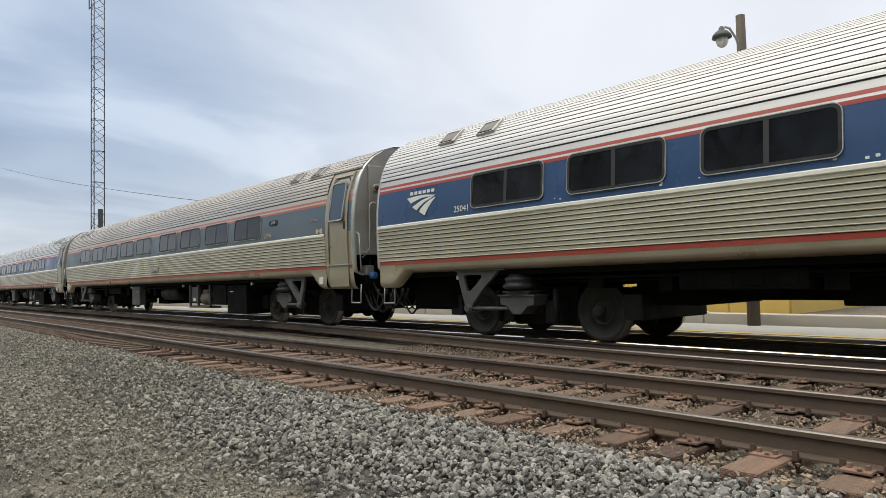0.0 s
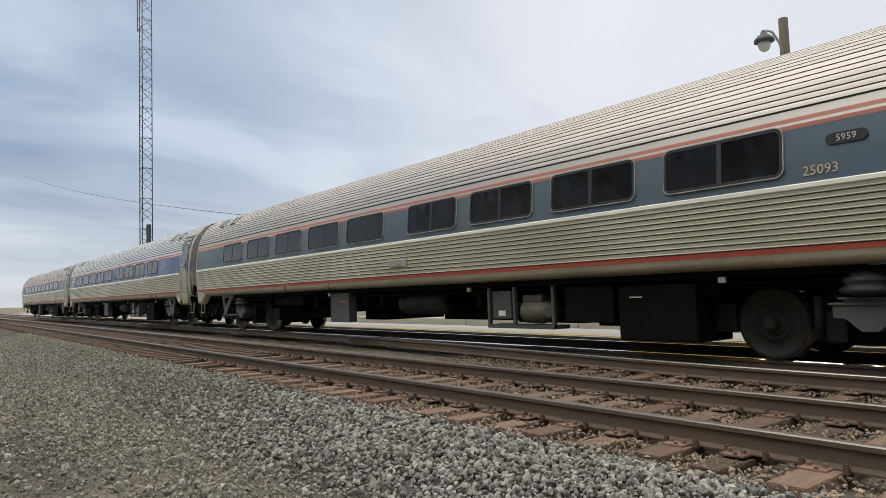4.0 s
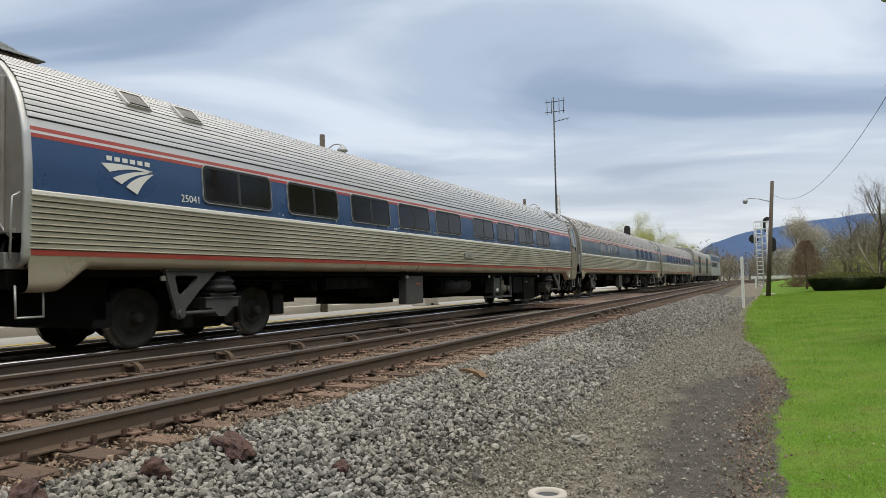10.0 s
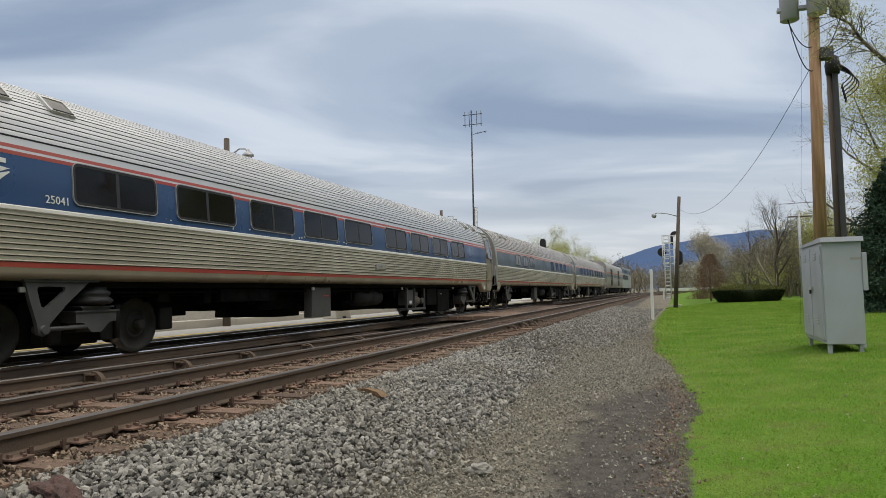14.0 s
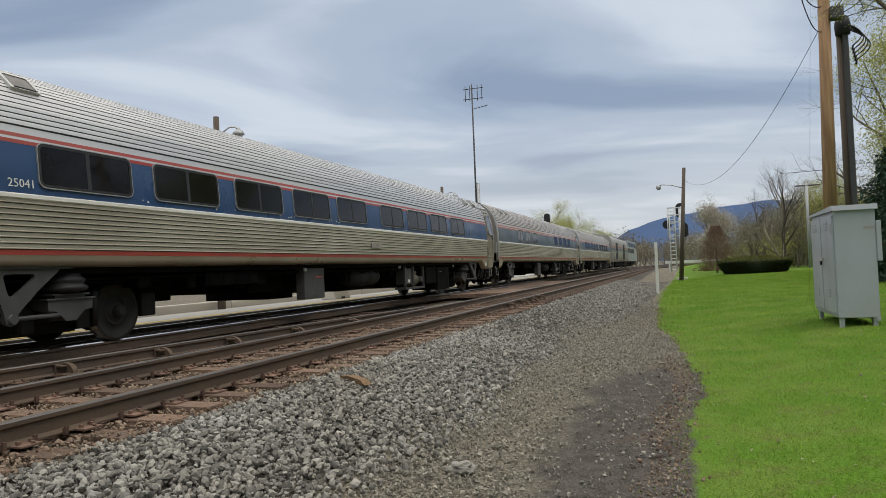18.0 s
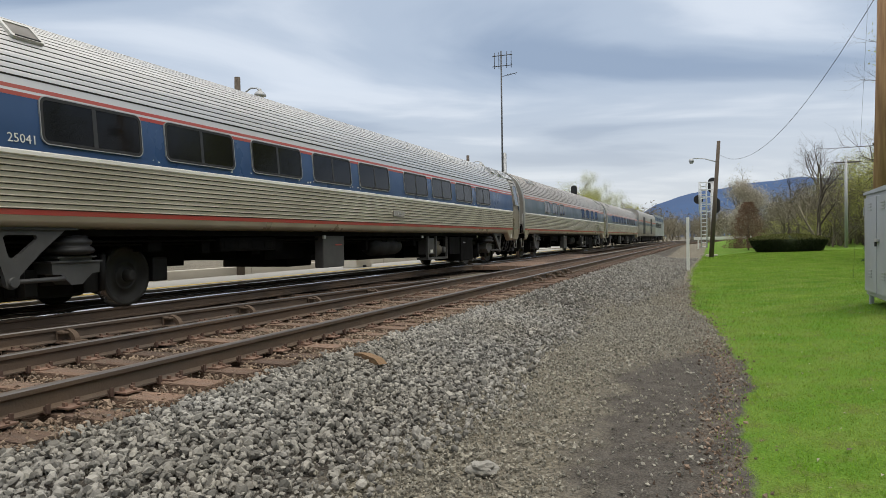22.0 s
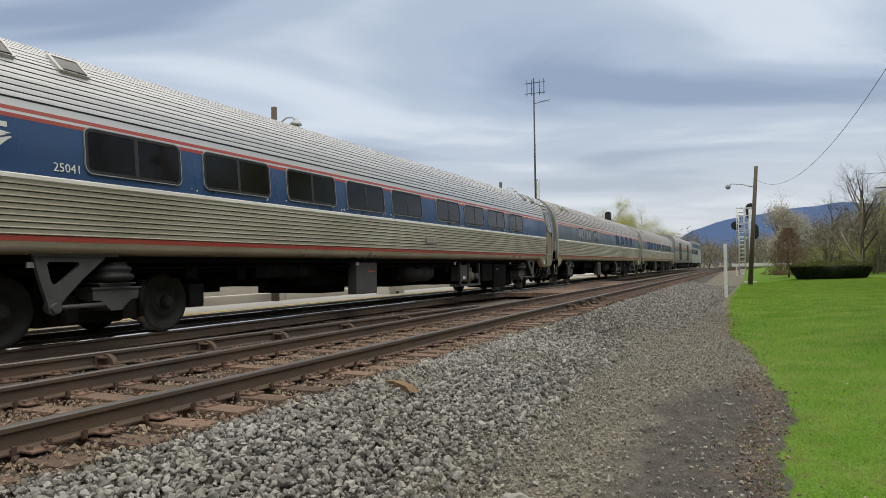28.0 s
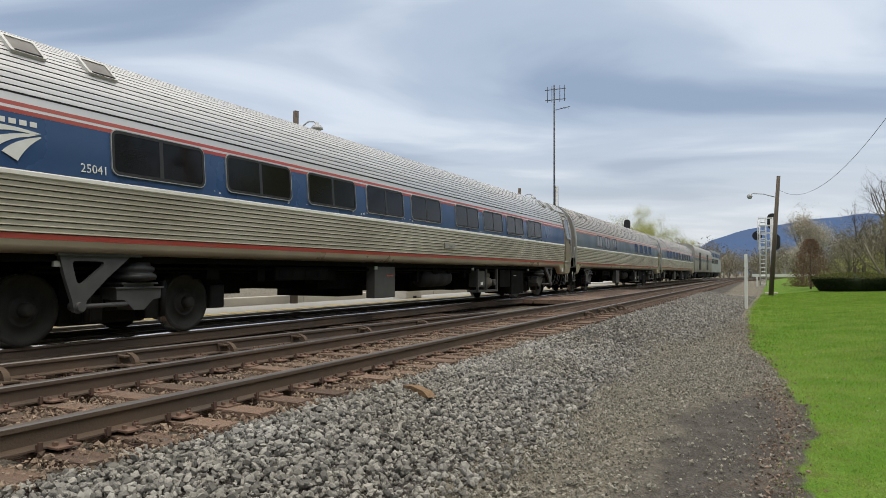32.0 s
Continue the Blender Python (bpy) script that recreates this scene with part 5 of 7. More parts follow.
        for p, q in zip(cols[:-1], cols[1:]):
            for i in range(len(p) - 1):
                f = kb.faces.new((p[i], q[i], q[i + 1], p[i + 1]))
                f.smooth = True
        bmesh.ops.recalc_face_normals(kb, faces=kb.faces)
        part("end_skirt", kb, M_STEEL_DOOR, car, "tan-stained rounded end skirt")
    part("rain_gutter", boxed(10.35, XR - 0.06, side_y(3.41) - 0.035, side_y(3.41) + 0.02, 3.40, 3.425, 0.004), M_WFRAME, car, "dark rain gutter over the vestibule")
    part("white_plate", boxed(11.22, 11.38, -1.562, -1.52, 0.97, 1.12, 0.004), M_WHITE, car)
    for i, x in enumerate(windows):
        put_window(car, x, win or COACH_WIN)
    for x in (-10.70, -9.70, 9.65, 10.68):
        roof_hatch(car, x)
    equipment(car, seed)
    truck(car, -9.07, -1)
    truck(car, 9.07, 1)
    for s_ in (1, -1):
        end_gear(car, s_)
    hoses(car, XR - 0.05, 1)
    if has_logo:
        logo(car, -11.12, 2.36, 0.85)
    if number:
        z = 2.19
        xx = -10.02 if has_logo else 8.80
        letters("car_number", number, 0.155, M_WHITE if has_logo else M_TAN, car, pose(xx, side_y(z) - 0.008, z, 90 - tilt))
        pb = part("builder_plate", boxed(0.1, 0.75, side_y(1.62) - 0.035, side_y(1.62), 1.55, 1.69, 0.006), M_END, car)
        letters("plate_number", number, 0.11, M_ALU, pb, pose(0.42, side_y(1.62) - 0.037, 1.62, 90))
    if look_ == "clean":
        r = random.Random(seed)
        for xa in (-8.02, -5.95, -3.9, -1.9, 2.55, 6.55):
            for k in range(r.randint(2, 4)):
                xx, zz = xa + r.uniform(-0.28, 0.28), r.uniform(2.10, 2.16)
                o = part("paint_chip", slab(bmesh.new(), rounded(r.uniform(0.02, 0.05), r.uniform(0.018, 0.034), 0.008, 2), -0.002, 0.004), M_WHITE if k % 3 else M_ALU, car)
                o.matrix_basis = pose(xx, side_y(zz) - 0.003, zz, -tilt)
    if board:
        o = part("number_board", slab(bmesh.new(), rounded(0.42, 0.125, 0.06), -0.012, 0.01), M_GASKET, car, "small lit number board")
        o.matrix_basis = pose(9.08, side_y(2.50) - 0.006, 2.50, -tilt)
        letters("board_number", board, 0.105, M_ALU, o, pose(0, -0.014, 0, 90))
    if class_words:
        letters("class_words", "Coachclass", 0.10, M_TANFADE, car, pose(11.02, side_y(2.41) - 0.008, 2.41, 90 - tilt))
        for x in (11.20, 11.36):
            o = part("sign_disc", slab(bmesh.new(), rounded(0.12, 0.12, 0.059, 6), -0.004, 0.004), M_TAN, car)
            o.matrix_basis = pose(x, side_y(2.14) - 0.005, 2.14, -tilt)
    for x in (-10.4, -3.0, 2.4, 7.4):
        part("jack_pad_sign", boxed(x, x + 0.10, -1.40, -1.36, 0.99, 1.06, 0.004), M_ALU, car)
    return car


COACH = [-8.985, -6.945, -4.88, -2.87, -0.90, 1.60, 3.57, 5.56, 7.61]
TRAIN = []
TRAIN.append(passenger_car(18.57, "clean", COACH, "25041", True, seed=1, label="stainless coach with a bright blue band, rolling then halted"))
TRAIN.append(passenger_car(-7.43, "old", COACH, "25093", False, True, "5959", seed=2, label="grimy stainless coach with a faded blue band"))
TRAIN.append(passenger_car(-33.43, "clean", COACH, has_logo=True, seed=3, label="stainless coach with a blue band behind the grimy coach"))
TRAIN.append(passenger_car(-59.43, "old", COACH, seed=4, label="grimy stainless coach at the tail of the train"))
TRAIN.append(passenger_car(44.57, "old", [-8.0, -6.2, -4.4, 2.2, 4.0, 5.8, 7.6], win=CAFE_WIN, seed=5, label="stainless food-service coach with few windows"))
TRAIN.append(passenger_car(70.57, "old", COACH, seed=6, label="grey stainless coach behind the baggage car"))


def baggage_car(xc):
    car = thing("baggage_car", xc, YC, ZT, "tall stainless baggage car with two dark doors", "train car", "cars of the train")
    line = [(-1.45, 1.0), (-1.55, 1.1), (-1.57, 2.4), (-1.57, 3.3), (-1.50, 3.7), (-1.30, 4.0), (-0.8, 4.2), (0, 4.27)]
    part("body", strip(bmesh.new(), line + mirrored(line)[1:], -12.5, 12.5, 1), M_END, car)
    for x in (-12.5, 12.5):
        eb = bmesh.new()
        eb.faces.new([eb.verts.new((x, y, z)) for y, z in line + mirrored(line)[1:]])
        part("end_sheet", eb, M_END, car)
    for x in (-7.2, 3.6):
        d = part("cargo_door", boxed(x, x + 2.4, -1.60, -1.56, 1.3, 3.35, 0.02), M_BLACK, car, "dark sliding cargo door")
        part("door_handle", boxed(x + 0.2, x + 0.26, -1.63, -1.60, 2.0, 2.4), M_ALU, d)
    for z0, z1, m in ((2.35, 2.65, M_BLUE_OLD), (2.75, 2.9, M_RED_OLD)):
        for xa, xb in ((-12.4, -7.4), (-4.6, 3.4), (6.2, 12.4)):
            part("stripe", boxed(xa, xb, -1.585, -1.571, z0, z1), m, car)
    part("under_gear", boxed(-6, 6, -1.3, 1.3, 0.45, 1.02, 0.04), M_UNDER, car)
    truck(car, -9.07, -1)
    truck(car, 9.07, 1)
    return car


def locomotive(xc):
    car = thing("locomotive", xc, YC, ZT, "silver and blue diesel locomotive with a sloped nose", "locomotive", "cars of the train")
    out = [(-10.4, 1.0), (-10.4, 4.2), (7.6, 4.25), (8.6, 4.1), (9.4, 3.2), (10.4, 2.6), (10.5, 1.0)]
    part("body", slab(bmesh.new(), out, -1.5, 1.5), M_SILVERLOCO, car)
    part("blue_stripe", boxed(-10.3, 7.5, -1.515, -1.498, 3.3, 3.9), M_BLUE, car)
    part("cab_window", boxed(7.0, 8.0, -1.52, -1.499, 3.1, 3.7, 0.01), M_GLASS, car)
    for i in range(5):
        part("grille", boxed(-9.5 + i * 2.6, -7.6 + i * 2.6, -1.52, -1.499, 2.3, 3.0, 0.01), M_BLACK, car)
    part("roof_fan", boxed(-8, -3, -1.0, 1.0, 4.22, 4.45, 0.1), M_DARKGREY, car)
    part("fuel_tank", boxed(-3, 3, -1.35, 1.35, 0.35, 1.02, 0.1), M_UNDER, car)
    truck(car, -6.6, -1)
    truck(car, 6.6, 1)
    return car


TRAIN.append(baggage_car(96.57))
TRAIN.append(locomotive(120.2))


# ---- platform side ----
platform = thing("platform", 0, 0, 0, "low asphalt platform with a worn yellow edge line", "platform", kind="structure")
part("slab", boxed(-120, 62, 6.60, 8.75, -0.32, 0.0, 0.02), M_ASPHALT, platform)
part("edge_coping", boxed(-120, 62, 6.50, 6.66, -0.32, 0.004, 0.015), M_CONC, platform)
part("edge_line", boxed(-120, 62, 6.67, 6.90, -0.01, 0.010), M_YELLOW, platform, "worn yellow safety line")
low_wall = thing("low_wall", 0, 0, 0, "low weathered concrete wall behind the platform", "wall", kind="structure")
for i in range(30):
    x = -90 + i * 4.6
    part("wall_block", boxed(x, x + 4.57, 8.95, 9.25, -0.1, 0.20 + 0.012 * (i % 3), 0.02), M_CONC, low_wall)
barrier = thing("concrete_block", 25.0, 7.75, 0.0, "pale sloped concrete block on the platform", "block")
bb = bmesh.new()
low_, high_ = [bb.verts.new((x, y, 0)) for x, y in ((-0.6, -0.3), (0.6, -0.3), (0.6, 0.3), (-0.6, 0.3))], [bb.verts.new((x, y, 0.7)) for x, y in ((-0.42, -0.12), (0.42, -0.12), (0.42, 0.12), (-0.42, 0.12))]
bb.faces.new(low_[::-1]); bb.faces.new(high_)
for i in range(4):
    bb.faces.new((low_[i], low_[(i + 1) % 4], high_[(i + 1) % 4], high_[i]))
bmesh.ops.bevel(bb, geom=list(bb.edges), offset=0.02, segments=2, affect="EDGES")
part("body", bb, M_CONC, barrier)
part("lifting_slot", boxed(-0.12, 0.12, -0.31, -0.28, 0.0, 0.08, 0.005), M_BLACK, barrier)
street = tagged(part("street", boxed(-150, 90, 9.9, 13.2, -0.10, -0.02, 0.0), M_ASPHALT, None), "grey asphalt lot behind the platform", "road", kind="structure")


def yellow_building():
    b = thing("yellow_building", -10.6, 13.6, -0.06, "low yellow panelled building behind the platform", "building")
    for i in range(8):
        part("wall_panel", boxed(-3.2 + i * 0.8, -2.42 + i * 0.8, 0, 0.08, 0, 2.7, 0.01), M_YELLOWB, b)
    part("side_wall", boxed(-3.2, -3.1, 0.08, 5, 0, 2.7), M_YELLOWB, b)
    part("side_wall", boxed(3.12, 3.22, 0.08, 5, 0, 2.7), M_YELLOWB, b)
    part("trim_board", boxed(-3.22, 3.24, -0.03, 0.0, 0.62, 0.66), M_BLACK, b)
    part("roof", boxed(-3.5, 3.5, -0.3, 5.2, 2.7, 2.85, 0.02), M_DARKGREY, b)


yellow_building()


def station():
    s = thing("station_house", 12.75, 20.0, -0.06, "old station with a flared slate roof and iron cresting", "building")
    part("wall", boxed(-5.0, 5.0, -5.0, 5.0, 0, 6.2, 0.03), M_CREAM, s)
    for i in range(4):
        w = part("window", boxed(-4.0 + i * 2.3, -2.9 + i * 2.3, -5.06, -4.98, 1.0, 3.0, 0.02), M_WHITE, s)
        part("pane", boxed(-3.9 + i * 2.3, -3.0 + i * 2.3, -5.08, -5.06, 1.1, 2.9), M_GLASS, w)
    part("tower", boxed(-2.0, 2.0, -2.0, 2.0, 6.0, 8.55, 0.03), M_POLE_OLD, s)
    part("eave", boxed(-2.75, 2.75, -2.75, 2.75, 8.44, 8.54, 0.03), M_POLE_OLD, s)
    # flared roof in courses of slate
    prof = [(2.95, 8.55), (2.40, 8.80), (1.92, 9.18), (1.48, 9.64), (1.15, 10.08), (0.93, 10.5), (0.85, 10.70)]
    zs, ws = [p[1] for p in prof], [p[0] for p in prof]
    levels = np.linspace(8.55, 10.70, 18)
    for a, b in zip(levels[:-1], levels[1:]):
        rb = bmesh.new()
        wa, wb = np.interp(a, zs, ws), np.interp(b, zs, ws)
        lo = [rb.verts.new((x * wa, y * wa, a)) for x, y in ((-1, -1), (1, -1), (1, 1), (-1, 1))]
        hi = [rb.verts.new((x * (wb + 0.02), y * (wb + 0.02), b + 0.01)) for x, y in ((-1, -1), (1, -1), (1, 1), (-1, 1))]
        bt = [rb.verts.new((x * wa, y * wa, a - 0.025)) for x, y in ((-1, -1), (1, -1), (1, 1), (-1, 1))]
        for i in range(4):
            j = (i + 1) % 4
            rb.faces.new((lo[i], lo[j], hi[j], hi[i]))
            rb.faces.new((bt[i], bt[j], lo[j], lo[i]))
        part("slate_course", rb, M_SLATE, s)
    part("roof_cap", boxed(-0.92, 0.92, -0.92, 0.92, 10.66, 10.74, 0.02), M_GALV, s)
    for (sx, sy) in ((-1, -1), (1, -1), (1, 1), (-1, 1)):
        cb = bmesh.new()
        pts = [Vector((sx * (0.86 - 0.78 * u), sy * (0.86 - 0.78 * u), 10.74 + 0.10 + 0.55 * u * u + 0.12 * math.sin(u * 9))) for u in np.linspace(0, 1, 12)]
        tube(cb, pts, 0.035, 6)
        c0 = Vector((sx * 0.80, sy * 0.80, 10.92))
        curl = [c0 + Vector((sx * 0.7 * 0.14 * math.cos(a), sy * 0.7 * 0.14 * math.cos(a), 0.14 * math.sin(a))) * (1 - a / 12) for a in np.linspace(0, 7, 14)]
        tube(cb, curl, 0.03, 6)
        part("cresting_scroll", cb, M_DARKGREY, s, "curled iron cresting")
    fb_ = turned(bmesh.new(), [(10.7, 0.10), (10.95, 0.06), (11.1, 0.13), (11.2, 0.05), (11.35, 0.12), (11.45, 0.04), (11.6, 0.03), (12.5, 0.012)], "Z", 10)
    part("finial", fb_, M_DARKGREY, s, "iron finial with a lightning rod")


station()


def street_lamp(x, y, base, top, arm, seed):
    s = thing("street_lamp", x, y, base, "grey wooden lamp post with a curved arm and small lantern", "street lamp", "platform lamps")
    h = top - base
    part("post", cyl(bmesh.new(), (0, 0, 0), (0, 0, h), 0.12, 0.085, 12), M_POLE_OLD, s)
    hz = h - 0.62
    pts = [Vector((0, 0, hz - 0.2)), Vector((0, -0.25 * arm, hz + 0.12)), Vector((0, -0.55 * arm, hz + 0.26)), Vector((0, -0.80 * arm, hz + 0.24)), Vector((0, -0.92 * arm, hz + 0.12))]
    part("arm", tube(bmesh.new(), pts, 0.024, 8), M_GALV, s)
    hb = turned(bmesh.new(), [(0.20, 0.03), (0.17, 0.05), (0.12, 0.07), (0.10, 0.11), (0.03, 0.17), (-0.02, 0.18), (-0.03, 0.10)], "Z", 16, (0, -0.92 * arm, hz + 0.02))
    part("lamp_hood", hb, M_DARKGREY if seed == 1 else M_GALV, s)
    part("lamp_globe", turned(bmesh.new(), [(0, 0.11), (-0.08, 0.11), (-0.15, 0.08), (-0.18, 0.03)], "Z", 14, (0, -0.92 * arm, hz)), M_GLAZE, s, "clear glass lamp globe")


street_lamp(-6.0, 8.62, 0.0, 6.07, 0.85, 1)
street_lamp(19.45, 8.62, 0.0, 5.80, 0.85, 2)
street_lamp(40.0, 8.62, 0.0, 5.75, 0.85, 3)


def lattice_tower():
    s = thing("lattice_tower", -75, 14.2, -0.1, "tall slender red-grey lattice radio tower with a ladder", "radio tower")
    w, h = 0.55, 42.0
    legs = [(-w, -w), (w, -w), (0, w)]
    for lx, ly in legs:
        part("leg", cyl(bmesh.new(), (lx, ly, 0), (lx, ly, h), 0.05, seg=6), M_DARKGREY, s)
    for i in range(52):
        z = i * 0.8
        for k in range(3):
            (ax, ay), (bx, by) = legs[k], legs[(k + 1) % 3]
            p, q = ((ax, ay), (bx, by)) if i % 2 else ((bx, by), (ax, ay))
            part("brace", tube(bmesh.new(), [(ax, ay, z), (bx, by, z)] if i % 4 == 3 else [(*p, z), (*q, z + 0.8)], 0.026, 4), M_DARKGREY, s)
    ab = bmesh.new()
    tube(ab, [(-0.55, -0.5, 30.3), (-1.6, -0.5, 30.3), (-1.6, -0.5, 34.0)], 0.06, 6)
    tube(ab, [(-1.6, -0.5, 31.5), (-1.2, -0.5, 31.5)], 0.03, 5)
    part("side_antenna", ab, M_DARKGREY, s)
    part("cabinet_stub", boxed(0.55, 0.95, -0.2, 0.2, 0, 9.2, 0.02), M_DARKGREY, s)


lattice_tower()


def antenna_mast():
    s = thing("antenna_mast", 60, 12.3, -0.06, "thin steel mast with small antennas on top", "antenna mast")
    part("lower_pole", cyl(bmesh.new(), (0.25, 0, 0), (0.25, 0, 8.45), 0.22, 0.20, 12), M_GALV, s)
    part("upper_pole", cyl(bmesh.new(), (0, 0.1, 0), (0, 0.1, 17.2), 0.10, 0.06, 8), M_DARKGREY, s)
    ab = bmesh.new()
    for z in (15.9, 16.8):
        cyl(ab, (0, -0.9, z), (0, 0.9, z), 0.035, seg=5)
    for y in (-0.8, -0.4, 0.3, 0.7):
        cyl(ab, (0, y, 15.7), (0, y, 17.1), 0.03, seg=5)
    part("dipole_array", ab, M_DARKGREY, s)
    yb = bmesh.new()
    cyl(yb, (0, 0, 15.0), (0, -1.3, 15.2), 0.03, seg=5)
    for y in (-0.5, -0.8, -1.1):
        cyl(yb, (-0.3, y, 15.1), (0.3, y, 15.1), 0.02, seg=4)
    part("yagi_antenna", yb, M_DARKGREY, s)


antenna_mast()


def signal_head(parent, x, y, z, lamps=2):
    out = rounded(0.62, 0.62 + 0.45 * (lamps - 1), 0.30, 6)
    o = part("signal_head", slab(bmesh.new(), out, -0.06, 0.06), M_BLACK, parent, "black oval signal backboard")
    o.matrix_basis = pose(x, y, z, 0, 0, 90)
    for i in range(lamps):
        h = part("lamp_hood", turned(bmesh.new(), [(-0.30, 0.13), (-0.06, 0.13), (-0.05, 0.10)], "Y", 12, (0, 0, (i - (lamps - 1) / 2) * 0.45)), M_BLACK, o)


def signal_mast():
    s = thing("signal_mast", 54, -4.3, -0.4, "silver railway signal mast with a caged ladder and black heads", "signal")
    part("mast", cyl(bmesh.new(), (0, -0.1, 0), (0, -0.1, 5.0), 0.10, seg=12), M_SILVER, s)
    part("footing", boxed(-0.35, 0.35, -0.45, 0.35, -0.1, 0.06, 0.02), M_CONC, s)
    lb = bmesh.new()
    for y in (0.25, 0.62):
        cyl(lb, (0, y, 0.5), (0, y, 5.0), 0.045, seg=5)
    for i in range(16):
        cyl(lb, (0, 0.25, 0.6 + i * 0.28), (0, 0.62, 0.6 + i * 0.28), 0.035, seg=4)
    part("ladder", lb, M_SILVER, s, "silver ladder")
    cb = bmesh.new()
    for z in (3.0, 3.5, 4.0, 4.5, 5.0):
        box(cb, -0.45, 0.3, -0.2, -0.17, z, z + 0.08)
        box(cb, -0.45, 0.3, 0.72, 0.75, z, z + 0.08)
        box(cb, -0.47, -0.43, -0.2, 0.75, z, z + 0.08)
    for y in (-0.18, 0.27, 0.73):
        cyl(cb, (-0.45, y, 2.9), (-0.45, y, 5.1), 0.035, seg=4)
    part("ladder_cage", cb, M_SILVER, s, "silver ladder cage")
    signal_head(s, 0, -0.15, 4.85, 2)
    signal_head(s, 0, -0.32, 3.45, 2)
    signal_head(s, 0.1, 0.78, 3.9, 1)


signal_mast()
far_signal = thing("far_signal", 88, 11.3, -0.1, "black signal head on a tall mast beyond the train", "signal")
part("mast", cyl(bmesh.new(), (0, 0, 0), (0, 0, 7.2), 0.09, seg=10), M_GALV, far_signal)
signal_head(far_signal, -0.1, 0.1, 6.75, 3)
far_signal.children[-1].scale = (1.2, 1, 1.0)


# ---- lawn side ----
def wood_pole(x, y, z, h, lean_y, r, material, label, lamp=False):
    s = thing("utility_pole", x, y, z, label, "utility pole")
    part("pole", cyl(bmesh.new(), (0, 0, 0), (0, lean_y, h), r, r * 0.72, 14), material, s)
    if lamp:
        part("lamp_arm", tube(bmesh.new(), [Vector((0, lean_y * 0.88, h - 1.35)), Vector((0, 0.35, h - 1.08)), Vector((0, 0.95, h - 1.02)), Vector((0, 1.15, h - 1.08))], 0.03, 6), M_GALV, s)
        part("lamp_head", turned(bmesh.new(), [(0.12, 0.05), (0.05, 0.14), (-0.06, 0.17), (-0.2, 0.10)], "Z", 12, (0, 1.15, h - 1.15)), M_GALV, s)
    return s


wood_pole(50, -4.32, -0.42, 7.4, -0.5, 0.15, M_POLE_OLD, "brown wooden pole with a curved lamp arm on the verge", True)
upole = wood_pole(21.5, -7.95, -0.2, 9.6, -0.2, 0.17, M_POLE, "tan new wooden pole carrying three transformers")
for dy, dx_, nm in ((0.55, 0.0, 0), (-0.05, -0.28, 1), (-0.62, 0.0, 2)):
    t = part("transformer", turned(bmesh.new(), [(0, 0.20), (0.02, 0.235), (0.62, 0.235), (0.66, 0.25), (0.70, 0.25), (0.78, 0.12)], "Z", 20, (dx_, dy - 0.15, 8.1)), M_GALV, upole, "grey can transformer")
    part("bushing", cyl(bmesh.new(), (dx_, dy - 0.15, 8.85), (dx_, dy - 0.15, 9.05), 0.04, seg=8), M_DARKGREY, t)
part("bracket", boxed(-0.12, 0.06, -0.9, 0.7, 8.35, 8.45, 0.01), M_GALV, upole)
for k, (a, b, d) in enumerate((((-0.1, 0.45, 8.1), (-0.1, -0.15, 6.75), 0.55), ((-0.1, 0.5, 8.2), (-0.1, -0.15, 7.35), 0.35), ((-0.1, -0.8, 8.1), (-0.1, -0.15, 7.0), 0.25), ((-0.1, -1.3, 7.6), (-0.1, -0.15, 6.95), 0.1))):
    part("drop_wire", tube(bmesh.new(), sag(a, b, d, 10), 0.014, 5), M_HOSE, upole)
part("junction_box", boxed(-0.2, 0.1, -0.55, -0.25, 6.95, 7.25, 0.02), M_DARKGREY, upole)

riser = thing("riser_pole", 22.2, -8.55, -0.2, "dark old pole with grey cable risers beside the new pole", "utility pole")
part("pole", cyl(bmesh.new(), (0.12, -0.03, 0), (0.12, -0.03, 7.1), 0.10, 0.085, 12), M_POLE_OLD, riser)
part("riser", boxed(-0.08, 0.02, -0.19, -0.06, 0, 6.9, 0.03), M_DARKGREY, riser, "grey cable riser")
part("weather_head", turned(bmesh.new(), [(6.75, 0.17), (7.0, 0.19), (7.2, 0.15), (7.27, 0.05)], "Z", 14, (0.0, -0.08, 0)), M_BLACK, riser)
for k in range(5):
    reach, low = 0.36 + 0.05 * k, 6.35 - 0.07 * k
    loop = [Vector((0.02 * k, -0.14 - reach * math.sin(math.pi * u), 7.06 - (7.06 - low) * u - 0.03 * k)) for u in np.linspace(0.0, 0.86, 10)]
    part("cable_loop", tube(bmesh.new(), loop, 0.014, 6), M_HOSE, riser)
    part("cable_end", cyl(bmesh.new(), loop[-1], loop[-1] + Vector((0, 0.02, -0.12)), 0.024, seg=8), M_BLACK, riser)

wires = thing("overhead_wire", 0, 0, 0, "thin sagging overhead wire between poles", "wire")
part("span", tube(bmesh.new(), sag((50, -4.75, 6.2), (21.5, -8.12, 6.85), 1.75, 24), 0.008, 5), M_HOSE, wires)
wires2 = thing("overhead_wire", 0, 0, 0, "thin overhead wire beyond the train", "wire")
part("span", tube(bmesh.new(), sag((-160, 12, 27.5), (-20, 12, 3.2), 1.2, 20), 0.018, 5), M_HOSE, wires2)
for k in range(3):
    w = thing("guy_wire", 0, 0, 0, "thin guy wire beside the pole", "wire")
    part("span", cyl(bmesh.new(), (22 + k * 0.6, -7.5 - 0.55 * k, -0.2), (21.6, -7.9 - 0.1 * k, 8.8), 0.003, seg=4), M_HOSE, w)


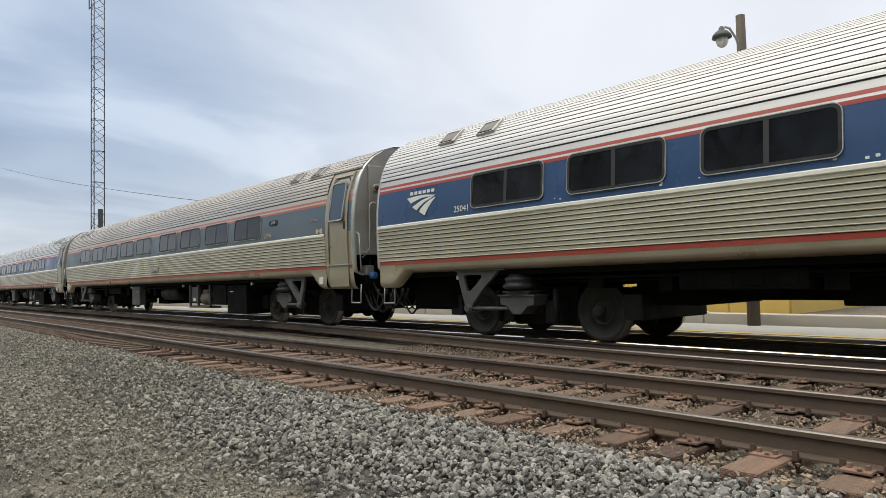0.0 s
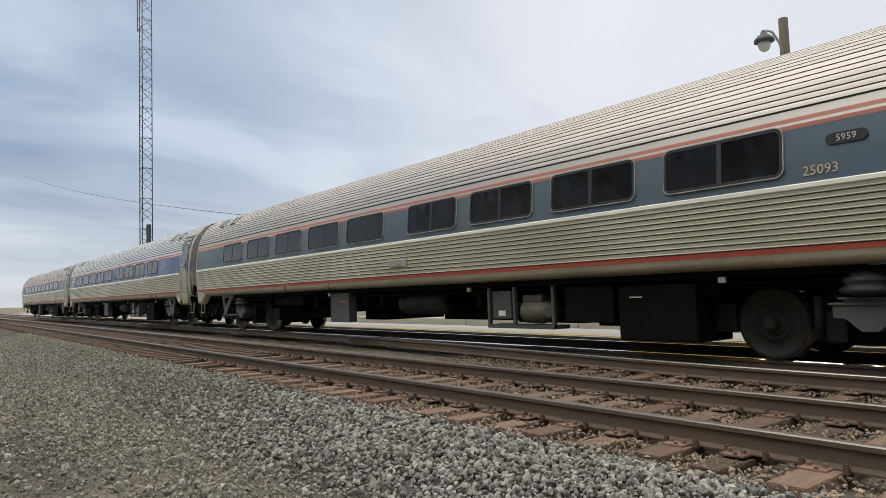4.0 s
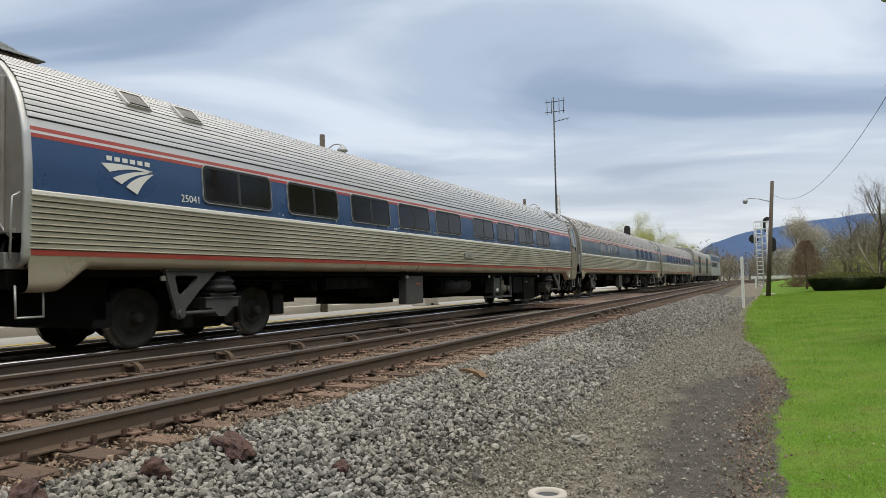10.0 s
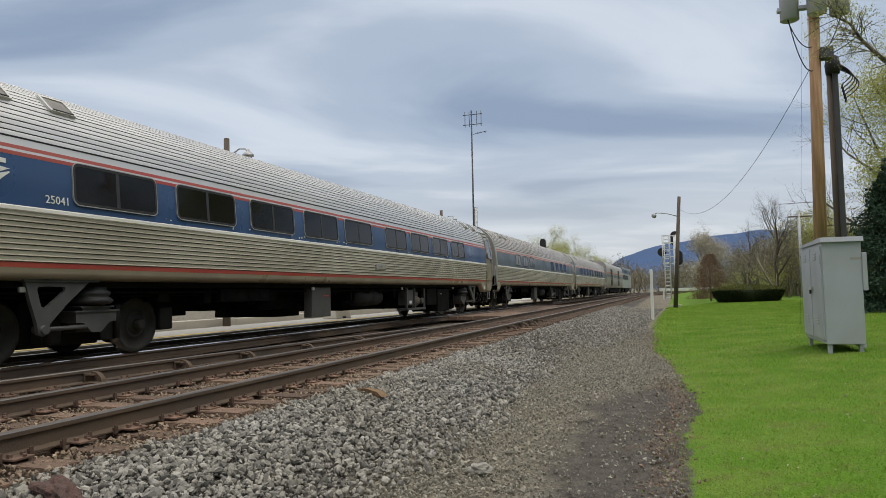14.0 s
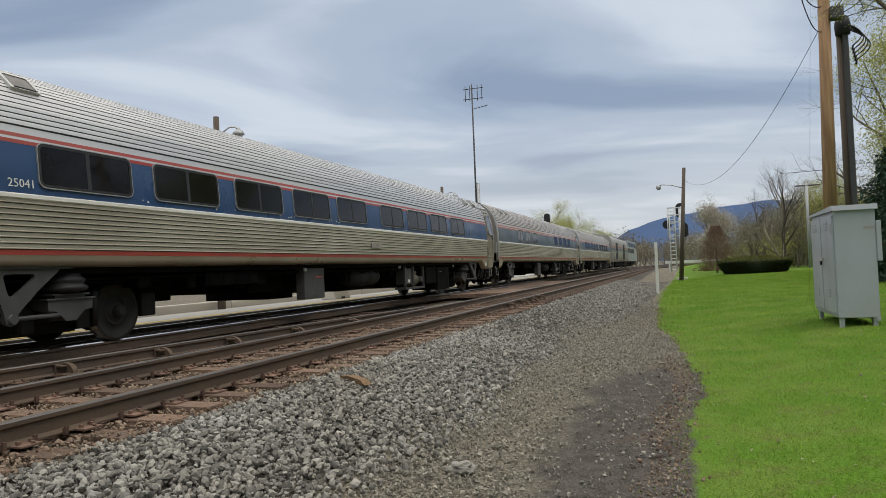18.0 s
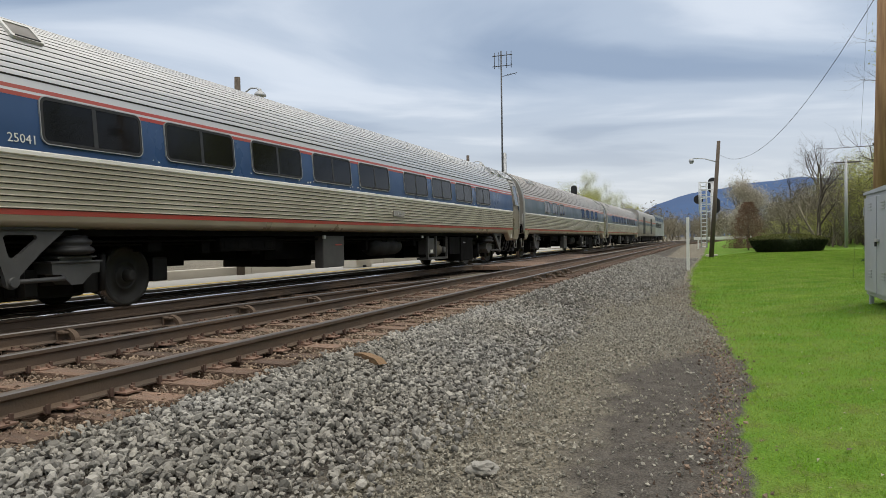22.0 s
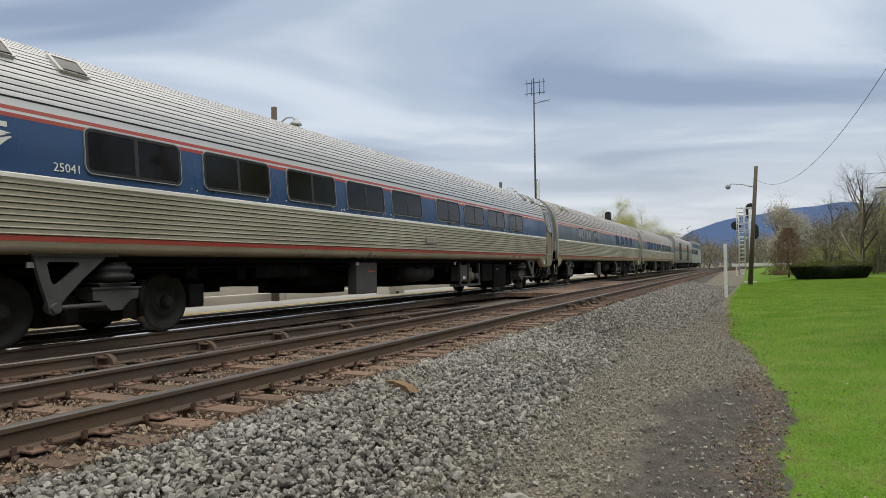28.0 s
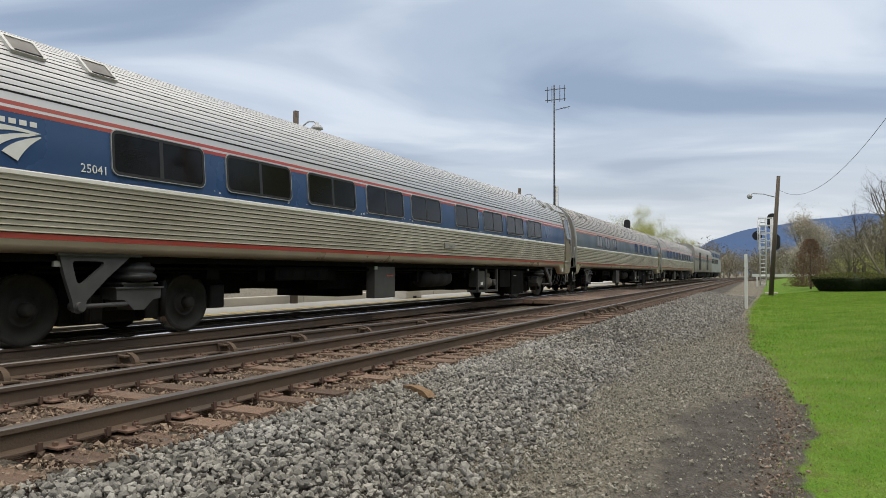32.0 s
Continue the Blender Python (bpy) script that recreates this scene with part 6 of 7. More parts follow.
def signal_cabinet():
    s = thing("signal_cabinet", 14.35, -6.72, -0.2, "pale grey two-door steel cabinet on short legs in grass", "cabinet", rz=0)
    # x runs along the long door side, y away from the door side
    b = part("body", boxed(0, 1.85, -0.57, 0, 0.13, 1.80, 0.012), M_CABINET, s)
    for x in (0.03, 1.72):
        for y in (-0.54, -0.09):
            part("leg", boxed(x, x + 0.1, y, y + 0.06, -0.05, 0.13, 0.004), M_CABINET, s)
    part("base_rail", boxed(0.0, 1.85, -0.575, -0.52, 0.08, 0.13, 0.004), M_CABINET, s)
    rf = slab(bmesh.new(), [(-0.05, 1.80), (1.90, 1.80), (1.90, 1.84), (-0.03, 1.88)], -0.60, 0.03)
    part("roof", rf, M_CABINET, s)
    for i in range(2):
        d = part("door", boxed(0.03 + i * 0.92, 0.90 + i * 0.92, 0.0, 0.03, 0.20, 1.74, 0.006), M_CABINET, s)
        for z in (0.44, 1.52):
            for k in range(3):
                part("louvre", boxed(0.35 + i * 0.92, 0.58 + i * 0.92, 0.028, 0.042, z + k * 0.05, z + k * 0.05 + 0.025, 0.004), M_GALV, d)
        part("hinge", boxed((0.02 if i == 0 else 1.80), (0.05 if i == 0 else 1.83), 0.028, 0.045, 1.45, 1.6), M_GALV, d)
    h = part("handle", boxed(0.72, 0.90, 0.03, 0.07, 1.02, 1.07, 0.008), M_ALU, s, "chromed door handle")
    part("padlock", boxed(0.78, 0.84, 0.05, 0.08, 0.95, 1.02, 0.008), M_BLACK, h)
    part("side_box", boxed(-0.02, 0.5, -0.64, -0.57, 1.0, 1.62, 0.01), M_CABINET, s)
    part("stain_plate", boxed(-0.006, 0.0, -0.56, -0.40, 1.50, 1.54), M_END, s)


signal_cabinet()

marker = thing("marker_post", 33, -3.4, -0.47, "white square marker post beside the gravel", "post")
part("post", boxed(-0.06, 0.06, -0.06, 0.06, 0, 2.2, 0.01), M_WHITE, marker)
part("tab", boxed(-0.08, 0.02, 0.05, 0.12, 1.6, 1.66), M_DARKGREY, marker)
wpost = thing("white_post", 10.0, -6.7, -0.28, "short white post in the lawn", "post")
part("post", boxed(-0.05, 0.05, -0.05, 0.05, 0, 0.62, 0.008), M_WHITE, wpost)
fpole = thing("utility_pole", 60, -13.5, 0.0, "thin pale far pole with one crossarm among the trees", "utility pole")
part("pole", cyl(bmesh.new(), (0, 0, -0.2), (0, 0, 6.5), 0.12, 0.09, 8), M_GALV, fpole)
part("crossarm", boxed(-0.05, 0.05, -0.95, 0.75, 6.1, 6.2, 0.01), M_POLE_OLD, fpole)
bed = thing("timber_edging", 25, -10.6, 0.0, "dark timber edging of a flower bed", "edging")
part("timber", boxed(0, 0.2, -9, 0, -0.1, 0.28, 0.02), M_POLE_OLD, bed)
bar = thing("barrier_bar", 78, -8.2, 0, "long white barrier bar beyond the pole", "barrier")
part("bar", boxed(0, 0.15, 0, 5.5, 0.55, 0.85, 0.02), M_WHITE, bar)
for y in (0.4, 5.0):
    part("post", boxed(0.0, 0.15, y, y + 0.15, -0.4, 0.6), M_WHITE, bar)


def leaf_cloud(rng_, n, place, size, thin=1.0):
    """Small leaf triangles at places drawn by place(rng)."""
    c = place(rng_, n)
    d1, d2 = rng_.normal(size=(n, 3)), rng_.normal(size=(n, 3))
    d1 /= np.linalg.norm(d1, axis=1)[:, None]
    d2 /= np.linalg.norm(d2, axis=1)[:, None]
    s = rng_.uniform(0.5, 1.3, n)[:, None] * size
    v = np.stack([c - d1 * s, c + d1 * s * 0.6 + d2 * s * 0.6 * thin, c + d1 * s * 0.3 - d2 * s * 0.7 * thin], 1)
    return v.reshape(-1, 3), np.arange(3 * n).reshape(-1, 3)


def hedge():
    s = thing("clipped_hedge", 0, 0, 0, "low clipped dark evergreen hedge with a lighter olive top on the lawn", "hedge")
    g = np.random.default_rng(9)
    def shell(r, n):
        a = r.uniform(0, 2 * np.pi, n)
        u = r.random(n)
        k = 0.80 + 0.22 * u ** 0.8
        cx, sy = np.sign(np.cos(a)) * np.abs(np.cos(a)) ** 0.6, np.sign(np.sin(a)) * np.abs(np.sin(a)) ** 0.6
        return np.stack([53 + 1.9 * k * cx, -9.0 + 2.25 * k * sy, -0.12 + 0.80 * u], 1) + r.normal(0, 0.035, (n, 3))
    def top(r, n):
        a, q = r.uniform(0, 2 * np.pi, n), np.sqrt(r.random(n))
        cx, sy = np.sign(np.cos(a)) * np.abs(np.cos(a)) ** 0.6, np.sign(np.sin(a)) * np.abs(np.sin(a)) ** 0.6
        return np.stack([53 + 1.95 * q * cx, -9.0 + 2.35 * q * sy, 0.66 + 0.30 * (1 - q ** 2.2) + r.normal(0, 0.03, n)], 1)
    v, f = leaf_cloud(g, 14000, shell, 0.06)
    mesh_part("foliage", np_mesh("foliage", v, f), M_HEDGE, s)
    v, f = leaf_cloud(g, 14000, top, 0.055)
    mesh_part("fresh_top", np_mesh("fresh_top", v, f), M_HEDGETOP, s)
    ib = turned(bmesh.new(), [(-0.15, 0.82), (0.1, 0.88), (0.55, 0.95), (0.72, 0.88), (0.9, 0.45), (0.95, 0.1)], "Z", 20)
    for v_ in ib.verts:
        v_.co = Vector((53 + 1.85 * v_.co.x, -9.0 + 2.2 * v_.co.y, v_.co.z - 0.02))
    part("inner_mass", ib, M_HEDGE, s)


hedge()


# ---- trees ----
def tree_arrays(seed, h, spread, depth, trunk_r, up=0.55, first=0.25, kids=4, bend=0.25):
    """Tapered trunk and limbs as four-sided prisms; also gives the twig tips."""
    r = random.Random(seed)
    vs, fs, tips = [], [], []

    def limb(p, d, length, rad, lev):
        n = 4 if lev == 0 else 3
        pts, dirs = [p], []
        for i in range(n):
            d = (d + Vector((r.gauss(0, bend * 0.5), r.gauss(0, bend * 0.5), r.gauss(0, bend * 0.25) + 0.04))).normalized()
            p = p + d * (length / n)
            pts.append(p)
            dirs.append(d)
        for i in range(n):
            r0, r1 = rad * (1 - 0.65 * i / n), rad * (1 - 0.65 * (i + 1) / n)
            a = dirs[i].orthogonal().normalized()
            b = dirs[i].cross(a)
            k = len(vs)
            for q, rr in ((pts[i], r0), (pts[i + 1], r1)):
                for u in range(4):
                    t = u * math.pi / 2
                    vs.append(q + a * (rr * math.cos(t)) + b * (rr * math.sin(t)))
            for u in range(4):
                w = (u + 1) % 4
                fs.append((k + u, k + w, k + 4 + w))
                fs.append((k + u, k + 4 + w, k + 4 + u))
        if lev >= depth:
            tips.append(pts[-1]); tips.append(pts[-2])
            return
        count = kids + (2 if lev == 0 else 0) + r.randint(-1, 1)
        for c in range(max(2, count)):
            f = first + (1 - first) * (c + r.random()) / count if lev == 0 else 0.3 + 0.7 * (c + r.random()) / count
            f = min(0.999, f)
            i = min(n - 1, int(f * n))
            q = pts[i].lerp(pts[i + 1], f * n - i)
            ang = r.uniform(0, 2 * math.pi)
            a = dirs[i].orthogonal().normalized()
            side = (a * math.cos(ang) + dirs[i].cross(a) * math.sin(ang))
            nd = (dirs[i] * (0.55 + up * 0.4) + side * spread + Vector((0, 0, up * 0.35))).normalized()
            limb(q, nd, length * r.uniform(0.42, 0.62) * (1.05 - 0.35 * f if lev == 0 else 1), rad * (1 - 0.6 * f) * 0.55, lev + 1)

    limb(Vector((0, 0, -0.2)), Vector((r.gauss(0, 0.04), r.gauss(0, 0.04), 1)).normalized(), h * 0.72, trunk_r, 0)
    return np.array([tuple(v) for v in vs]), np.array(fs), np.array([tuple(t) for t in tips])


def tree(name, x, y, z, label, seed, h, spread, depth, trunk_r, leaf=None, leaves=0, leaf_size=0.12, scatter=0.35, group="", **kw):
    s = thing(name, x, y, z, label, "tree", group)
    v, f, tips = tree_arrays(seed, h, spread, depth, trunk_r, **kw)
    mesh_part("trunk", np_mesh("trunk", v, f), M_BARK, s)
    if leaf is not None and leaves:
        g = np.random.default_rng(seed)
        lv, lf = leaf_cloud(g, leaves, lambda r, n: tips[r.integers(0, len(tips), n)] + r.normal(0, scatter, (n, 3)), leaf_size)
        mesh_part("crown", np_mesh("crown", lv, lf), leaf, s)
    return s


def conifer(name, x, y, z, label, seed, h, w, material, n=5000, size=0.22, droop=0.25, point=0.85):
    s = thing(name, x, y, z, label, "tree")
    part("trunk", cyl(bmesh.new(), (0, 0, -0.2), (0, 0, h * 0.95), h * 0.018, 0.02, 8), M_BARK, s)
    g = np.random.default_rng(seed)
    tiers = 26
    def place(r, k):
        t = r.random(k) ** 1.4
        tier = np.floor(t * tiers) / tiers
        ang = r.uniform(0, 2 * np.pi, k)
        lob = 1 + 0.22 * np.sin(ang * 5 + tier * 37) + 0.12 * np.sin(ang * 9 + tier * 71)
        rad = w * (1 - tier * 0.97) ** point * lob * np.sqrt(r.random(k)) ** 0.6
        zz = h * (0.05 + 0.95 * t) - rad * droop
        return np.stack([rad * np.cos(ang), rad * np.sin(ang), zz], 1)
    v, f = leaf_cloud(g, n, place, size)
    mesh_part("crown", np_mesh("crown", v, f), material, s)
    return s


def limbs(parent):
    """The long low limb that reaches over the poles, with its twigs and young leaves."""
    r = random.Random(77)
    bm = bmesh.new()
    main = [Vector(p) for p in ((0.0, 0.6, 3.9), (-0.3, 3.2, 5.0), (-0.5, 5.2, 5.85), (-0.5, 5.6, 6.35), (-0.6, 5.85, 6.75), (-0.7, 6.2, 6.95))]
    for a, b, k in zip(main[:-1], main[1:], range(5)):
        cyl(bm, a, b, 0.07 - 0.011 * k, 0.07 - 0.011 * (k + 1), 6)
    tips = []
    for i in range(46):
        f = r.uniform(1.2, 4.9)
        a = main[int(f)].lerp(main[int(f) + 1], f % 1)
        d = Vector((r.gauss(0, 0.5), r.uniform(-0.2, 1.1), r.uniform(-0.5, 1.0))).normalized() * r.uniform(0.35, 1.0)
        m1 = a + d * 0.5 + Vector((0, 0, 0.05))
        tube(bm, [a, m1, a + d], 0.009, 4)
        for q in range(3):
            e = m1.lerp(a + d, r.random()) + Vector((r.gauss(0, 0.12), r.gauss(0, 0.16), r.gauss(0, 0.16)))
            tube(bm, [m1, e], 0.005, 3)
            tips.append(tuple(e))
        tips.append(tuple(a + d))
    part("limb", bm, M_BARK, parent)
    tp = np.array(tips)
    lv, lf = leaf_cloud(np.random.default_rng(78), 5200, lambda g, n: tp[g.integers(0, len(tp), n)] + g.normal(0, 0.085, (n, 3)), 0.022)
    mesh_part("limb_leaves", np_mesh("limb_leaves", lv, lf), M_BUD, parent)


bare = tree("bare_tree", 64, -12.2, -0.1, "tall bare grey tree at the edge of the lawn", 11, 8.4, 0.75, 4, 0.22, up=0.7, kids=5, group="bare trees")
bare2 = tree("bare_tree", 72, -17, 0, "bare branching tree with faint buds", 12, 10, 0.8, 4, 0.25, M_BUD, 900, 0.05, kids=5, group="bare trees")
bare3 = tree("bare_tree", 41, -14.0, 0, "bare spreading tree above the dark spruce", 13, 13, 0.95, 4, 0.25, kids=5, group="bare trees")
overhang = tree("leafing_tree", 19.5, -14.2, 0, "branching tree with small yellow-green leaves over the poles", 14, 10.5, 0.55, 3, 0.24, M_BUD, 500, 0.05, 0.25, kids=5)
limbs(overhang)
yellowish = tree("leafing_tree", 37, -15.6, 0, "leafing tree with yellow-green spring leaves", 15, 12.0, 0.85, 4, 0.2, M_BUD, 80000, 0.06, 0.4, kids=6)
spruce = conifer("spruce_tree", 31, -12.6, -0.1, "dense dark green spruce behind the cabinet", 16, 6.3, 2.9, M_SPRUCE, 60000, 0.075)
conifer("spruce_tree", 33.5, -16.4, 0, "tall dense dark green spruce at the lawn's edge", 19, 8.8, 3.2, M_SPRUCE, 50000, 0.085)
conifer("spruce_tree", 29.5, -18.6, 0, "wide dense dark green spruce at the lawn's edge", 20, 8.0, 3.2, M_SPRUCE, 36000, 0.09)
for x_, y_, sd, h_ in ((70, -16.5, 51, 8.0), (63, -15.2, 52, 6.5), (76, -19, 53, 8.5)):
    tree("leafing_tree", x_, y_, 0, "slender tree in first olive-green leaf at the lawn's end", sd, h_, 0.7, 3, 0.14, M_BUD, 9000, 0.06, 0.4, kids=6, group="lawn end trees")
cone = conifer("small_conifer", 60.5, -7.0, -0.2, "small brownish conical evergreen behind the hedge", 17, 3.7, 1.5, M_BROWNCONE, 15000, 0.05, 0.0, 0.55)
blossom = tree("blossom_tree", 72, -7.6, -0.1, "small tree with pale blossom", 18, 5.6, 0.6, 3, 0.16, M_BLOSSOM, 16000, 0.08, 0.38, kids=5)
for i, (x, y, z, sc, src) in enumerate(((84, -12, 0, 0.9, bare), (66, -21, 0.6, 1.05, bare2), (80, -24, 1.2, 1.0, bare), (58, -25, 1.4, 0.9, bare2), (95, -16, 0, 0.8, bare3),
                                        (48, -27, 1.6, 1.0, bare), (40, -24, 1.0, 0.9, bare2), (100, -8, -0.2, 0.75, bare2), (112, -10, -0.2, 0.8, bare))):
    copy_thing(src, pose(x, y, z, 0, 0, 73 * i))
# trees over the far end of the train
for i, (x, y, seed, h) in enumerate(((112, 15.5, 21, 11.5), (101, 13.2, 22, 9.0), (105, 11.4, 23, 8.8), (99, 10.0, 24, 7.2), (132, 8.8, 25, 9.6))):
    tree("leafing_tree", x, y, -0.1, "roadside tree in first yellow-green leaf beyond the train", seed, h, 0.85, 3, 0.2, M_BUD, 16000, 0.05, 0.34, kids=6, group="far trees")
# bare trees on the viewer's side, mirrored in the coach windows
tall = tree("bare_tree", -38, -14, -0.1, "tall bare tree on the lawn, mirrored in the coach windows", 61, 21, 0.8, 3, 0.3, kids=8, group="lawn trees")
for i in range(18):
    x = -32 + i * 5.4
    copy_thing(tall, pose(x, -15 - 3 * (i % 2) - max(0, 0.30 * (x + 4)) - (6 if x > 4 else 0), -0.1, 0, 0, 47 * i))


def far_wood(name, x0, x1, y0, y1, count, h, material, seed, label, leaves=26, thin=1.0, size=0.05):
    """A wood too far off to count."""
    g = np.random.default_rng(seed)
    vs, fs, k = [], [], 0
    protos = [tree_arrays(100 + seed + q, 1.0, 0.8, 2, 0.022, kids=4) for q in range(4)]
    lv_all, lf_all, lk = [], [], 0
    for i in range(count):
        v, f, tips = protos[i % 4]
        x, y = g.uniform(x0, x1), g.uniform(y0, y1)
        a, s = g.uniform(0, 6.28), h * g.uniform(0.7, 1.2)
        rot = np.array([[math.cos(a), -math.sin(a), 0], [math.sin(a), math.cos(a), 0], [0, 0, 1]])
        base = np.array([x, y, ground_height(x, y)])
        vs.append(v @ rot.T * s + base)
        fs.append(f + k)
        k += len(v)
        if leaves:
            tp = tips @ rot.T * s + base
            lv, lf = leaf_cloud(g, leaves, lambda r, n: tp[r.integers(0, len(tp), n)] + r.normal(0, 0.07 * s, (n, 3)), size * s, thin)
            lv_all.append(lv); lf_all.append(lf + lk)
            lk += len(lv)
    o = mesh_part(name, np_mesh(name, np.concatenate(vs), np.concatenate(fs)), M_TWIG)
    tagged(o, label, "woods", kind="stuff")
    if leaves:
        c = mesh_part("wood_crowns", np_mesh("wood_crowns", np.concatenate(lv_all), np.concatenate(lf_all)), material)
        tagged(c, label + " in first leaf", "woods", kind="stuff")


far_wood("hillside_wood", 45, 190, -75, -22, 300, 9.5, M_TWIG, 31, "bare brown wood on the rising hillside", 420, 0.16, 0.035)
far_wood("lawn_edge_wood", 62, 120, -24, -11.5, 170, 7.0, M_TWIG, 35, "bare brown wood at the end of the lawn", 1000, 0.12, 0.035)
far_wood("lawn_edge_scrub", 66, 105, -28, -12, 120, 3.6, M_BUD, 36, "low yellow-green scrub at the end of the lawn", 420, 0.7, 0.032)
far_wood("roadside_wood", -70, 70, -60, -24, 220, 11, M_TWIG, 37, "bare brown wood behind the lawn, mirrored in the windows", 260, 0.3, 0.05)
far_wood("far_wood", 150, 330, -34, 45, 230, 10, M_TWIG, 32, "bare brown far wood along the valley", 420, 0.3, 0.04)
far_wood("green_wood", 30, 120, -46, -23, 80, 8, M_BUD, 33, "bright young green wood on the slope", 420, 0.8, 0.02)


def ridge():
    """A long forested mountain far down the valley, with haze painted into its colour."""
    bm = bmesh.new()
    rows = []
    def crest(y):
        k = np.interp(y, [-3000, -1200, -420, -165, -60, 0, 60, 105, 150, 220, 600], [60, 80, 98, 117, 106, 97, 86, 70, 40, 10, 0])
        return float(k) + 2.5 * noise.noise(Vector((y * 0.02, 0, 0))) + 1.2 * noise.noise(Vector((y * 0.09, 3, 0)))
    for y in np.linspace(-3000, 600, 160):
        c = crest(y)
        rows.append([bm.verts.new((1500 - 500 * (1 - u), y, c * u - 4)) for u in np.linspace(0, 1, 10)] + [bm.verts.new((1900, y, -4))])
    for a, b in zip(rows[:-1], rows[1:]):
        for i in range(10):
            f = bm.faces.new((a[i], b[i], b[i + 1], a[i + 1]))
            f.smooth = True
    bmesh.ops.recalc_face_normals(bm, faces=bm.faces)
    tagged(part("mountain", bm, M_HAZEHILL, None), "long forested mountain ridge in the distance, painted haze blue", "mountain", kind="structure")


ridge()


# ---- small things on the ground ----
def rock(x, y, z, s, seed, material, label):
    bm = bmesh.new()
    bmesh.ops.create_icosphere(bm, subdivisions=3, radius=1)
    for v in bm.verts:
        n_ = noise.noise(v.co * 1.3 + Vector((seed, 0, 0))) * 0.5 + noise.noise(v.co * 3.5 + Vector((seed, 5, 0))) * 0.22
        v.co *= 1 + n_
        v.co = Vector((v.co.x * s[0], v.co.y * s[1], v.co.z * s[2]))
    o = tagged(part("slag_lump", bm, material, None), label, "rock", "slag lumps")
    o.matrix_basis = pose(x, y, z, 0, 0, -26 if seed == 3 else seed * 57)


rock(3.3, -0.95, -0.16, (0.10, 0.08, 0.09), 1, M_DARKROCK, "reddish brown slag lump on the ballast")
rock(4.08, -1.0, -0.21, (0.08, 0.07, 0.09), 2, M_DARKROCK, "dark brown slag lump on the ballast")
rock(4.74, -1.02, -0.21, (0.10, 0.24, 0.09), 3, M_DARKROCK, "long dark brown slag lump on the ballast")
rock(5.0, -1.74, -0.36, (0.07, 0.06, 0.06), 4, M_DARKROCK, "small dark slag lump on the ballast")
rock(6.72, -2.97, -0.43, (0.09, 0.06, 0.04), 5, M_STONE, "flat pale stone on the gravel")
stick = thing("broken_timber", 8.94, -1.06, -0.245, "bleached splintered piece of tie on the ballast", "timber", rz=55)
part("plank", slab(bmesh.new(), [(-0.30, 0.0), (-0.20, 0.045), (0.06, 0.06), (0.26, 0.04), (0.31, 0.015), (0.2, -0.02), (-0.14, -0.02)], -0.04, 0.05), M_TIMBER, stick)
stick2 = thing("broken_timber", 15.6, -1.35, -0.30, "small dark splinter on the ballast", "timber", rz=15)
part("plank", slab(bmesh.new(), [(-0.25, 0.0), (-0.1, 0.05), (0.25, 0.03), (0.1, -0.02)], -0.03, 0.04), M_POLE_OLD, stick2)
manhole = thing("drain_cover", 5.2, -3.16, -0.445, "round pale concrete drain collar in the gravel", "drain")
part("collar", turned(bmesh.new(), [(0, 0.13), (0.03, 0.12), (0.03, 0.075), (-0.03, 0.07)], "Z", 24), M_CONC, manhole)
part("cover", turned(bmesh.new(), [(-0.02, 0.078), (0.012, 0.078), (0.014, 0.06)], "Z", 20), M_DARKGREY, manhole, "dark round cover")


def grass():
    g = np.random.default_rng(41)
    n = 380000
    u = g.random(n)
    x = np.where(g.random(n) < 0.12, g.uniform(-12, 4, n), 4.0 + 50 * u ** 2.2)
    d = np.maximum(0, x - 4)
    y = -3.4 - (6.5 + d * 0.12) * g.random(n)
    e = np.array([lawn_edge(a) for a in x])
    ok = y < e - 0.05 + g.normal(0, 0.11, n)
    x, y, d = x[ok], y[ok], d[ok]
    n = len(x)
    z = np.array([ground_height(a, b) for a, b in zip(x, y)])
    ang = g.uniform(0, 6.28, n)
    h, w = g.uniform(0.008, 0.028, n) * (1 + 0.012 * d), g.uniform(0.0024, 0.0056, n) * (1 + 0.08 * d)
    lean = g.normal(0, 0.8, (n, 2)) * h[:, None]
    c, s = np.cos(ang) * w, np.sin(ang) * w
    v = np.stack([np.stack([x - c, y - s, z - 0.01], 1), np.stack([x + c, y + s, z - 0.01], 1), np.stack([x + lean[:, 0], y + lean[:, 1], z + h], 1)], 1)
    tagged(mesh_part("grass", np_mesh("grass", v.reshape(-1, 3), np.arange(3 * n).reshape(-1, 3)), M_GRASS), "short bright spring grass", "grass", kind="stuff")


grass()


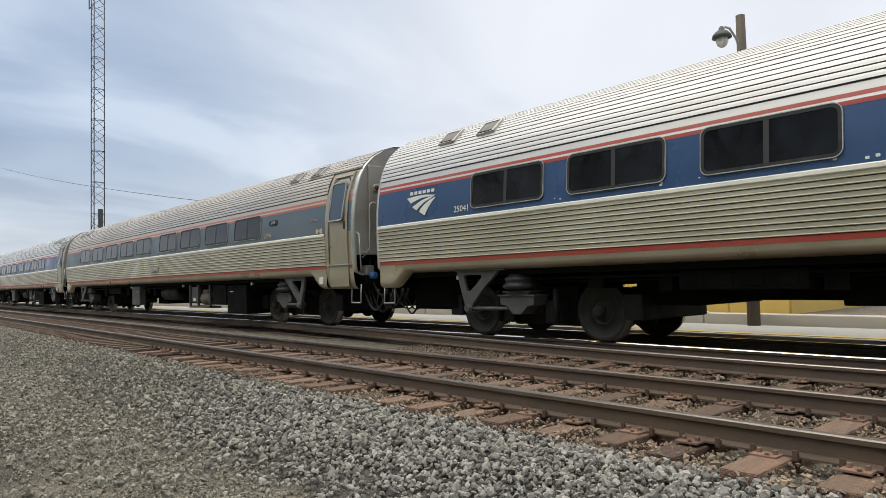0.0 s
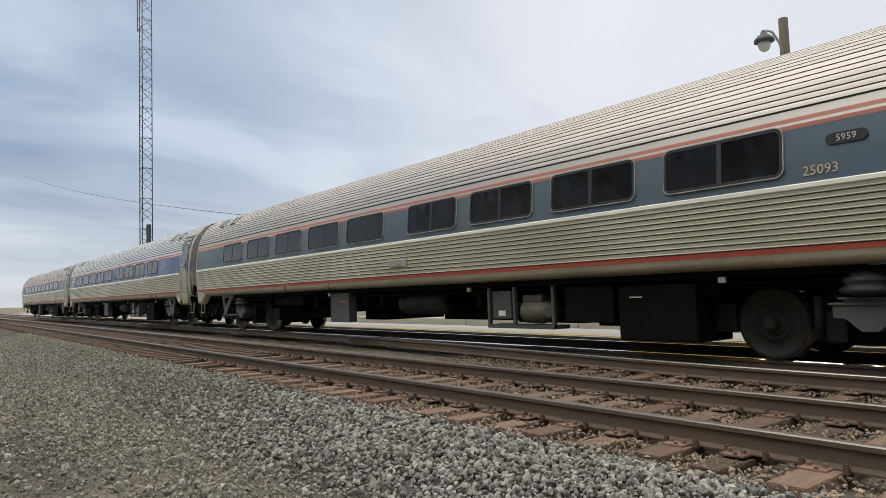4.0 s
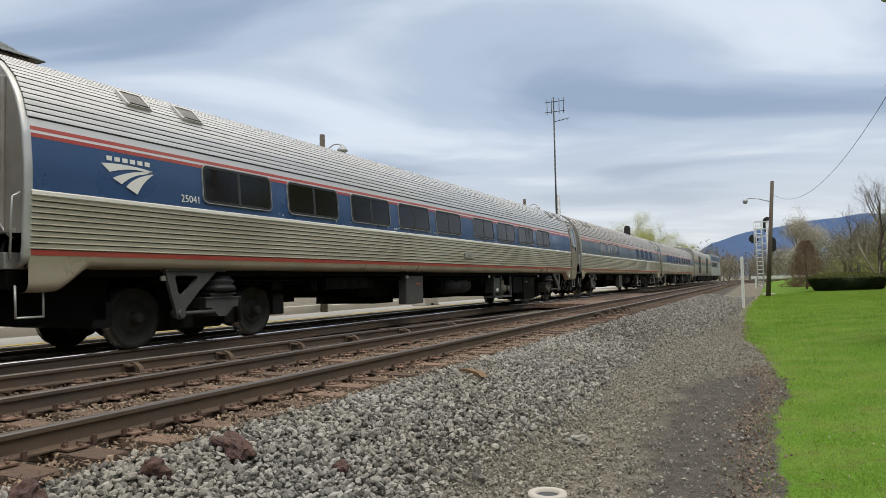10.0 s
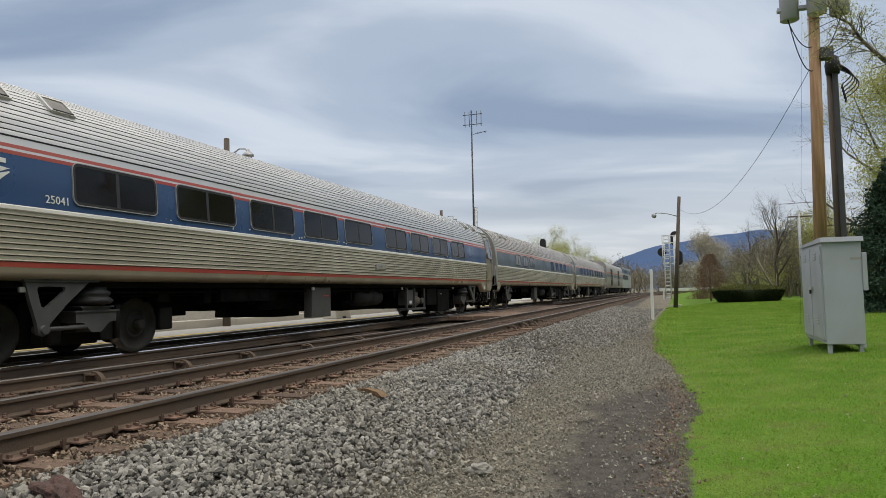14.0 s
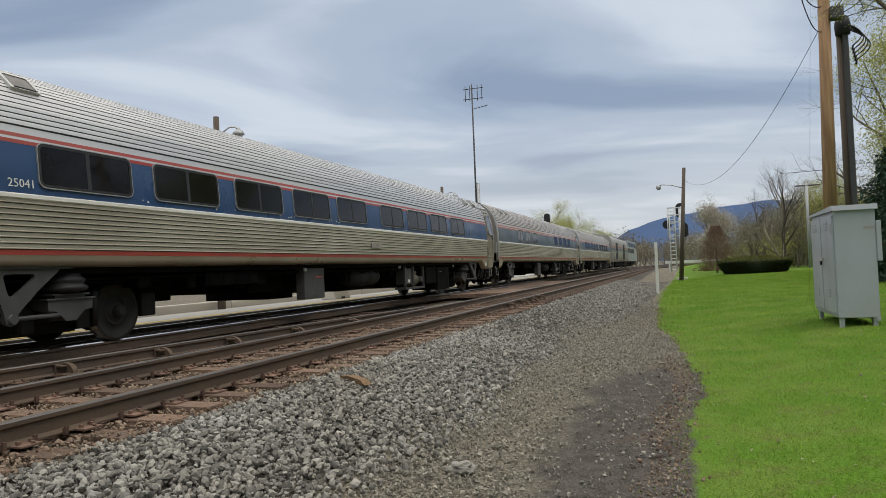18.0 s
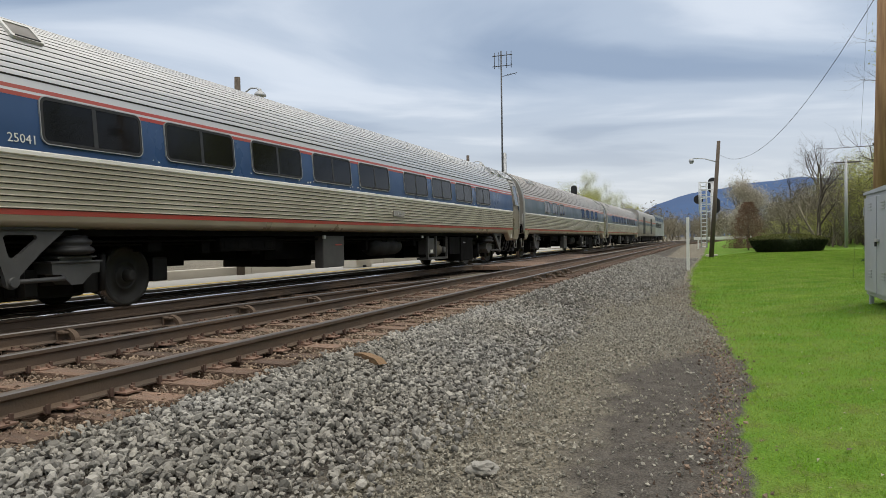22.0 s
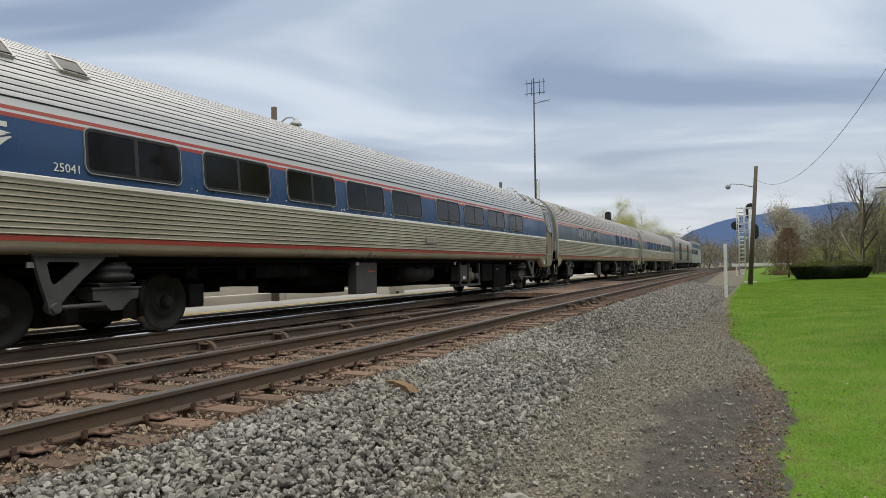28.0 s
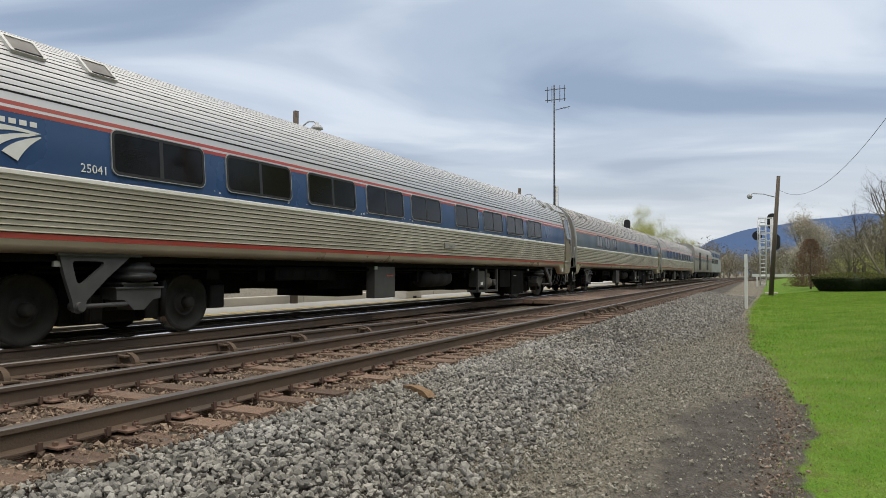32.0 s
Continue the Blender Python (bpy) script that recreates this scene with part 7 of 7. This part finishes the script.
def fallen(name, n, size, material, label, seed):
    """Small flat flecks strewn on the lawn."""
    g = np.random.default_rng(seed)
    x = 6 + 16 * g.random(n) ** 1.5
    y = -4.7 - 4.5 * g.random(n)
    z = np.array([ground_height(a, b) for a, b in zip(x, y)]) + 0.018
    a = g.uniform(0, 6.28, n)
    s = size * g.uniform(0.6, 1.4, n)
    v = np.stack([np.stack([x + s * np.cos(a + k), y + s * np.sin(a + k) * 0.7, z + 0.006 * g.normal(size=n)], 1) for k in (0, 1.9, 3.6)], 1)
    tagged(mesh_part(name, np_mesh(name, v.reshape(-1, 3), np.arange(3 * n).reshape(-1, 3)), material), label, "litter", kind="stuff")


fallen("petals", 420, 0.014, M_BLOSSOM, "tiny pale petals fallen on the lawn", 91)
fallen("dead_leaves", 90, 0.026, M_LITTER, "a few brown dead leaves on the lawn", 92)


# ---- what moves ----
TRAVEL = [(0, -16.95), (0.5, -15.10), (1, -13.33), (1.5, -11.65), (2, -10.03), (2.5, -8.50), (3, -7.07), (3.5, -5.74), (4, -4.55), (4.5, -3.50),
          (5, -2.60), (5.5, -1.88), (6, -1.26), (6.5, -0.76), (7, -0.28), (7.5, -0.08), (8, 0.0)]


def travel(t):
    """How far the train still is from its halt, smoothly between the rows."""
    if t >= 8:
        return 0.0
    i = min(int(t / 0.5), 15)
    def slope(k):
        if k <= 0:
            return TRAVEL[1][1] - TRAVEL[0][1]
        if k >= 16:
            return 0.0
        return (TRAVEL[k + 1][1] - TRAVEL[k - 1][1]) / 2
    u = (t - TRAVEL[i][0]) / 0.5
    a, b, ma, mb = TRAVEL[i][1], TRAVEL[i + 1][1], slope(i), slope(i + 1)
    return (2 * u ** 3 - 3 * u ** 2 + 1) * a + (u ** 3 - 2 * u ** 2 + u) * ma + (3 * u ** 2 - 2 * u ** 3) * b + (u ** 3 - u ** 2) * mb


def motions():
    times = [round(i * 4 / 30, 5) for i in range(61)] + [32.0]
    for car in TRAIN:
        x, y, z = car.location
        walk(car, [(t, pose(x + travel(t), y, z)) for t in times])
    for ws, x in WHEELS:
        walk(ws, [(t, pose(x, 0, 0.457, 0, math.degrees(travel(t) / 0.457), 0)) for t in times])


motions()
